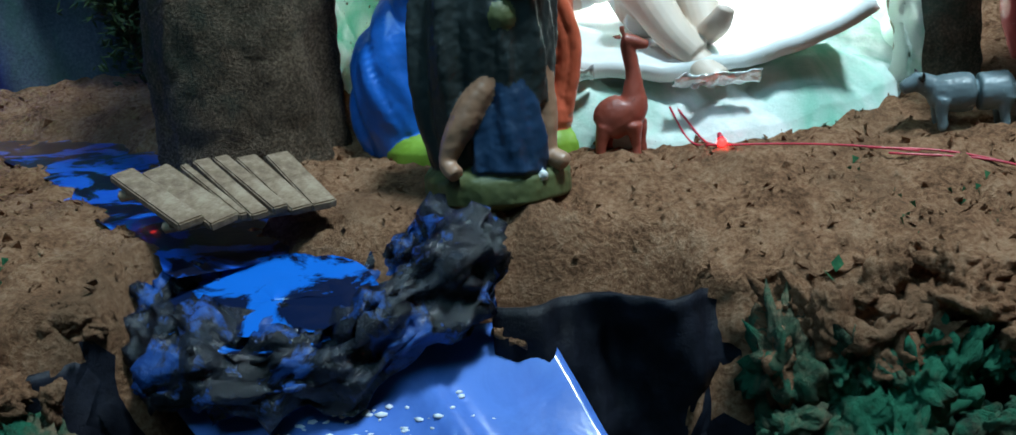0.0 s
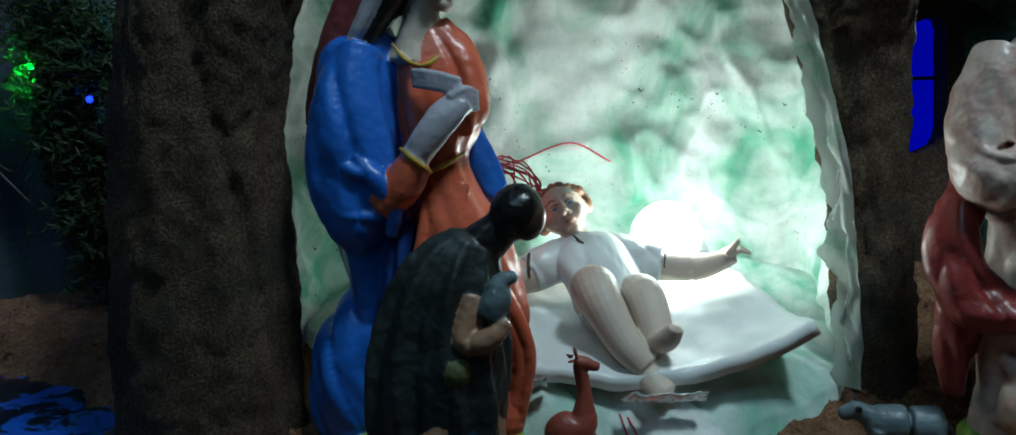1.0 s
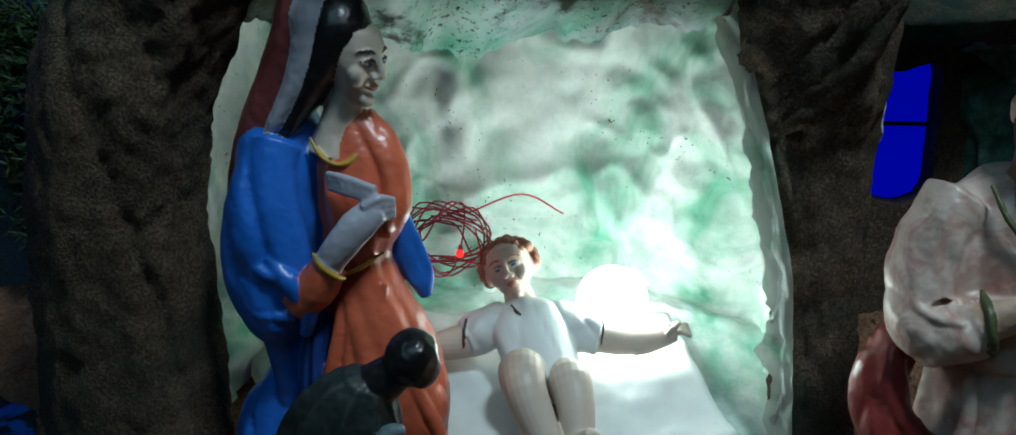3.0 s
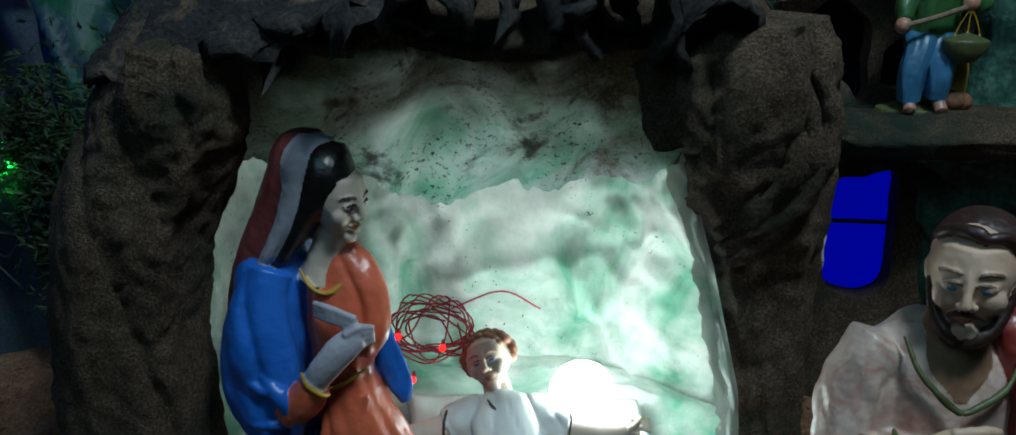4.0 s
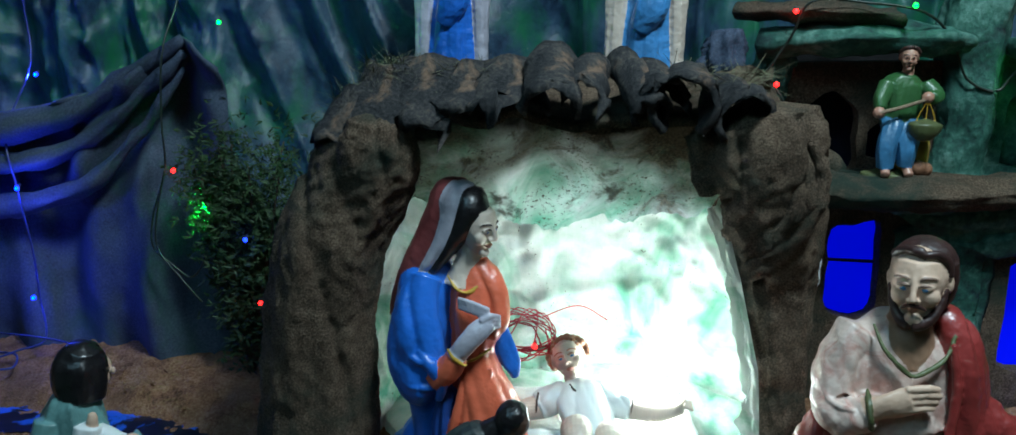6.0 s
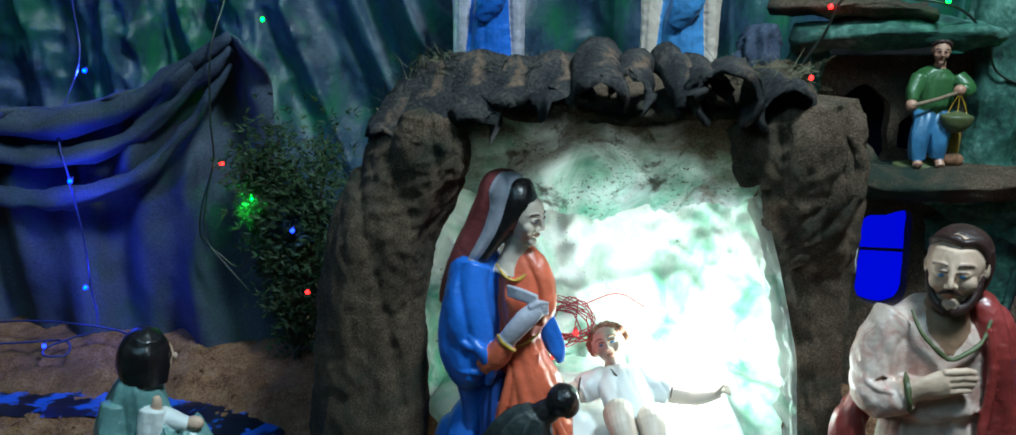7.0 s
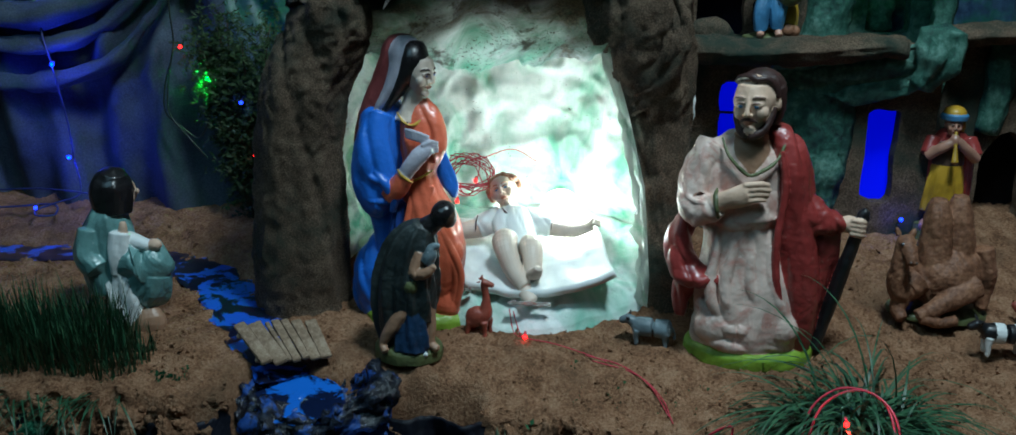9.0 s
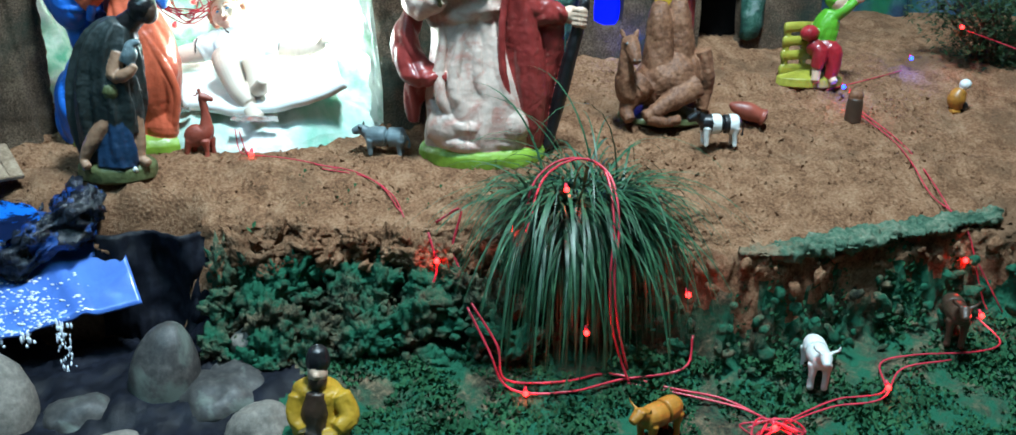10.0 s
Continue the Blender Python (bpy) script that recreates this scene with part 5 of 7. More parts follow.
def crouching_girl():
    f = Figure(0.00100, 1.04)
    f.limb(TAN, [(45, -20, -8, 30, 20), (52, -22, 14, 26, 18), (50, -18, 30, 16, 12)], sub=3)
    f.limb(WHITE, [(26, -16, 6, 24, 20), (20, -14, 50, 30, 24), (8, -8, 90, 26, 24)], (6, 0.12, 0.6), 30)
    f.limb(TEAL, [(0, 0, 55, 40, 34), (-6, 2, 100, 42, 36), (-4, 2, 140, 38, 34), (0, 0, 168, 26, 26), (4, 0, 180, 16, 16)], (6, 0.07, 0.7), 40, 6)
    f.limb(TEAL, [(20, -6, 95, 34, 28), (52, -10, 100, 38, 28), (74, -12, 96, 26, 22), (92, -12, 92, 10, 10)], (5, 0.07, 0.6), 32)
    f.limb(TEAL, [(60, -12, 88, 30, 24), (52, -10, 62, 34, 26), (40, -8, 44, 26, 20)], (6, 0.08, 0.4), 30)
    f.limb(TEAL, [(-22, -16, 150, 18, 18), (-26, -24, 115, 22, 20), (-10, -32, 96, 18, 16)], (4, 0.08, 0.4))
    f.limb(WHITE, [(24, -24, 148, 15, 12), (20, -28, 118, 14, 12), (14, -28, 88, 8, 8)], (3, 0.1, 0.4))
    f.limb(WHITE, [(30, -14, 138, 11), (48, -18, 132, 11), (64, -20, 128, 9)])
    f.lump(SKIN, (72, -20, 130), (11, 8, 9))
    f.limb(SKIN, [(26, -22, 140, 7), (30, -24, 156, 6), (30, -24, 164, 4)])
    f.limb(HAIR, [(6, 2, 170, 27, 24), (6, 4, 196, 31, 30), (10, 4, 216, 28, 28), (14, 2, 230, 18, 18)], (5, 0.03, 0.3), 30)
    f.lump(SKIN, (26, 14, 198), (13, 15, 20))
    f.lump(SKIN, (42, 12, 200), (3, 4, 5))
    f.done("crouching_girl_figurine", "glazed crouching girl figurine with black hair and teal cloak", "figurine", (-0.473, 0.625, 0.0), 6, 0.0006)


def basket_man():
    f = Figure(0.00086)
    f.limb(YELLOW, [(22, 6, -6, 30, 22), (26, 6, 8, 28, 20)], sub=2)
    f.limb(OLIVE, [(0, 0, -8, 52, 26), (0, 0, 2, 50, 25)], sub=2)
    f.limb(YELLOW, [(30, 8, 4, 20, 18), (32, 8, 40, 20, 18), (30, 8, 72, 15, 14)], (4, 0.05, 0))
    f.lump(CAMEL, (30, -14, 14), (14, 10, 12)), f.lump(CAMEL, (42, -10, 12), (12, 10, 11))
    f.limb(JEANS, [(-6, 0, 82, 26, 22), (-14, -14, 70, 18, 16), (-22, -22, 45, 15, 14), (-20, -20, 14, 13, 12)], (5, 0.07, 0.5), 26)
    f.limb(JEANS, [(12, 0, 82, 24, 20), (10, -18, 68, 17, 15), (8, -24, 40, 14, 13), (8, -22, 18, 12, 11)], (5, 0.07, 0.5), 26)
    f.limb(RUDDY, [(-20, -22, 12, 7), (-22, -32, 4, 7)]), f.limb(RUDDY, [(10, -24, 16, 7), (12, -34, 5, 7)])
    f.limb(GREENCOAT, [(0, 2, 78, 30, 24), (0, 2, 110, 30, 22), (0, 2, 140, 32, 20), (2, 0, 154, 16, 14)], (6, 0.06, 0.6), 34)
    f.limb(GREENCOAT, [(-26, -2, 140, 13), (-36, -12, 118, 12), (-38, -20, 104, 9)], (3, 0.06, 0.5))
    f.limb(GREENCOAT, [(30, -2, 140, 14), (42, -14, 126, 13), (34, -26, 122, 10)], (3, 0.06, 0.5))
    f.lump(RUDDY, (-40, -24, 98), 9), f.lump(RUDDY, (26, -30, 124), 9)
    f.limb(WOOD, [(-42, -30, 98, 3), (-10, -32, 108, 3), (26, -34, 122, 3)], seg=8)
    for dx in (-14, 0, 14):
        f.limb(YELLOW, [(26, -34, 120, 1.2), (26 + dx * 0.6, -34, 104, 1.2), (26 + dx, -34, 88, 1.2)], seg=6, sub=2)
    f.limb(OLIVE, [(26, -34, 62, 12, 10), (26, -34, 72, 22, 16), (26, -34, 84, 25, 18), (26, -34, 87, 20, 14)], sub=4)
    f.limb(RUDDY, [(2, 0, 150, 9), (2, -2, 166, 8)])
    f.head((0, -4, 180), 19, (4, 0, -10), RUDDY, BROWNHAIR, HAIR, CURL, ((BROWNHAIR, ((0.05, 0.3, 0.42), (0.84, 0.8, 0.72))), (BROWNHAIR, [(-0.7, -0.15, 0.5, 0.14), (-0.3, -0.5, 0.86, 0.16), (0.35, -0.5, 0.86, 0.16), (0.72, -0.15, 0.45, 0.14)])))
    f.done("basket_seller_figurine", "figurine in green coat weighing a basket, seated on a yellow block", "figurine", (0.512, 0.955, 0.422), 0, 0.0004, grain=0.0009)


def piper():
    f = Figure(0.00104)
    f.limb(OLIVE, [(0, 0, -42, 40, 26), (0, 0, 6, 38, 24)], sub=2)
    f.limb(BLACK, [(-14, 0, 4, 10), (-14, 0, 36, 13)]), f.limb(BLACK, [(14, 0, 4, 10), (14, 0, 36, 13)])
    f.limb(RUDDY, [(-22, -10, 8, 8), (-26, -20, 4, 7)])
    f.limb(MAROON, [(2, 10, 24, 44, 16), (2, 10, 80, 42, 18), (2, 8, 130, 36, 20), (2, 4, 160, 18, 16)], (6, 0.06, 0.5), 34)
    f.limb(YELLOW, [(0, -8, 30, 33, 20), (0, -8, 70, 29, 19), (0, -6, 106, 23, 16)], (8, 0.05, 0.2), 34)
    f.limb(BROWN, [(0, -6, 108, 24, 16), (0, -6, 142, 22, 14)])
    f.limb(MAROON, [(-26, 0, 148, 12), (-34, -12, 124, 11)]), f.limb(MAROON, [(28, 0, 148, 12), (38, -12, 124, 11)])
    f.limb(RUDDY, [(-34, -14, 122, 9), (-16, -26, 138, 8), (-2, -28, 148, 7)]), f.limb(RUDDY, [(38, -14, 120, 9), (20, -26, 136, 8), (4, -28, 150, 7)])
    f.lump(RUDDY, (0, -28, 150), (8, 8, 10))
    f.limb(YELLOW, [(0, -26, 164, 2.5), (0, -36, 140, 3), (0, -44, 118, 6)], seg=10)
    f.head((0, -6, 171), 18, (0, 0, 0), RUDDY, BROWNHAIR, HAIR, CURL)
    f.limb(JEANS, [(0, -4, 180, 20), (0, -4, 188, 21)], sub=2)
    f.lump(YELLOW, (0, -4, 190), (17, 17, 12))
    f.lump(YELLOW, (14, 4, 168), (7, 9, 12))
    f.done("piper_figurine", "piper figurine in maroon cape and yellow skirt", "figurine", (0.826, 0.975, ground_z(0.826, 0.975) + 0.018), -5, 0.0004, grain=0.001)


def bench_figure():
    f = Figure(0.001)
    f.limb(BENCH, [(0, 0, -6, 60, 30), (0, 0, 8, 58, 28)], sub=2)
    for k in range(4):
        f.limb(BENCH, [(-52, 8, 18 + 24 * k, 9, 5), (-20, 10, 20 + 24 * k, 9, 5), (10, 12, 20 + 24 * k, 9, 5)], seg=10, side=(0, 0, 1))
    f.limb(BENCH, [(-44, 12, 0, 6), (-44, 12, 96, 6)]), f.limb(BENCH, [(-10, 14, 0, 6), (-10, 14, 96, 6)])
    f.limb(RED, [(10, -8, 62, 17), (26, -22, 56, 14), (28, -24, 30, 12), (28, -22, 12, 11)], (3, 0.05, 0.4))
    f.limb(RED, [(-4, -8, 62, 16), (2, -24, 54, 13), (0, -24, 28, 11)], (3, 0.05, 0.4))
    f.limb(SKIN, [(28, -24, 14, 7), (30, -34, 4, 7)]), f.limb(SKIN, [(0, -24, 26, 8), (-2, -30, 6, 7)])
    f.limb(BRIGHTGREEN, [(14, 0, 62, 22), (18, 0, 96, 22), (24, -2, 120, 14)], (5, 0.06, 0.5))
    f.limb(BRIGHTGREEN, [(26, -8, 112, 11), (42, -18, 128, 9), (52, -22, 140, 7)]), f.lump(SKIN, (58, -24, 144), (10, 7, 7))
    f.lump(RED, (-16, -12, 84), (16, 14, 14))
    f.lump(SKIN, (30, -8, 136), (14, 13, 15)), f.lump(BRIGHTGREEN, (24, -2, 142), (17, 16, 17))
    f.done("bench_figurine", "figurine in green hood and red trousers on a yellow bench", "figurine", (1.06, 0.89, ground_z(1.06, 0.89) + 0.004), 0, 0.0008)


def seated_man():
    f = Figure(0.00086)
    f.limb(YELLOW, [(0, 0, -6, 34, 26), (0, 0, 18, 36, 27), (-2, 2, 44, 30, 23), (-2, 2, 70, 32, 20), (0, 0, 82, 14, 13)], (6, 0.06, 0.6), 34)
    f.limb(BROWN, [(-6, -14, 10, 18, 14), (-6, -16, 46, 17, 12), (-4, -12, 72, 12, 10)])
    f.limb(YELLOW, [(26, -6, 66, 13), (36, -16, 40, 13), (22, -28, 28, 11)], (3, 0.08, 0.5)), f.limb(YELLOW, [(-28, -4, 64, 12), (-32, -14, 40, 11), (-22, -24, 26, 9)], (3, 0.08, 0.5))
    f.limb(YELLOW, [(10, -20, 10, 22, 14), (28, -26, 14, 18, 14)], (3, 0.1, 0.3))
    f.limb(WHITE, [(-26, -28, 8, 9), (-4, -34, 10, 8)])
    f.lump(SKIN, (-2, -4, 96), (13, 14, 16)), f.lump(BROWN, (-2, -8, 86), (12, 12, 12)), f.lump(SKIN, (-3, -18, 98), (4, 3, 4))
    f.limb(BLACK, [(-1, 0, 102, 14), (-1, 0, 112, 15), (-1, 0, 126, 12), (-1, 0, 130, 8)], (8, 0.05, 0))
    f.done("seated_man_figurine", "seated man figurine in yellow coat with dark hat", "figurine", (0.268, 0.278, ground_z(0.268, 0.278) + 0.002), 0, 0.0008)


def tall_statue(name, label, x, y, z, robe, trim, tilt, mats):
    f = Figure(0.001)
    f.limb(robe, [(0, 0, -8, 46, 36), (0, 0, 60, 40, 32), (0, 0, 140, 34, 28), (0, 0, 220, 44, 30), (0, 0, 280, 20, 18)], (9, 0.06, 0.5), 44, 6)
    f.limb(trim, [(-46, -4, 0, 14, 16), (-44, -6, 90, 16, 14), (-40, -4, 180, 20, 16), (-30, 0, 250, 18, 16)], (4, 0.08, 0.3))
    f.limb(trim, [(46, -4, 0, 12, 14), (44, -6, 90, 14, 14), (40, -4, 180, 18, 16), (30, 0, 250, 18, 16)], (4, 0.08, 0.3))
    f.limb(robe, [(-10, -26, 100, 16, 14), (4, -34, 130, 24, 16), (16, -26, 160, 18, 14)], (3, 0.06, 0.4))
    f.lump(SKIN, (0, -4, 312), (26, 27, 34)), f.lump(mats, (0, 4, 322), (30, 29, 32))
    f.done(name, label, "statue", (x, y, z), tilt, 0.001)


crouching_girl(), basket_man(), piper(), bench_figure(), seated_man()
tall_statue("robed_statue", "light blue robed statue with cream trim behind the roof", 0.178, 1.10, 0.50, SKYBLUE, PALESKIN, 0, BROWNHAIR)
tall_statue("robed_statue", "deep blue robed statue with white trim behind the roof", -0.125, 1.18, 0.50, BLUE, LILAC, 0, HAIR)


def bundle_and_cloth():
    bm = bmesh.new()
    tube(bm, [(0.275, 1.0, 0.52, 0.022, 0.018), (0.28, 0.99, 0.56, 0.026, 0.02), (0.285, 1.0, 0.60, 0.02, 0.02)], 0, 40, 8, (7, 0.22, 1.5))
    roughen(bm, 0.008, 40)
    thing("crumpled_cloth", "crumpled blue-grey cloth on the roof", "cloth", bm, BLUEDRAPE)


bundle_and_cloth()

# ---------------------------------------------------------------- animals on the sand
def beast(f, L, H, coat, band=None, head=None, horns=None, tail=True, thin=1.0):
    """A standing four-legged toy along x, head towards -x; units of metres."""
    head = head or coat
    b = 0.20 * L * thin
    f.limb(coat, [(-0.40 * L, 0, 0.72 * H, b * 0.8), (-0.25 * L, 0, 0.70 * H, b), (0.0, 0, 0.68 * H, b * 1.02), (0.25 * L, 0, 0.70 * H, b), (0.40 * L, 0, 0.72 * H, b * 0.75)], seg=18)
    if band:
        for x in (-0.12 * L, 0.26 * L):
            f.limb(band, [(x - 0.09 * L, 0, 0.69 * H, b * 1.04), (x, 0, 0.69 * H, b * 1.07), (x + 0.09 * L, 0, 0.69 * H, b * 1.04)], seg=18)
    for x, s in ((-0.30, 1), (-0.30, -1), (0.32, 1), (0.32, -1)):
        f.limb(band or coat, [(x * L, s * b * 0.6, 0.6 * H, b * 0.5), (x * L - 0.02 * L, s * b * 0.6, 0.3 * H, b * 0.3), (x * L, s * b * 0.6, 0.05 * H, b * 0.28), (x * L - 0.03 * L, s * b * 0.6, 0.0, b * 0.3)], seg=10)
    f.limb(head, [(-0.38 * L, 0, 0.80 * H, b * 0.65), (-0.50 * L, 0, 0.92 * H, b * 0.55), (-0.56 * L, 0, 0.94 * H, b * 0.5)], seg=14)
    f.limb(head, [(-0.52 * L, 0, 0.96 * H, b * 0.55), (-0.62 * L, 0, 0.88 * H, b * 0.45), (-0.70 * L, 0, 0.82 * H, b * 0.33)], seg=14)
    for s in (1, -1):
        f.limb(horns or head, [(-0.52 * L, s * b * 0.45, 1.02 * H, b * 0.16), (-0.52 * L, s * b * 1.0, 1.10 * H, b * 0.13), (-0.54 * L, s * b * 1.1, 1.2 * H, b * 0.05)], seg=8)
    if tail:
        f.limb(coat, [(0.44 * L, 0, 0.78 * H, b * 0.14), (0.50 * L, 0, 0.55 * H, b * 0.12), (0.49 * L, 0, 0.3 * H, b * 0.16)], seg=8)


def toy(name, label, x, y, turn, L, H, coat, lift=0.0, **kw):
    f = Figure(1.0)
    beast(f, L, H, coat, **kw)
    return f.done(name, label, "toy animal", (x, y, ground_z(x, y) - 0.001 + lift), turn, 0.0006)


toy("toy_ox", "slate-grey plastic ox with pale ribs on the sand", 0.335, 0.655, -12, 0.068, 0.036, GREY, 0.002, band=GREY, horns=BLACK)
toy("toy_cow", "black and white plastic cow on the sand", 0.828, 0.665, -2, 0.07, 0.045, BLACK, 0.012, band=WHITE)
toy("toy_pig", "white plastic pig with black legs on the moss", 0.862, 0.335, 78, 0.07, 0.055, WHITE, 0.004, horns=WHITE, head=WHITE, tail=False)
toy("toy_goat", "dark brown plastic goat on the moss", 1.06, 0.375, 70, 0.07, 0.06, BROWN, 0.008)
toy("toy_tiger", "orange striped plastic tiger on the moss", 0.645, 0.252, 35, 0.07, 0.05, TIGER, 0.004)


def giraffe():
    f = Figure(1.0)
    f.limb(GIRAFFE, [(-0.014, 0, 0.022, 0.012), (-0.006, 0, 0.030, 0.016, 0.013), (0.006, 0, 0.036, 0.013, 0.012), (0.010, 0, 0.046, 0.009)])
    for x, y in ((-0.018, -0.006), (-0.012, 0.008), (0.008, -0.007), (0.014, 0.007)):
        f.limb(GIRAFFE, [(x * 0.8, y, 0.025, 0.007), (x, y, 0.010, 0.004), (x, y * 1.2, -0.002, 0.0042)], seg=10)
    f.limb(GIRAFFE, [(0.008, 0, 0.040, 0.010), (0.009, 0, 0.060, 0.0062), (0.006, 0, 0.078, 0.005), (0.005, 0, 0.084, 0.0048)])
    f.limb(GIRAFFE, [(0.003, 0, 0.086, 0.0058), (0.012, 0, 0.084, 0.0048), (0.020, -0.001, 0.0815, 0.0032)])
    for s in (1, -1):
        f.limb(GIRAFFE, [(0.003, s * 0.003, 0.090, 0.0016), (0.002, s * 0.004, 0.096, 0.0018)], seg=8, sub=1)
        f.limb(GIRAFFE, [(0.0, s * 0.005, 0.088, 0.002), (-0.004, s * 0.010, 0.089, 0.001)], seg=8, sub=1)
    f.done("toy_giraffe", "small red-brown plastic giraffe on the sand", "toy animal", (0.080, 0.655, 0.0), 0, 0.0008)


def camel():
    f = Figure(0.001, 1.0)
    f.limb(OLIVE, [(-6, 0, -14, 74, 52), (-6, 0, -6, 72, 50)], sub=2, seg=30)
    f.limb(CAMEL, [(-44, -12, 28, 28, 30), (-12, -2, 48, 46, 46), (22, 6, 50, 44, 46), (46, 10, 42, 26, 32)], side=(0, 1, 0), seg=40, sub=6, cloth=(5, 0.05, 0.03, 2))
    for x, x2, y, top in ((-20, -26, -2, 168), (14, 7, 6, 172)):
        f.limb(CAMEL, [(x, y, 56, 29, 34), (x * 0.6 + x2 * 0.4, y, 108, 23, 28), (x2, y, 148, 17, 22), (x2, y, top, 10, 13)], (4, 0.03, 0.5), 40, 7, cloth=(4, 0.06, 0.02, x))
    f.limb(CAMEL, [(46, -6, 96, 13, 20), (54, -10, 64, 14, 22), (56, -14, 30, 10, 14), (52, -18, 4, 8, 12)], cloth=(4, 0.06, 0.03, 4), seg=28)
    f.limb(CAMEL, [(-52, -24, 44, 24, 26), (-72, -38, 32, 19, 22), (-83, -44, 52, 14, 18), (-83, -46, 84, 12, 15), (-80, -44, 108, 12, 14)], seg=28, cloth=(3, 0.08, 0.05, 1))
    f.limb(CAMEL, [(-79, -40, 114, 13, 13), (-77, -54, 108, 12, 12), (-75, -66, 96, 9.5, 9), (-74, -71, 87, 7.5, 7)])
    for s in (1, -1):
        f.limb(CAMEL, [(-79 + s * 9, -38, 122, 5), (-79 + s * 13, -36, 131, 2.5)], seg=8, sub=1)
        f.lump(BROWN, (-74 + s * 4, -76, 91), 2.2, cuts=2)
        f.lump(BLACK, (-77 + s * 10, -58, 113), 2.8, cuts=2)
    f.limb(CAMEL, [(-68, -40, 34, 16), (-78, -48, 10, 11), (-74, -60, -3, 9)])
    f.limb(CAMEL, [(32, -32, 46, 20, 18), (0, -46, 30, 17, 15), (-30, -55, 13, 13, 12), (-50, -58, 2, 9, 9)], seg=26, cloth=(3, 0.06, 0.06, 6))
    f.limb(CAMEL, [(-46, -60, 0, 9), (-20, -62, -5, 9), (4, -58, -2, 8)])
    f.done("camel_figurine", "resting brown two-humped camel figurine facing forward", "figurine", (0.778, 0.778, 0.040), 0, 0.0012)


def small_things():
    f = Figure(1.0)
    f.limb(GIRAFFE, [(-0.03, 0, 0.03, 0.004), (-0.02, 0, 0.026, 0.010), (0.0, 0, 0.02, 0.015), (0.018, 0, 0.014, 0.012), (0.024, 0, 0.012, 0.015)])
    f.done("tipped_jug", "small tipped red-brown clay jug on the sand", "jug", (0.905, 0.755, ground_z(0.905, 0.755)), -15)
    f = Figure(1.0)
    f.limb(BROWN, [(0, 0, -0.004, 0.013), (0, 0, 0.02, 0.013), (0, 0, 0.034, 0.012)]), f.lump(CAMEL, (0, 0, 0.04), (0.012, 0.011, 0.010))
    f.limb(CAMEL, [(-0.008, 0, 0.044, 0.003), (-0.010, 0, 0.052, 0.001)], seg=8, sub=1), f.limb(CAMEL, [(0.008, 0, 0.044, 0.003), (0.010, 0, 0.052, 0.001)], seg=8, sub=1)
    f.done("toy_owl", "small brown owl figure on the sand", "toy animal", (1.088, 0.77, ground_z(1.088, 0.77)), 0)
    f = Figure(1.0)
    f.limb(TIGER, [(0, 0, 0.004, 0.008), (-0.004, 0, 0.02, 0.015), (0.002, 0, 0.036, 0.010)]), f.lump(WHITE, (0.006, -0.002, 0.046), (0.010, 0.009, 0.009))
    f.limb(YELLOW, [(0.014, -0.002, 0.045, 0.003), (0.02, -0.002, 0.043, 0.001)], seg=8, sub=1), f.limb(TIGER, [(-0.012, 0, 0.0, 0.012, 0.004), (0.004, 0, 0.0, 0.008, 0.004)], side=(0, 1, 0))
    f.limb(BLACK, [(0.008, 0.004, 0.004, 0.008), (0.016, 0.004, 0.012, 0.008)])
    f.done("toy_bird", "small orange and white toy bird on the sand", "toy animal", (1.285, 0.80, ground_z(1.285, 0.80)), 0)


giraffe(), camel(), small_things()

# ---------------------------------------------------------------- bridge, pool, chute, stones
def build_bridge():
    bridge = holder("lath_bridge", "little footbridge of weathered wooden laths", "footbridge")
    rng = random.Random(3)
    tl, tr, br, bl = (Vector(p) for p in ((-0.278, 0.582, 0.028), (-0.158, 0.612, 0.030), (-0.114, 0.543, 0.006), (-0.204, 0.508, 0.006)))
    x = 0.0
    for w in (0.17, 0.20, 0.07, 0.125, 0.115, 0.15, 0.17):
        f = x + w / 2
        a, b = bl.lerp(br, f), tl.lerp(tr, f)
        d = (b - a).normalized()
        u = ((br - bl) * 0.5 + (tr - tl) * 0.5).normalized()
        up = u.cross(d).normalized()
        wide = w * 0.108
        bm = bmesh.new()
        slab(bm, (0, 0, 0), (wide - 0.0018, (b - a).length + rng.uniform(-0.006, 0.006), 0.0055), bevel=0.001)
        roughen(bm, 0.0008, 90, x)
        p = part("plank", bm, WOOD, bridge, smooth=False)
        u = d.cross(up)
        p.matrix_basis = Matrix.Translation((a + b) / 2 + Vector((0, 0, rng.uniform(-0.001, 0.002)))) @ Matrix((u, d, up)).transposed().to_4x4() @ pose(0, 0, 0, 0, rng.uniform(-4, 4), rng.uniform(-2, 2))
        x += w
    for k in (0.2, 0.8):
        a, b = bl.lerp(tl, k), br.lerp(tr, k)
        bm = bmesh.new()
        tube(bm, [(a.x, a.y, a.z - 0.007, 0.004), (b.x, b.y, b.z - 0.007, 0.004)], 0, 8, 1)
        part("bearer", bm, WOOD, bridge)


build_bridge()


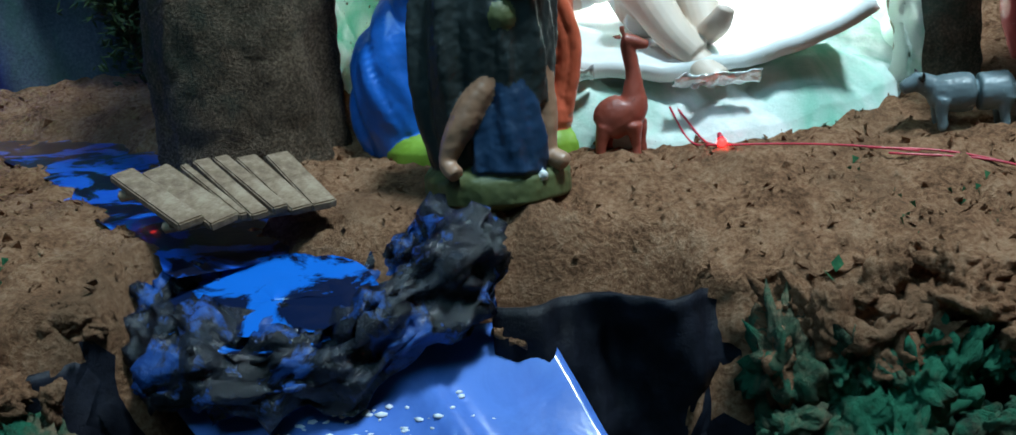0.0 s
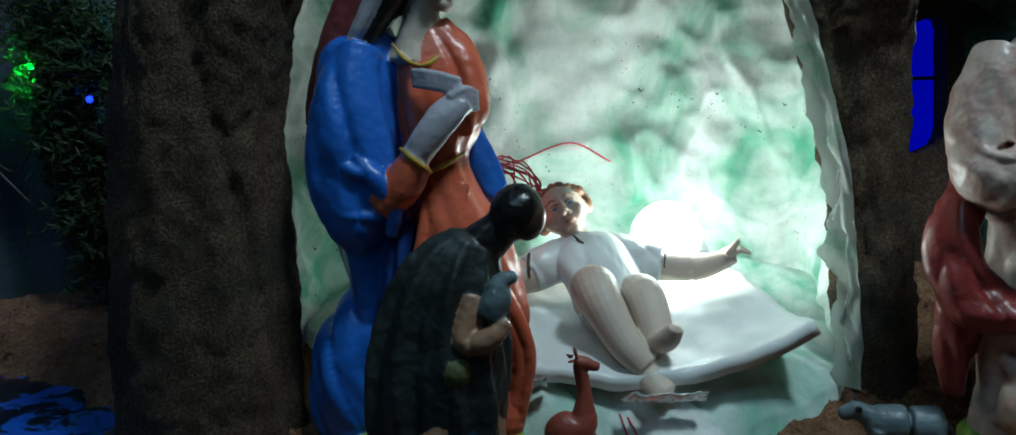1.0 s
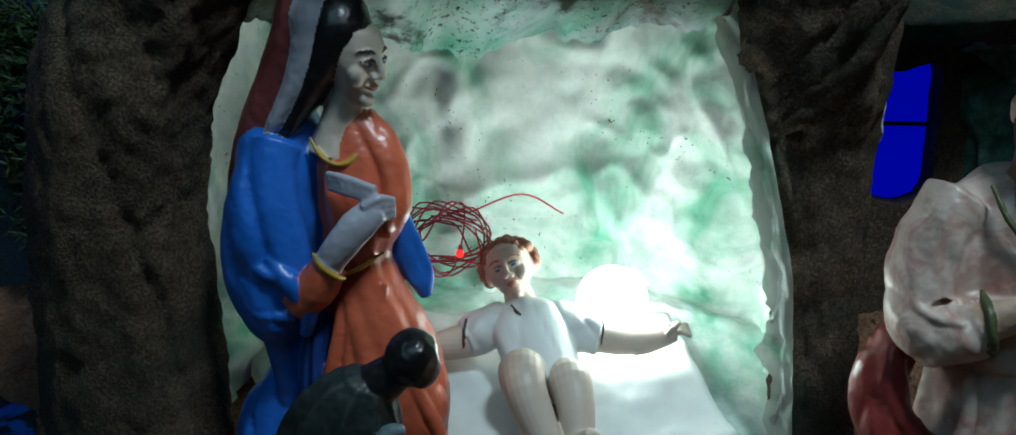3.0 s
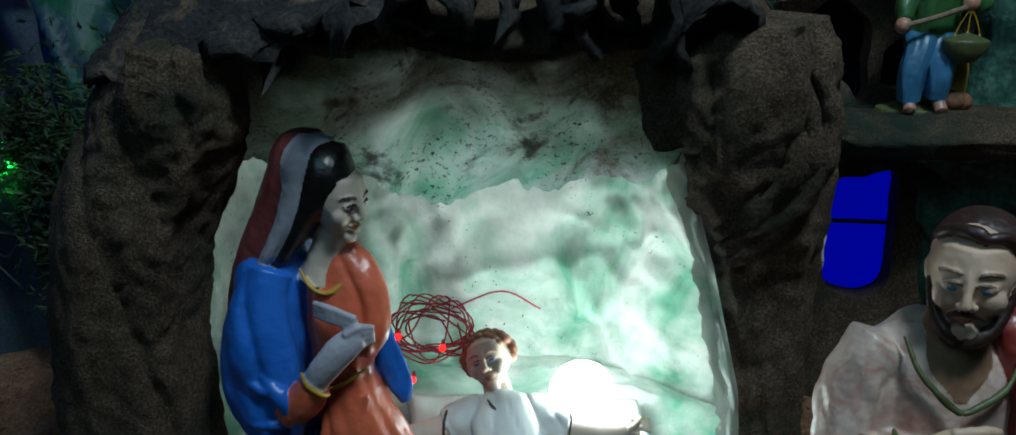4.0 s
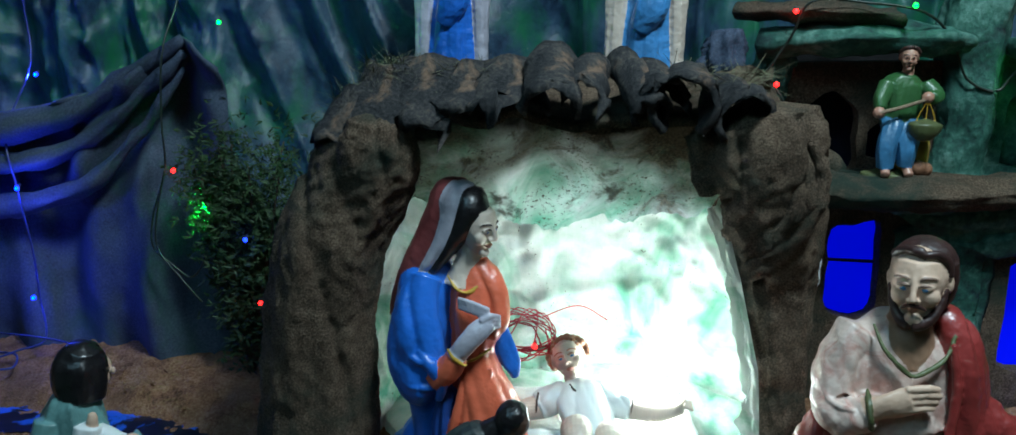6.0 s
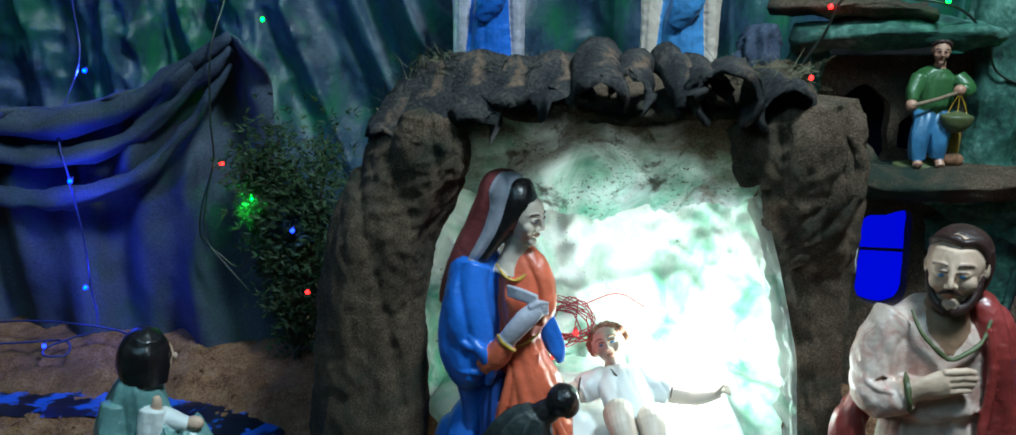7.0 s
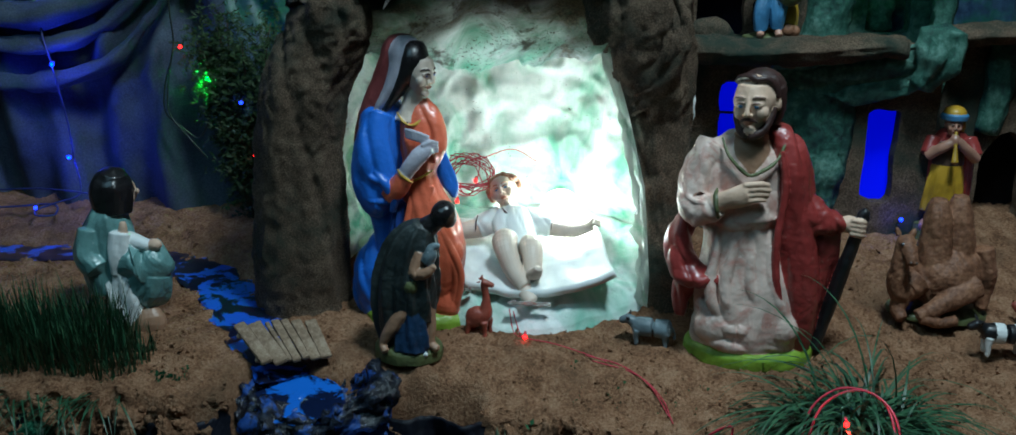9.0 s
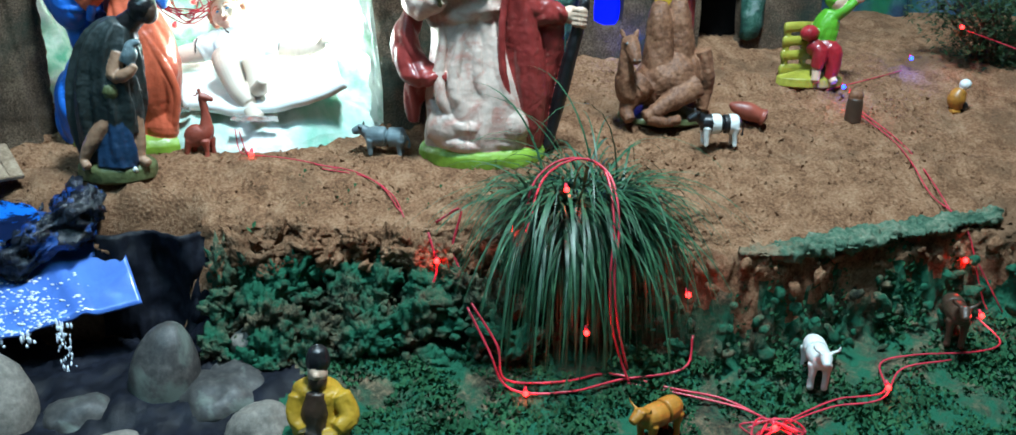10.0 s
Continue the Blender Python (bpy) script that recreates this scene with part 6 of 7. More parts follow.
def build_pool():
    basin = holder("rock_basin", "wet black rock basin splashed with blue paint", "rock basin")
    bm = bmesh.new()

    def at(u, v):
        a = 2 * math.pi * u
        rx, ry = 0.115, 0.05
        r = interp(v, [0, 0.25, 0.5, 0.7, 0.85, 1.0], [1.0, 1.06, 1.0, 0.8, 0.62, 0.0])
        z = interp(v, [0, 0.25, 0.5, 0.7, 0.85, 1.0], [-0.074, -0.06, -0.036, -0.034, -0.048, -0.052])
        x, y = -0.128 + rx * r * math.cos(a), 0.508 + ry * r * math.sin(a)
        p = Vector((x, y, z))
        n = noise.fractal(p * 42, 0.9, 2.1, 5)
        side = step(-0.11, -0.05, x) * (1 - step(0.7, 1.0, v))
        front = step(0.5, 0.47, y) * (1 - step(0.6, 0.9, v))
        return p + Vector((0.006 * n * math.cos(a), 0.006 * n * math.sin(a) - 0.004, 0.008 * n * (1 - step(0.8, 1, v)) + 0.032 * side - 0.022 * front))

    sheet(bm, np.linspace(0, 1, 90), np.linspace(0, 1, 40), at)
    roughen(bm, 0.014, 34, 2)
    roughen(bm, 0.006, 90, 5)
    part("basin", bm, WETROCK, basin)
    bm = bmesh.new()
    sheet(bm, np.linspace(0, 1, 40), np.linspace(0.02, 1, 8), lambda u, v: (-0.152 + (0.068 + 0.02 * noise.noise((u * 6, 0, 1))) * v * math.cos(u * 2 * math.pi), 0.502 + 0.040 * v * math.sin(u * 2 * math.pi), -0.042 + 0.018 * v * math.sin(u * 2 * math.pi) + 0.002 * noise.noise((u * 9, v * 5, 0))))
    part("pool_water", bm, POOL, basin, "bright blue painted water")


build_pool()


def build_chute():
    chute = holder("blue_chute", "bright blue board with water running over it", "chute")
    bm = bmesh.new()
    tl, tr, br, bl = (Vector(p) for p in ((-0.245, 0.515, -0.088), (0.008, 0.497, -0.064), (0.044, 0.434, -0.122), (-0.122, 0.388, -0.146)))

    def at(u, v):
        p = (tl * (1 - u) + tr * u) * (1 - v) + (bl * (1 - u) + br * u) * v
        crease = 0.006 * math.exp(-((u - 0.62) / 0.05) ** 2) - 0.004 * math.exp(-((u - 0.22) / 0.08) ** 2)
        return p + Vector((0, 0, crease + 0.002 * noise.noise(p * 30)))

    sheet(bm, np.linspace(0, 1, 40), np.linspace(0, 1, 16), at)
    thicken(bm, 0.004)
    part("board", bm, SLIDE, chute)
    rng = random.Random(7)
    bm = bmesh.new()
    for _ in range(380):
        u, v = min(0.85, max(0.02, rng.gauss(0.32, 0.16))), rng.uniform(0.25, 1.0) ** 0.6
        p = at(u, v) + Vector((0, 0, 0.0035))
        s = rng.uniform(0.0008, 0.0022)
        ball(bm, p, (s * rng.uniform(1, 3), s * rng.uniform(1, 2.5), s * 0.6), 0, (0, 0, rng.uniform(0, 180)), 1)
    for u0 in (0.02, 0.06, 0.45, 0.47, 0.25):
        p = at(u0, 1.0)
        for k in range(46 if u0 != 0.25 else 14):
            t = k / 46
            s = rng.uniform(0.0007, 0.0022)
            q = p + Vector((rng.gauss(0.012 * t, 0.0035), -0.022 * t + rng.gauss(0, 0.003), -0.10 * t * t - 0.012 * t + rng.gauss(0, 0.002)))
            ball(bm, q, (s, s, s * rng.uniform(1, 4)), 0, (0, 0, 0), 1)
    part("water_drops", bm, DROP, chute, "sparkling drops of running water", kind="stuff")
    bm = bmesh.new()
    ball(bm, (-0.006, 0.487, -0.067), (0.016, 0.011, 0.008), 0, cuts=3)
    roughen(bm, 0.006, 120)
    thing("sand_clump", "clump of sawdust lying on the blue board", "sand", bm, SAND)


build_chute()


def build_sheets():
    for x0, x1, y0, z0, z1, seed in ((-0.02, 0.15, 0.478, -0.30, -0.050, 2.0), (-0.50, -0.19, 0.45, -0.30, -0.058, 5.0)):
        bm = bmesh.new()
        sheet(bm, np.linspace(x0, x1, 50), np.linspace(z0, z1, 40), lambda x, z: (x, lip(x) - 0.002 + 0.3 * (z - z1) * 0.35 + 0.010 * math.sin(x * 70 + z * 20) + 0.012 * noise.fractal((x * 20, z * 14, seed), 0.8, 2, 3), z))
        thicken(bm, 0.003)
        thing("black_sheet", "creased black plastic sheet under the sand shelf", "plastic sheet", bm, SHEET)


build_sheets()


def stone(label, x, y, z, size, mat, turn, seed, lumpy=0.12):
    bm = bmesh.new()
    ball(bm, (0, 0, 0), size, 0, (0, 0, 0), 4)
    roughen(bm, lumpy * min(size), 0.45 / min(size), seed)
    ob = thing("stone", label, "stone", bm, mat, (x, y, z), 0, group="stones by the water")
    ob.matrix_basis = pose(x, y, z, *turn)
    return ob


stone("large smooth upright grey-brown river stone", 0.078, 0.372, -0.196, (0.040, 0.034, 0.072), STONE, (-12, 6, 0), 1.0)
stone("large smooth pinkish river stone with green tinge", -0.105, 0.325, -0.20, (0.056, 0.045, 0.070), PALESTONE, (-15, -8, 0), 2.0)
stone("pale rough stone beside the water", 0.178, 0.42, -0.172, (0.034, 0.028, 0.026), PALESTONE, (0, 0, 20), 3.0, 0.3)
stone("pale rough stone beside the seated man", 0.196, 0.30, -0.218, (0.042, 0.034, 0.034), PALESTONE, (0, 0, 50), 4.0, 0.3)
stone("flat grey cracked stone slab by the water", 0.150, 0.365, -0.205, (0.056, 0.05, 0.022), STONE, (14, 0, 10), 5.0, 0.35)
stone("brown stone low in the water", 0.045, 0.295, -0.235, (0.034, 0.03, 0.022), PALESTONE, (0, 0, 0), 6.0, 0.2)
stone("wet grey stone under the falling water", -0.005, 0.34, -0.225, (0.05, 0.04, 0.03), STONE, (0, 0, 30), 7.0, 0.3)


def build_rubble():
    """Mossy broken lumps along the face of the shelf."""
    rng = random.Random(12)
    seed_bm = bmesh.new()
    bmesh.ops.create_icosphere(seed_bm, subdivisions=2, radius=1)
    coarse = [v.co.copy() for v in seed_bm.verts], [[v.index for v in f.verts] for f in seed_bm.faces]
    seed_bm.free()
    seed_bm = bmesh.new()
    bmesh.ops.create_icosphere(seed_bm, subdivisions=4, radius=1)
    fine = [v.co.copy() for v in seed_bm.verts], [[v.index for v in f.verts] for f in seed_bm.faces]
    seed_bm.free()
    verts, faces, slots = [], [], []
    for _ in range(800):
        x = rng.uniform(0.13, 0.5) if rng.random() < 0.6 else rng.uniform(0.5, 1.25) if rng.random() < 0.6 else rng.uniform(-0.6, -0.25)
        t = rng.random() ** 1.2
        e = lip(x)
        y = e + 0.006 - (0.07 if x < 0.5 else 0.045) * t - 0.02 * rng.random()
        z = shelf(x, e) * (1 - t) + lower(x, y) * t - 0.006
        big = rng.random() > 0.68 and x < 0.6
        s = rng.uniform(0.008, 0.019) if big else rng.uniform(0.002, 0.008)
        c = Vector((x, y, z))
        m = Matrix.LocRotScale(c, Euler((rng.random() * 3, rng.random() * 3, 0)), (s * rng.uniform(0.9, 1.8), s, s * rng.uniform(0.5, 0.9)))
        ball_v, ball_f = fine if big and x < 0.6 else coarse
        n = len(verts)
        for v in ball_v:
            p = m @ v
            verts.append(p + (p - c) * (0.7 * noise.noise(p * 90) + 0.5 * noise.noise(p * 220) + 0.35 * noise.noise(p * 480)))
        faces += [[n + k for k in f] for f in ball_f]
        slots += [1 if t < 0.28 else 0] * len(ball_f)
    mesh = bpy.data.meshes.new("rubble")
    mesh.from_pydata(verts, [], faces)
    mesh.polygons.foreach_set("material_index", slots)
    bm = bmesh.new()
    bm.from_mesh(mesh)
    thing("rubble", "dark green mossy broken lumps along the edge", "rubble", bm, [ROCKMOSS, SAND], kind="stuff")


build_rubble()


def build_green_ledge():
    bm = bmesh.new()
    tube(bm, [(0.775, 0.398, -0.052, 0.010, 0.005), (0.82, 0.400, -0.049, 0.022, 0.008), (0.87, 0.408, -0.047, 0.018, 0.007), (0.92, 0.418, -0.044, 0.026, 0.009), (0.97, 0.430, -0.042, 0.018, 0.007), (1.03, 0.444, -0.039, 0.024, 0.008), (1.08, 0.457, -0.037, 0.017, 0.007), (1.16, 0.476, -0.034, 0.010, 0.005)], 0, 48, 26, (4, 0.06, 0.6), side=(0, 1, 0))
    roughen(bm, 0.010, 30)
    roughen(bm, 0.004, 120)
    thing("plaster_ledge", "broken pale green plaster ledge along the sand edge", "ledge", bm, PLASTER)


build_green_ledge()

# ---------------------------------------------------------------- plants
def blade(bm, base, tip_dir, length, width, droop, n=6, mat=0):
    """A narrow leaf that arches over."""
    d = Vector(tip_dir).normalized()
    side = d.cross(Vector((0, 0, 1)))
    side = side.normalized() if side.length > 0.05 else Vector((1, 0, 0))
    p, prev = Vector(base), None
    for i in range(n + 1):
        t = i / n
        w = width * (1 - t ** 2) * 0.5 + 0.0001
        pair = (bm.verts.new(p - side * w), bm.verts.new(p + side * w))
        if prev:
            bm.faces.new((prev[0], prev[1], pair[1], pair[0])).material_index = mat
        prev = pair
        d = (d + Vector((0, 0, -droop / n))).normalized()
        p = p + d * length / n


def build_tuft():
    rng = random.Random(21)
    tuft = holder("grass_tuft", "large arching tuft of dark green grass", "grass tuft")
    bm = bmesh.new()
    for i in range(1200):
        a = rng.uniform(0, 2 * math.pi)
        r = rng.random() ** 0.5
        base = (0.583 + 0.072 * r * math.cos(a), 0.465 + 0.045 * r * math.sin(a), 0.0 - 0.06 * r * rng.random() + 0.02 * rng.random())
        up = rng.uniform(0.15, 1.4)
        swirl = a + rng.gauss(0.25, 0.6)
        blade(bm, base, (math.cos(swirl) * 0.9 + rng.gauss(0, 0.35), math.sin(swirl) * 0.9 - 0.1 + rng.gauss(0, 0.45), up), rng.uniform(0.06, 0.24), rng.uniform(0.0022, 0.0050), rng.uniform(1.6, 6.5), 9)
    for i in range(26):
        a = rng.uniform(0, 2 * math.pi)
        blade(bm, (0.585 + 0.04 * math.cos(a), 0.46 + 0.03 * math.sin(a), 0.0), (math.cos(a), math.sin(a) * 0.7, 0.9), rng.uniform(0.16, 0.26), 0.0022, rng.uniform(1.2, 2.2), 9)
    part("foliage", bm, LEAF, tuft, "long thin dark green foliage", kind="stuff")
    bm = bmesh.new()
    ball(bm, (0.585, 0.455, -0.11), (0.075, 0.06, 0.085), 0, cuts=3)
    roughen(bm, 0.015, 30)
    part("root_ball", bm, DIRT, tuft, "dark earth root ball")


def build_left_grass():
    rng = random.Random(22)
    clump = holder("grass_clump", "dense clump of upright dark green grass", "grass clump")
    bm = bmesh.new()
    for i in range(1500):
        x, y = rng.uniform(-0.68, -0.375), rng.uniform(0.47, 0.575)
        if x > -0.42 and y > 0.55:
            continue
        edge = step(-0.37, -0.46, x)
        lean = rng.uniform(-0.25, 0.35)
        blade(bm, (x, y, ground_z(x, y) - 0.005), (lean, rng.uniform(-0.4, 0.1), 1), rng.uniform(0.06, 0.12) * (0.55 + 0.45 * edge), rng.uniform(0.0018, 0.003), rng.uniform(0.1, 0.7), 5)
    for i in range(90):
        x = rng.uniform(-0.66, -0.38)
        blade(bm, (x, rng.uniform(0.43, 0.48), -0.03), (rng.uniform(-0.8, 0.8), -0.6, 0.5), rng.uniform(0.08, 0.14), 0.0022, rng.uniform(1.2, 2.4), 6)
    part("foliage", bm, LEAF, clump, "upright dark green blades", kind="stuff")


def build_moss():
    rng = random.Random(23)
    bm = bmesh.new()
    for _ in range(70000):
        x = rng.uniform(0.17, 1.35)
        y = rng.uniform(0.08, 0.47)
        n = noise.fractal((x * 13, y * 13, 4), 0.8, 2, 4)
        e = lip(x)
        if y > e - 0.012 + 0.03 * n or n < (-0.3 if y < e - 0.06 else 0.02) or (x < 0.24 and y < 0.40):
            continue
        z = ground_at(x, y) + (0.010 if y > e - 0.06 else 0)
        a = rng.uniform(0, 6.28)
        s = rng.uniform(0.003, 0.009) * (1 + 0.7 * n)
        d = Vector((math.cos(a) * 0.7, math.sin(a) * 0.7, rng.uniform(0.5, 1.3))).normalized() * s
        w = Vector((-math.sin(a), math.cos(a), 0)) * s * 0.35
        p = Vector((x, y, z - 0.001))
        q = p + d * 0.5
        v = [bm.verts.new(c) for c in (p, q + w, p + d, q - w)]
        bm.faces.new(v)
    for _ in range(500):
        x, y = rng.choice([(rng.uniform(0.2, 0.45), rng.uniform(0.5, 0.56)), (rng.uniform(-0.42, -0.28), rng.uniform(0.46, 0.52)), (rng.gauss(0.235, 0.012), rng.gauss(0.575, 0.006)), (rng.gauss(-0.335, 0.01), rng.gauss(0.49, 0.008))])
        if noise.noise((x * 40, y * 40, 1)) < 0.15:
            continue
        s = rng.uniform(0.002, 0.005)
        a = rng.uniform(0, 6.28)
        p = Vector((x, y, ground_at(x, y)))
        bm.faces.new([bm.verts.new(p + Vector(c) * s) for c in ((0, 0, 0), (math.cos(a), math.sin(a), 0.8), (0.3 * math.cos(a + 1.5), 0.3 * math.sin(a + 1.5), 1.2))])
    thing("moss_carpet", "deep green moss covering the lower slope", "moss", bm, MOSS, smooth=False, kind="stuff")


def build_fern(name, label, centre, size, count, seed, mat):
    rng = random.Random(seed)
    shrub = holder(name, label, "shrub")
    bm = bmesh.new()
    cx, cy, cz = centre
    stems = []
    for k in range(14):
        a = rng.uniform(0, 6.28)
        tip = Vector((cx + size[0] * rng.uniform(-0.9, 0.9), cy + size[1] * rng.uniform(-1, 0.6), cz + size[2] * rng.uniform(0.2, 1.0)))
        rows = [(cx, cy, cz - size[2], 0.004), ((cx + tip.x) / 2 + 0.01 * math.cos(a), (cy + tip.y) / 2, (cz + tip.z) / 2 - 0.05, 0.003), (*tip, 0.0012)]
        tube(bm, rows, 0, 6, 4)
        stems.append(spline([r[:3] for r in rows], 8))
    part("stem", bm, BARK, shrub, kind="stuff")
    bm = bmesh.new()
    for _ in range(count):
        st = stems[rng.randrange(len(stems))]
        p = Vector(st[rng.randrange(3, len(st))]) + Vector((rng.gauss(0, size[0] * 0.22), rng.gauss(0, size[1] * 0.22), rng.gauss(0, size[2] * 0.16)))
        a = rng.uniform(0, 6.28)
        d = Vector((math.cos(a), math.sin(a), rng.uniform(-0.7, 0.7)))
        for j in range(5):
            e = (d + Vector((rng.gauss(0, 0.5), rng.gauss(0, 0.5), rng.gauss(0, 0.5)))).normalized() * rng.uniform(0.008, 0.018)
            w = e.orthogonal().normalized() * 0.0011
            bm.faces.new([bm.verts.new(c) for c in (p, p + e * 0.5 + w, p + e, p + e * 0.5 - w)])
    part("leaves", bm, mat, shrub, "fine feathery dark green leaves", smooth=False, kind="stuff")


build_tuft(), build_left_grass(), build_moss()
build_fern("fern_shrub", "feathery dark green shrub beside the grotto", (-0.405, 0.985, 0.24), (0.085, 0.06, 0.185), 4600, 31, FERN)
build_fern("fern_shrub", "dark green bush at the end of the sand", (1.46, 0.98, 0.17), (0.16, 0.08, 0.14), 1800, 32, FERN)

# ---------------------------------------------------------------- light strings
GLOWS = {"red": (REDLED, (1.0, 0.03, 0.02)), "blue": (BLUELED, (0.03, 0.06, 1.0)), "green": (GREENLED, (0.03, 1.0, 0.1))}


def light_string(label, wires, leds, wire_mat, thick=0.0011):
    """leds: place, colour, watts of the light that it throws."""
    ob = holder("light_string", label, "light string")
    for rows in wires:
        bm = bmesh.new()
        tube(bm, [(*p, thick) for p in rows], 0, 7, 6)
        part("wire", bm, wire_mat, ob)
    for p, colour, watts in leds:
        bm = bmesh.new()
        tube(bm, [(p[0], p[1] + 0.008, p[2] + 0.005, 0.0018), (p[0], p[1] + 0.003, p[2] + 0.002, 0.0026)], 1, 10, 1)
        ball(bm, p, (0.0036, 0.0036, 0.0036), 0, cuts=2)
        part("led", bm, [GLOWS[colour][0], wire_mat], ob, colour + " glowing bulb")
        if watts:
            lamp(colour + "_led_light", "POINT", (p[0], p[1] - 0.008, p[2]), watts, GLOWS[colour][1], 0.004)


def sand(x, y, h=0.004):
    return (x, y, ground_z(x, y) + h)


def tangle(centre, size, count, seed):
    """Loops of loose wire."""
    rng = random.Random(seed)
    out = []
    for _ in range(count):
        a = rng.uniform(0, 6.28)
        out.append([(centre[0] + size[0] * math.cos(a + k * 1.25) * rng.uniform(0.3, 1), centre[1] + size[1] * rng.uniform(-1, 1), centre[2] + size[2] * math.sin(a + k * 1.25) * rng.uniform(0.3, 1)) for k in range(7)])
    return out


light_string("loose red wire tangle with red bulbs behind the infant", tangle((0.026, 0.878, 0.19), (0.052, 0.022, 0.045), 9, 1) + [[(0.05, 0.87, 0.22), (0.10, 0.885, 0.235), (0.14, 0.89, 0.215)]],
             [((0.015, 0.835, 0.155), "red", 0.004), ((0.045, 0.84, 0.19), "red", 0.004), ((0.0, 0.84, 0.20), "red", 0)], WIRE, 0.0009)
light_string("red wire with red bulb lying on the sand by the giraffe", [[(0.12, 0.69, 0.03), sand(0.13, 0.66), sand(0.148, 0.642), sand(0.19, 0.63), sand(0.23, 0.61), sand(0.27, 0.59)], [(0.125, 0.69, 0.03), sand(0.14, 0.655), sand(0.152, 0.64)],
             [sand(0.24, 0.60), sand(0.29, 0.585), sand(0.33, 0.55), sand(0.355, 0.50)], [sand(0.25, 0.59), sand(0.31, 0.57), sand(0.345, 0.53), sand(0.36, 0.49)]], [(sand(0.149, 0.640, 0.006), "red", 0.0025)], WIRE, 0.0008)
TUFT_WIRES = [[(0.50, 0.40, -0.02), (0.52, 0.44, 0.03), (0.56, 0.45, 0.055), (0.60, 0.42, 0.05), (0.605, 0.37, 0.0), (0.60, 0.35, -0.06), (0.605, 0.345, -0.12), (0.62, 0.345, -0.17), (0.63, 0.34, -0.195)],
              [(0.505, 0.395, -0.02), (0.53, 0.435, 0.035), (0.575, 0.44, 0.058), (0.606, 0.41, 0.045), (0.611, 0.37, 0.0), (0.605, 0.35, -0.06), (0.612, 0.343, -0.12), (0.628, 0.345, -0.18)],
              [(0.435, 0.38, -0.11), (0.46, 0.35, -0.155), (0.475, 0.34, -0.19), (0.502, 0.33, -0.20), (0.56, 0.33, -0.20), (0.62, 0.345, -0.195), (0.70, 0.35, -0.185), (0.715, 0.37, -0.15)],
              [(0.44, 0.38, -0.105), (0.47, 0.355, -0.15), (0.48, 0.345, -0.19), (0.55, 0.345, -0.195), (0.61, 0.36, -0.195), (0.68, 0.33, -0.20), (0.74, 0.31, -0.205), (0.78, 0.27, -0.21)],
              [(0.63, 0.345, -0.20), (0.70, 0.32, -0.205), (0.76, 0.29, -0.208), (0.79, 0.25, -0.21), (0.80, 0.22, -0.21)],
              [(0.40, 0.46, -0.03), (0.43, 0.45, -0.01), (0.42, 0.44, -0.06), (0.44, 0.42, -0.10)], [(0.39, 0.45, -0.04), (0.40, 0.43, -0.08), (0.385, 0.42, -0.12)]]
light_string("red wired light string wound over the grass tuft", TUFT_WIRES,
             [((0.553, 0.405, 0.03), "red", 0.03), ((0.49, 0.41, -0.02), "red", 0.012), ((0.575, 0.345, -0.13), "red", 0.02), ((0.502, 0.325, -0.198), "red", 0.016), ((0.70, 0.36, -0.09), "red", 0.012), ((0.40, 0.43, -0.07), "red", 0.008)], WIRE, 0.0016)
light_string("red wired light string lying over the moss", [[(0.77, 0.24, -0.205), (0.81, 0.26, -0.20), (0.87, 0.285, -0.195), (0.93, 0.29, -0.19), (0.95, 0.34, -0.18), (1.0, 0.35, -0.175), (1.08, 0.345, -0.17), (1.12, 0.36, -0.165), (1.11, 0.40, -0.15)],
             [(0.76, 0.23, -0.205), (0.80, 0.25, -0.20), (0.86, 0.27, -0.195), (0.92, 0.275, -0.19), (0.97, 0.325, -0.18), (1.04, 0.335, -0.175)]] + tangle((0.775, 0.235, -0.203), (0.04, 0.02, 0.012), 4, 3),
             [((0.772, 0.232, -0.196), "red", 0.03), ((0.935, 0.29, -0.184), "red", 0.010), ((1.105, 0.385, -0.14), "red", 0.012)], WIRE, 0.0012)
light_string("red wired light string across the sand by the bush", [[sand(1.10, 0.80), sand(1.12, 0.70), sand(1.10, 0.60), sand(1.09, 0.52), sand(1.105, 0.45), sand(1.14, 0.42), sand(1.2, 0.40)], [sand(1.11, 0.80), sand(1.13, 0.69), sand(1.11, 0.58), sand(1.10, 0.47), sand(1.16, 0.42)],
             [sand(1.08, 0.86), sand(1.18, 0.90), sand(1.25, 0.93)], [(1.5, 0.86, 0.10), (1.42, 0.9, 0.13), (1.36, 0.93, 0.15)]],
             [(sand(1.105, 0.44, 0.006), "red", 0.008), (sand(1.095, 0.80, 0.03), "red", 0.012), ((1.35, 0.93, 0.156), "red", 0.02), ((1.265, 0.93, 0.10), "blue", 0.03), (sand(1.10, 0.84, 0.02), "blue", 0.012)], WIRE, 0.001)
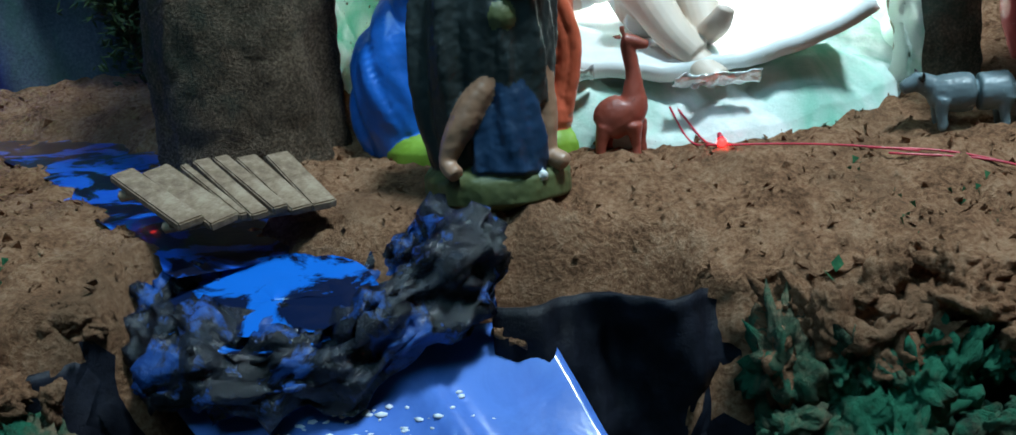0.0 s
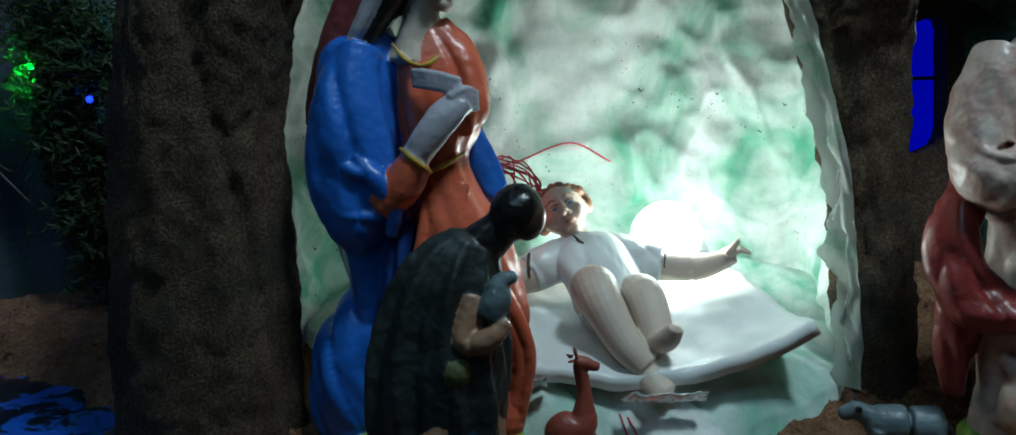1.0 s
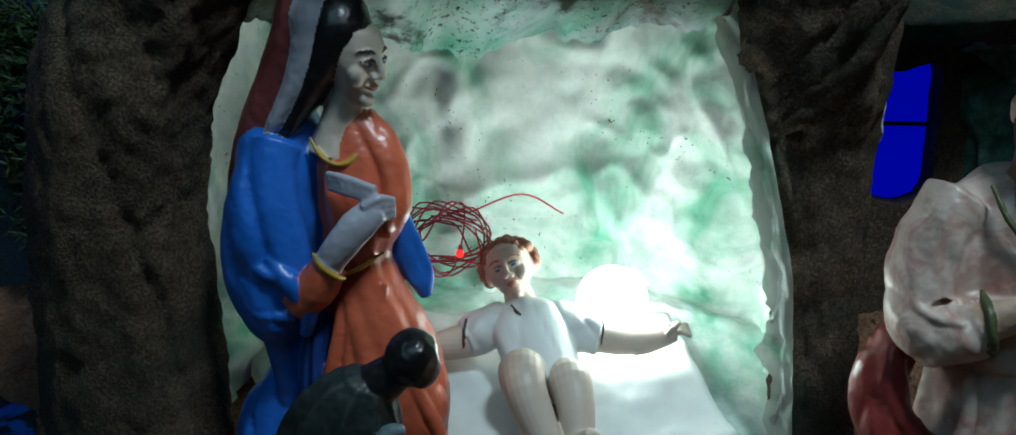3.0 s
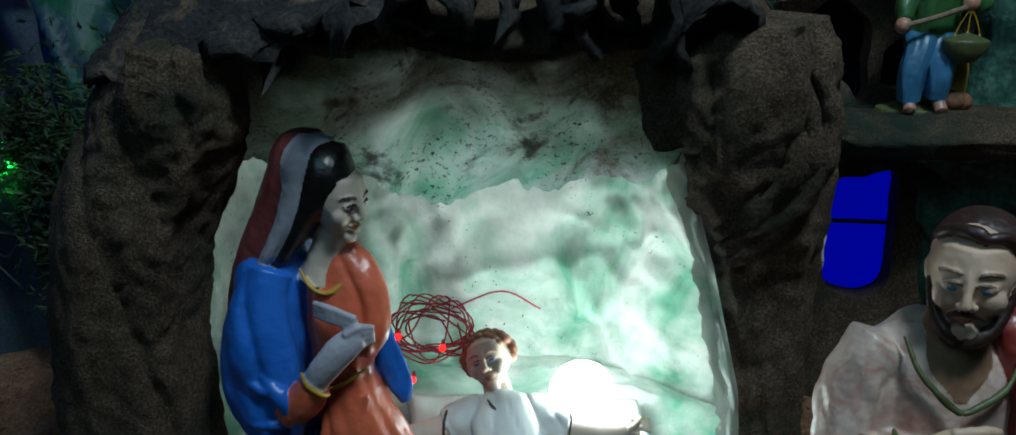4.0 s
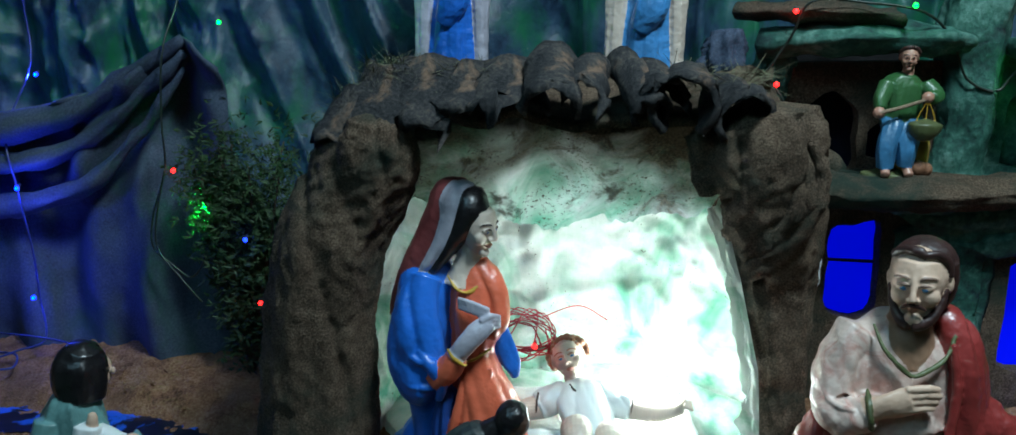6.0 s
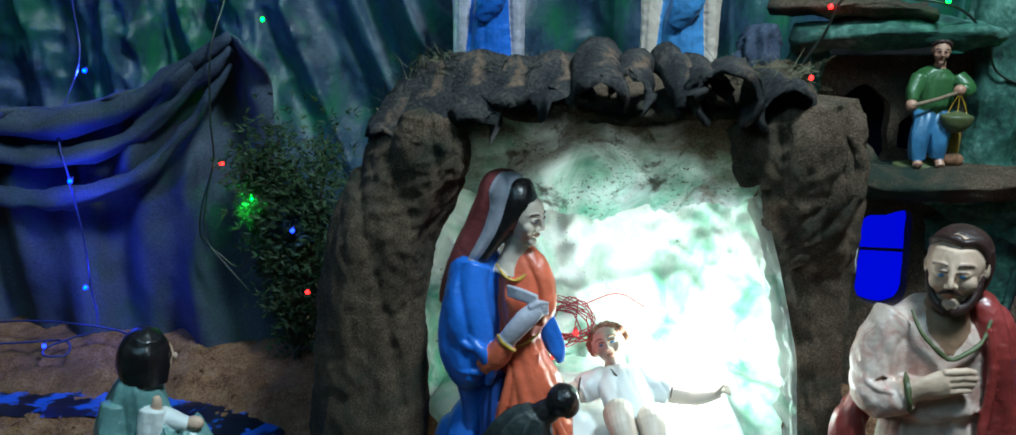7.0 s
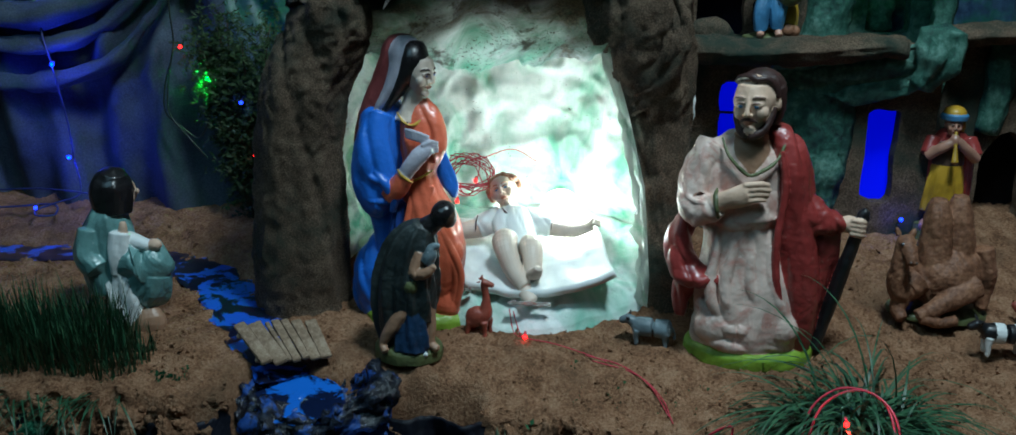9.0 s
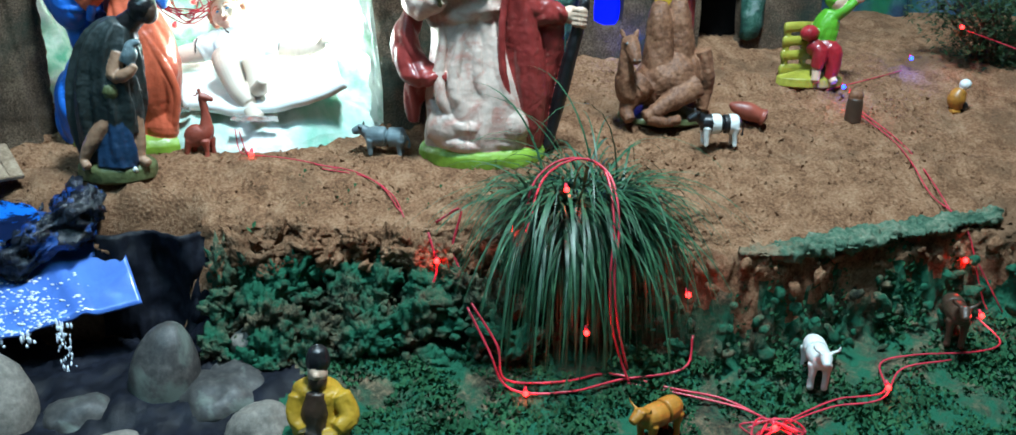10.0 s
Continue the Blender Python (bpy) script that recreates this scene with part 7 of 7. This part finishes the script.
light_string("dark cable with blue bulbs hanging down the curtain", [[(-0.80, 1.12, 0.75), (-0.815, 1.12, 0.62), (-0.80, 1.10, 0.52), (-0.785, 1.0, 0.42), (-0.76, 0.975, 0.34), (-0.745, 0.975, 0.24), (-0.745, 0.98, 0.17), (-0.735, 0.97, 0.10), (-0.77, 0.95, 0.085), (-0.80, 0.93, 0.075), (-0.79, 0.91, 0.07), (-0.76, 0.92, 0.07), (-0.78, 0.95, 0.08), (-0.86, 0.94, 0.075), (-0.95, 0.93, 0.07)], [(-1.05, 0.95, 0.085), (-0.88, 0.97, 0.10), (-0.78, 0.965, 0.105), (-0.70, 0.97, 0.095), (-0.66, 0.96, 0.085)]],
             # the led at x -0.95 is added, to brighten the drape's upper corner
             [((-0.79, 1.095, 0.50), "blue", 0.5), ((-0.95, 1.1, 0.62), "blue", 0.4), ((-0.746, 0.955, 0.344), "blue", 0.3), ((-0.738, 0.955, 0.172), "blue", 0.3), ((-0.385, 0.93, 0.29), "blue", 0.012), ((-0.80, 0.925, 0.08), "blue", 0.004)], BLUECABLE, 0.0018)
light_string("black cable with green and red bulbs on the curtain", [[(-0.50, 1.06, 0.72), (-0.51, 1.02, 0.62), (-0.52, 0.985, 0.55), (-0.525, 0.98, 0.45), (-0.522, 0.975, 0.38), (-0.545, 0.975, 0.31), (-0.55, 0.975, 0.26), (-0.52, 0.97, 0.235), (-0.49, 0.97, 0.215), (-0.465, 0.96, 0.24), (-0.455, 0.96, 0.27)], [(-0.522, 0.975, 0.38), (-0.535, 0.97, 0.32), (-0.54, 0.97, 0.26), (-0.50, 0.96, 0.215), (-0.47, 0.96, 0.18)]],
             [((-0.505, 0.966, 0.38), "red", 0.006), ((-0.462, 0.972, 0.325), "green", 0.30), ((-0.49, 1.12, 0.59), "green", 0.25), ((-0.36, 0.915, 0.20), "red", 0.006)], CABLE, 0.0016)
light_string("black cable draped over the model house with red and green bulbs", [[(0.33, 0.96, 0.545), (0.36, 0.95, 0.60), (0.38, 0.94, 0.645), (0.45, 0.94, 0.645), (0.52, 0.94, 0.635), (0.57, 0.97, 0.60), (0.60, 0.985, 0.55), (0.64, 0.985, 0.535), (0.66, 0.985, 0.56), (0.70, 0.97, 0.61)], [(0.33, 0.96, 0.55), (0.355, 0.95, 0.52), (0.365, 0.955, 0.50)]],
             [((0.347, 0.95, 0.537), "red", 0.006), ((0.362, 0.945, 0.632), "red", 0.004), ((0.505, 0.93, 0.643), "green", 0.012), ((0.74, 1.0, 0.64), "red", 0.01)], CABLE, 0.0018)
light_string("hidden green bulb under the niche canopy", [[(0.70, 1.0, 0.575), (0.69, 1.0, 0.565)]], [((0.69, 1.0, 0.562), "green", 0.02)], CABLE)
light_string("blue bulb hidden beside the piper", [[(0.755, 0.97, 0.105), (0.762, 0.962, 0.116)]], [((0.762, 0.962, 0.118), "blue", 0.03)], CABLE)


def build_scrap():
    bm = bmesh.new()
    slab(bm, (0, 0, 0), (0.007, 0.006, 0.003), turn=(20, 10, 30), bevel=0.0008)
    thing("blue_scrap", "tiny scrap of light blue foam on the sand", "scrap", bm, JEANS, (0.048, 0.519, ground_at(0.048, 0.519) + 0.001))


build_scrap()
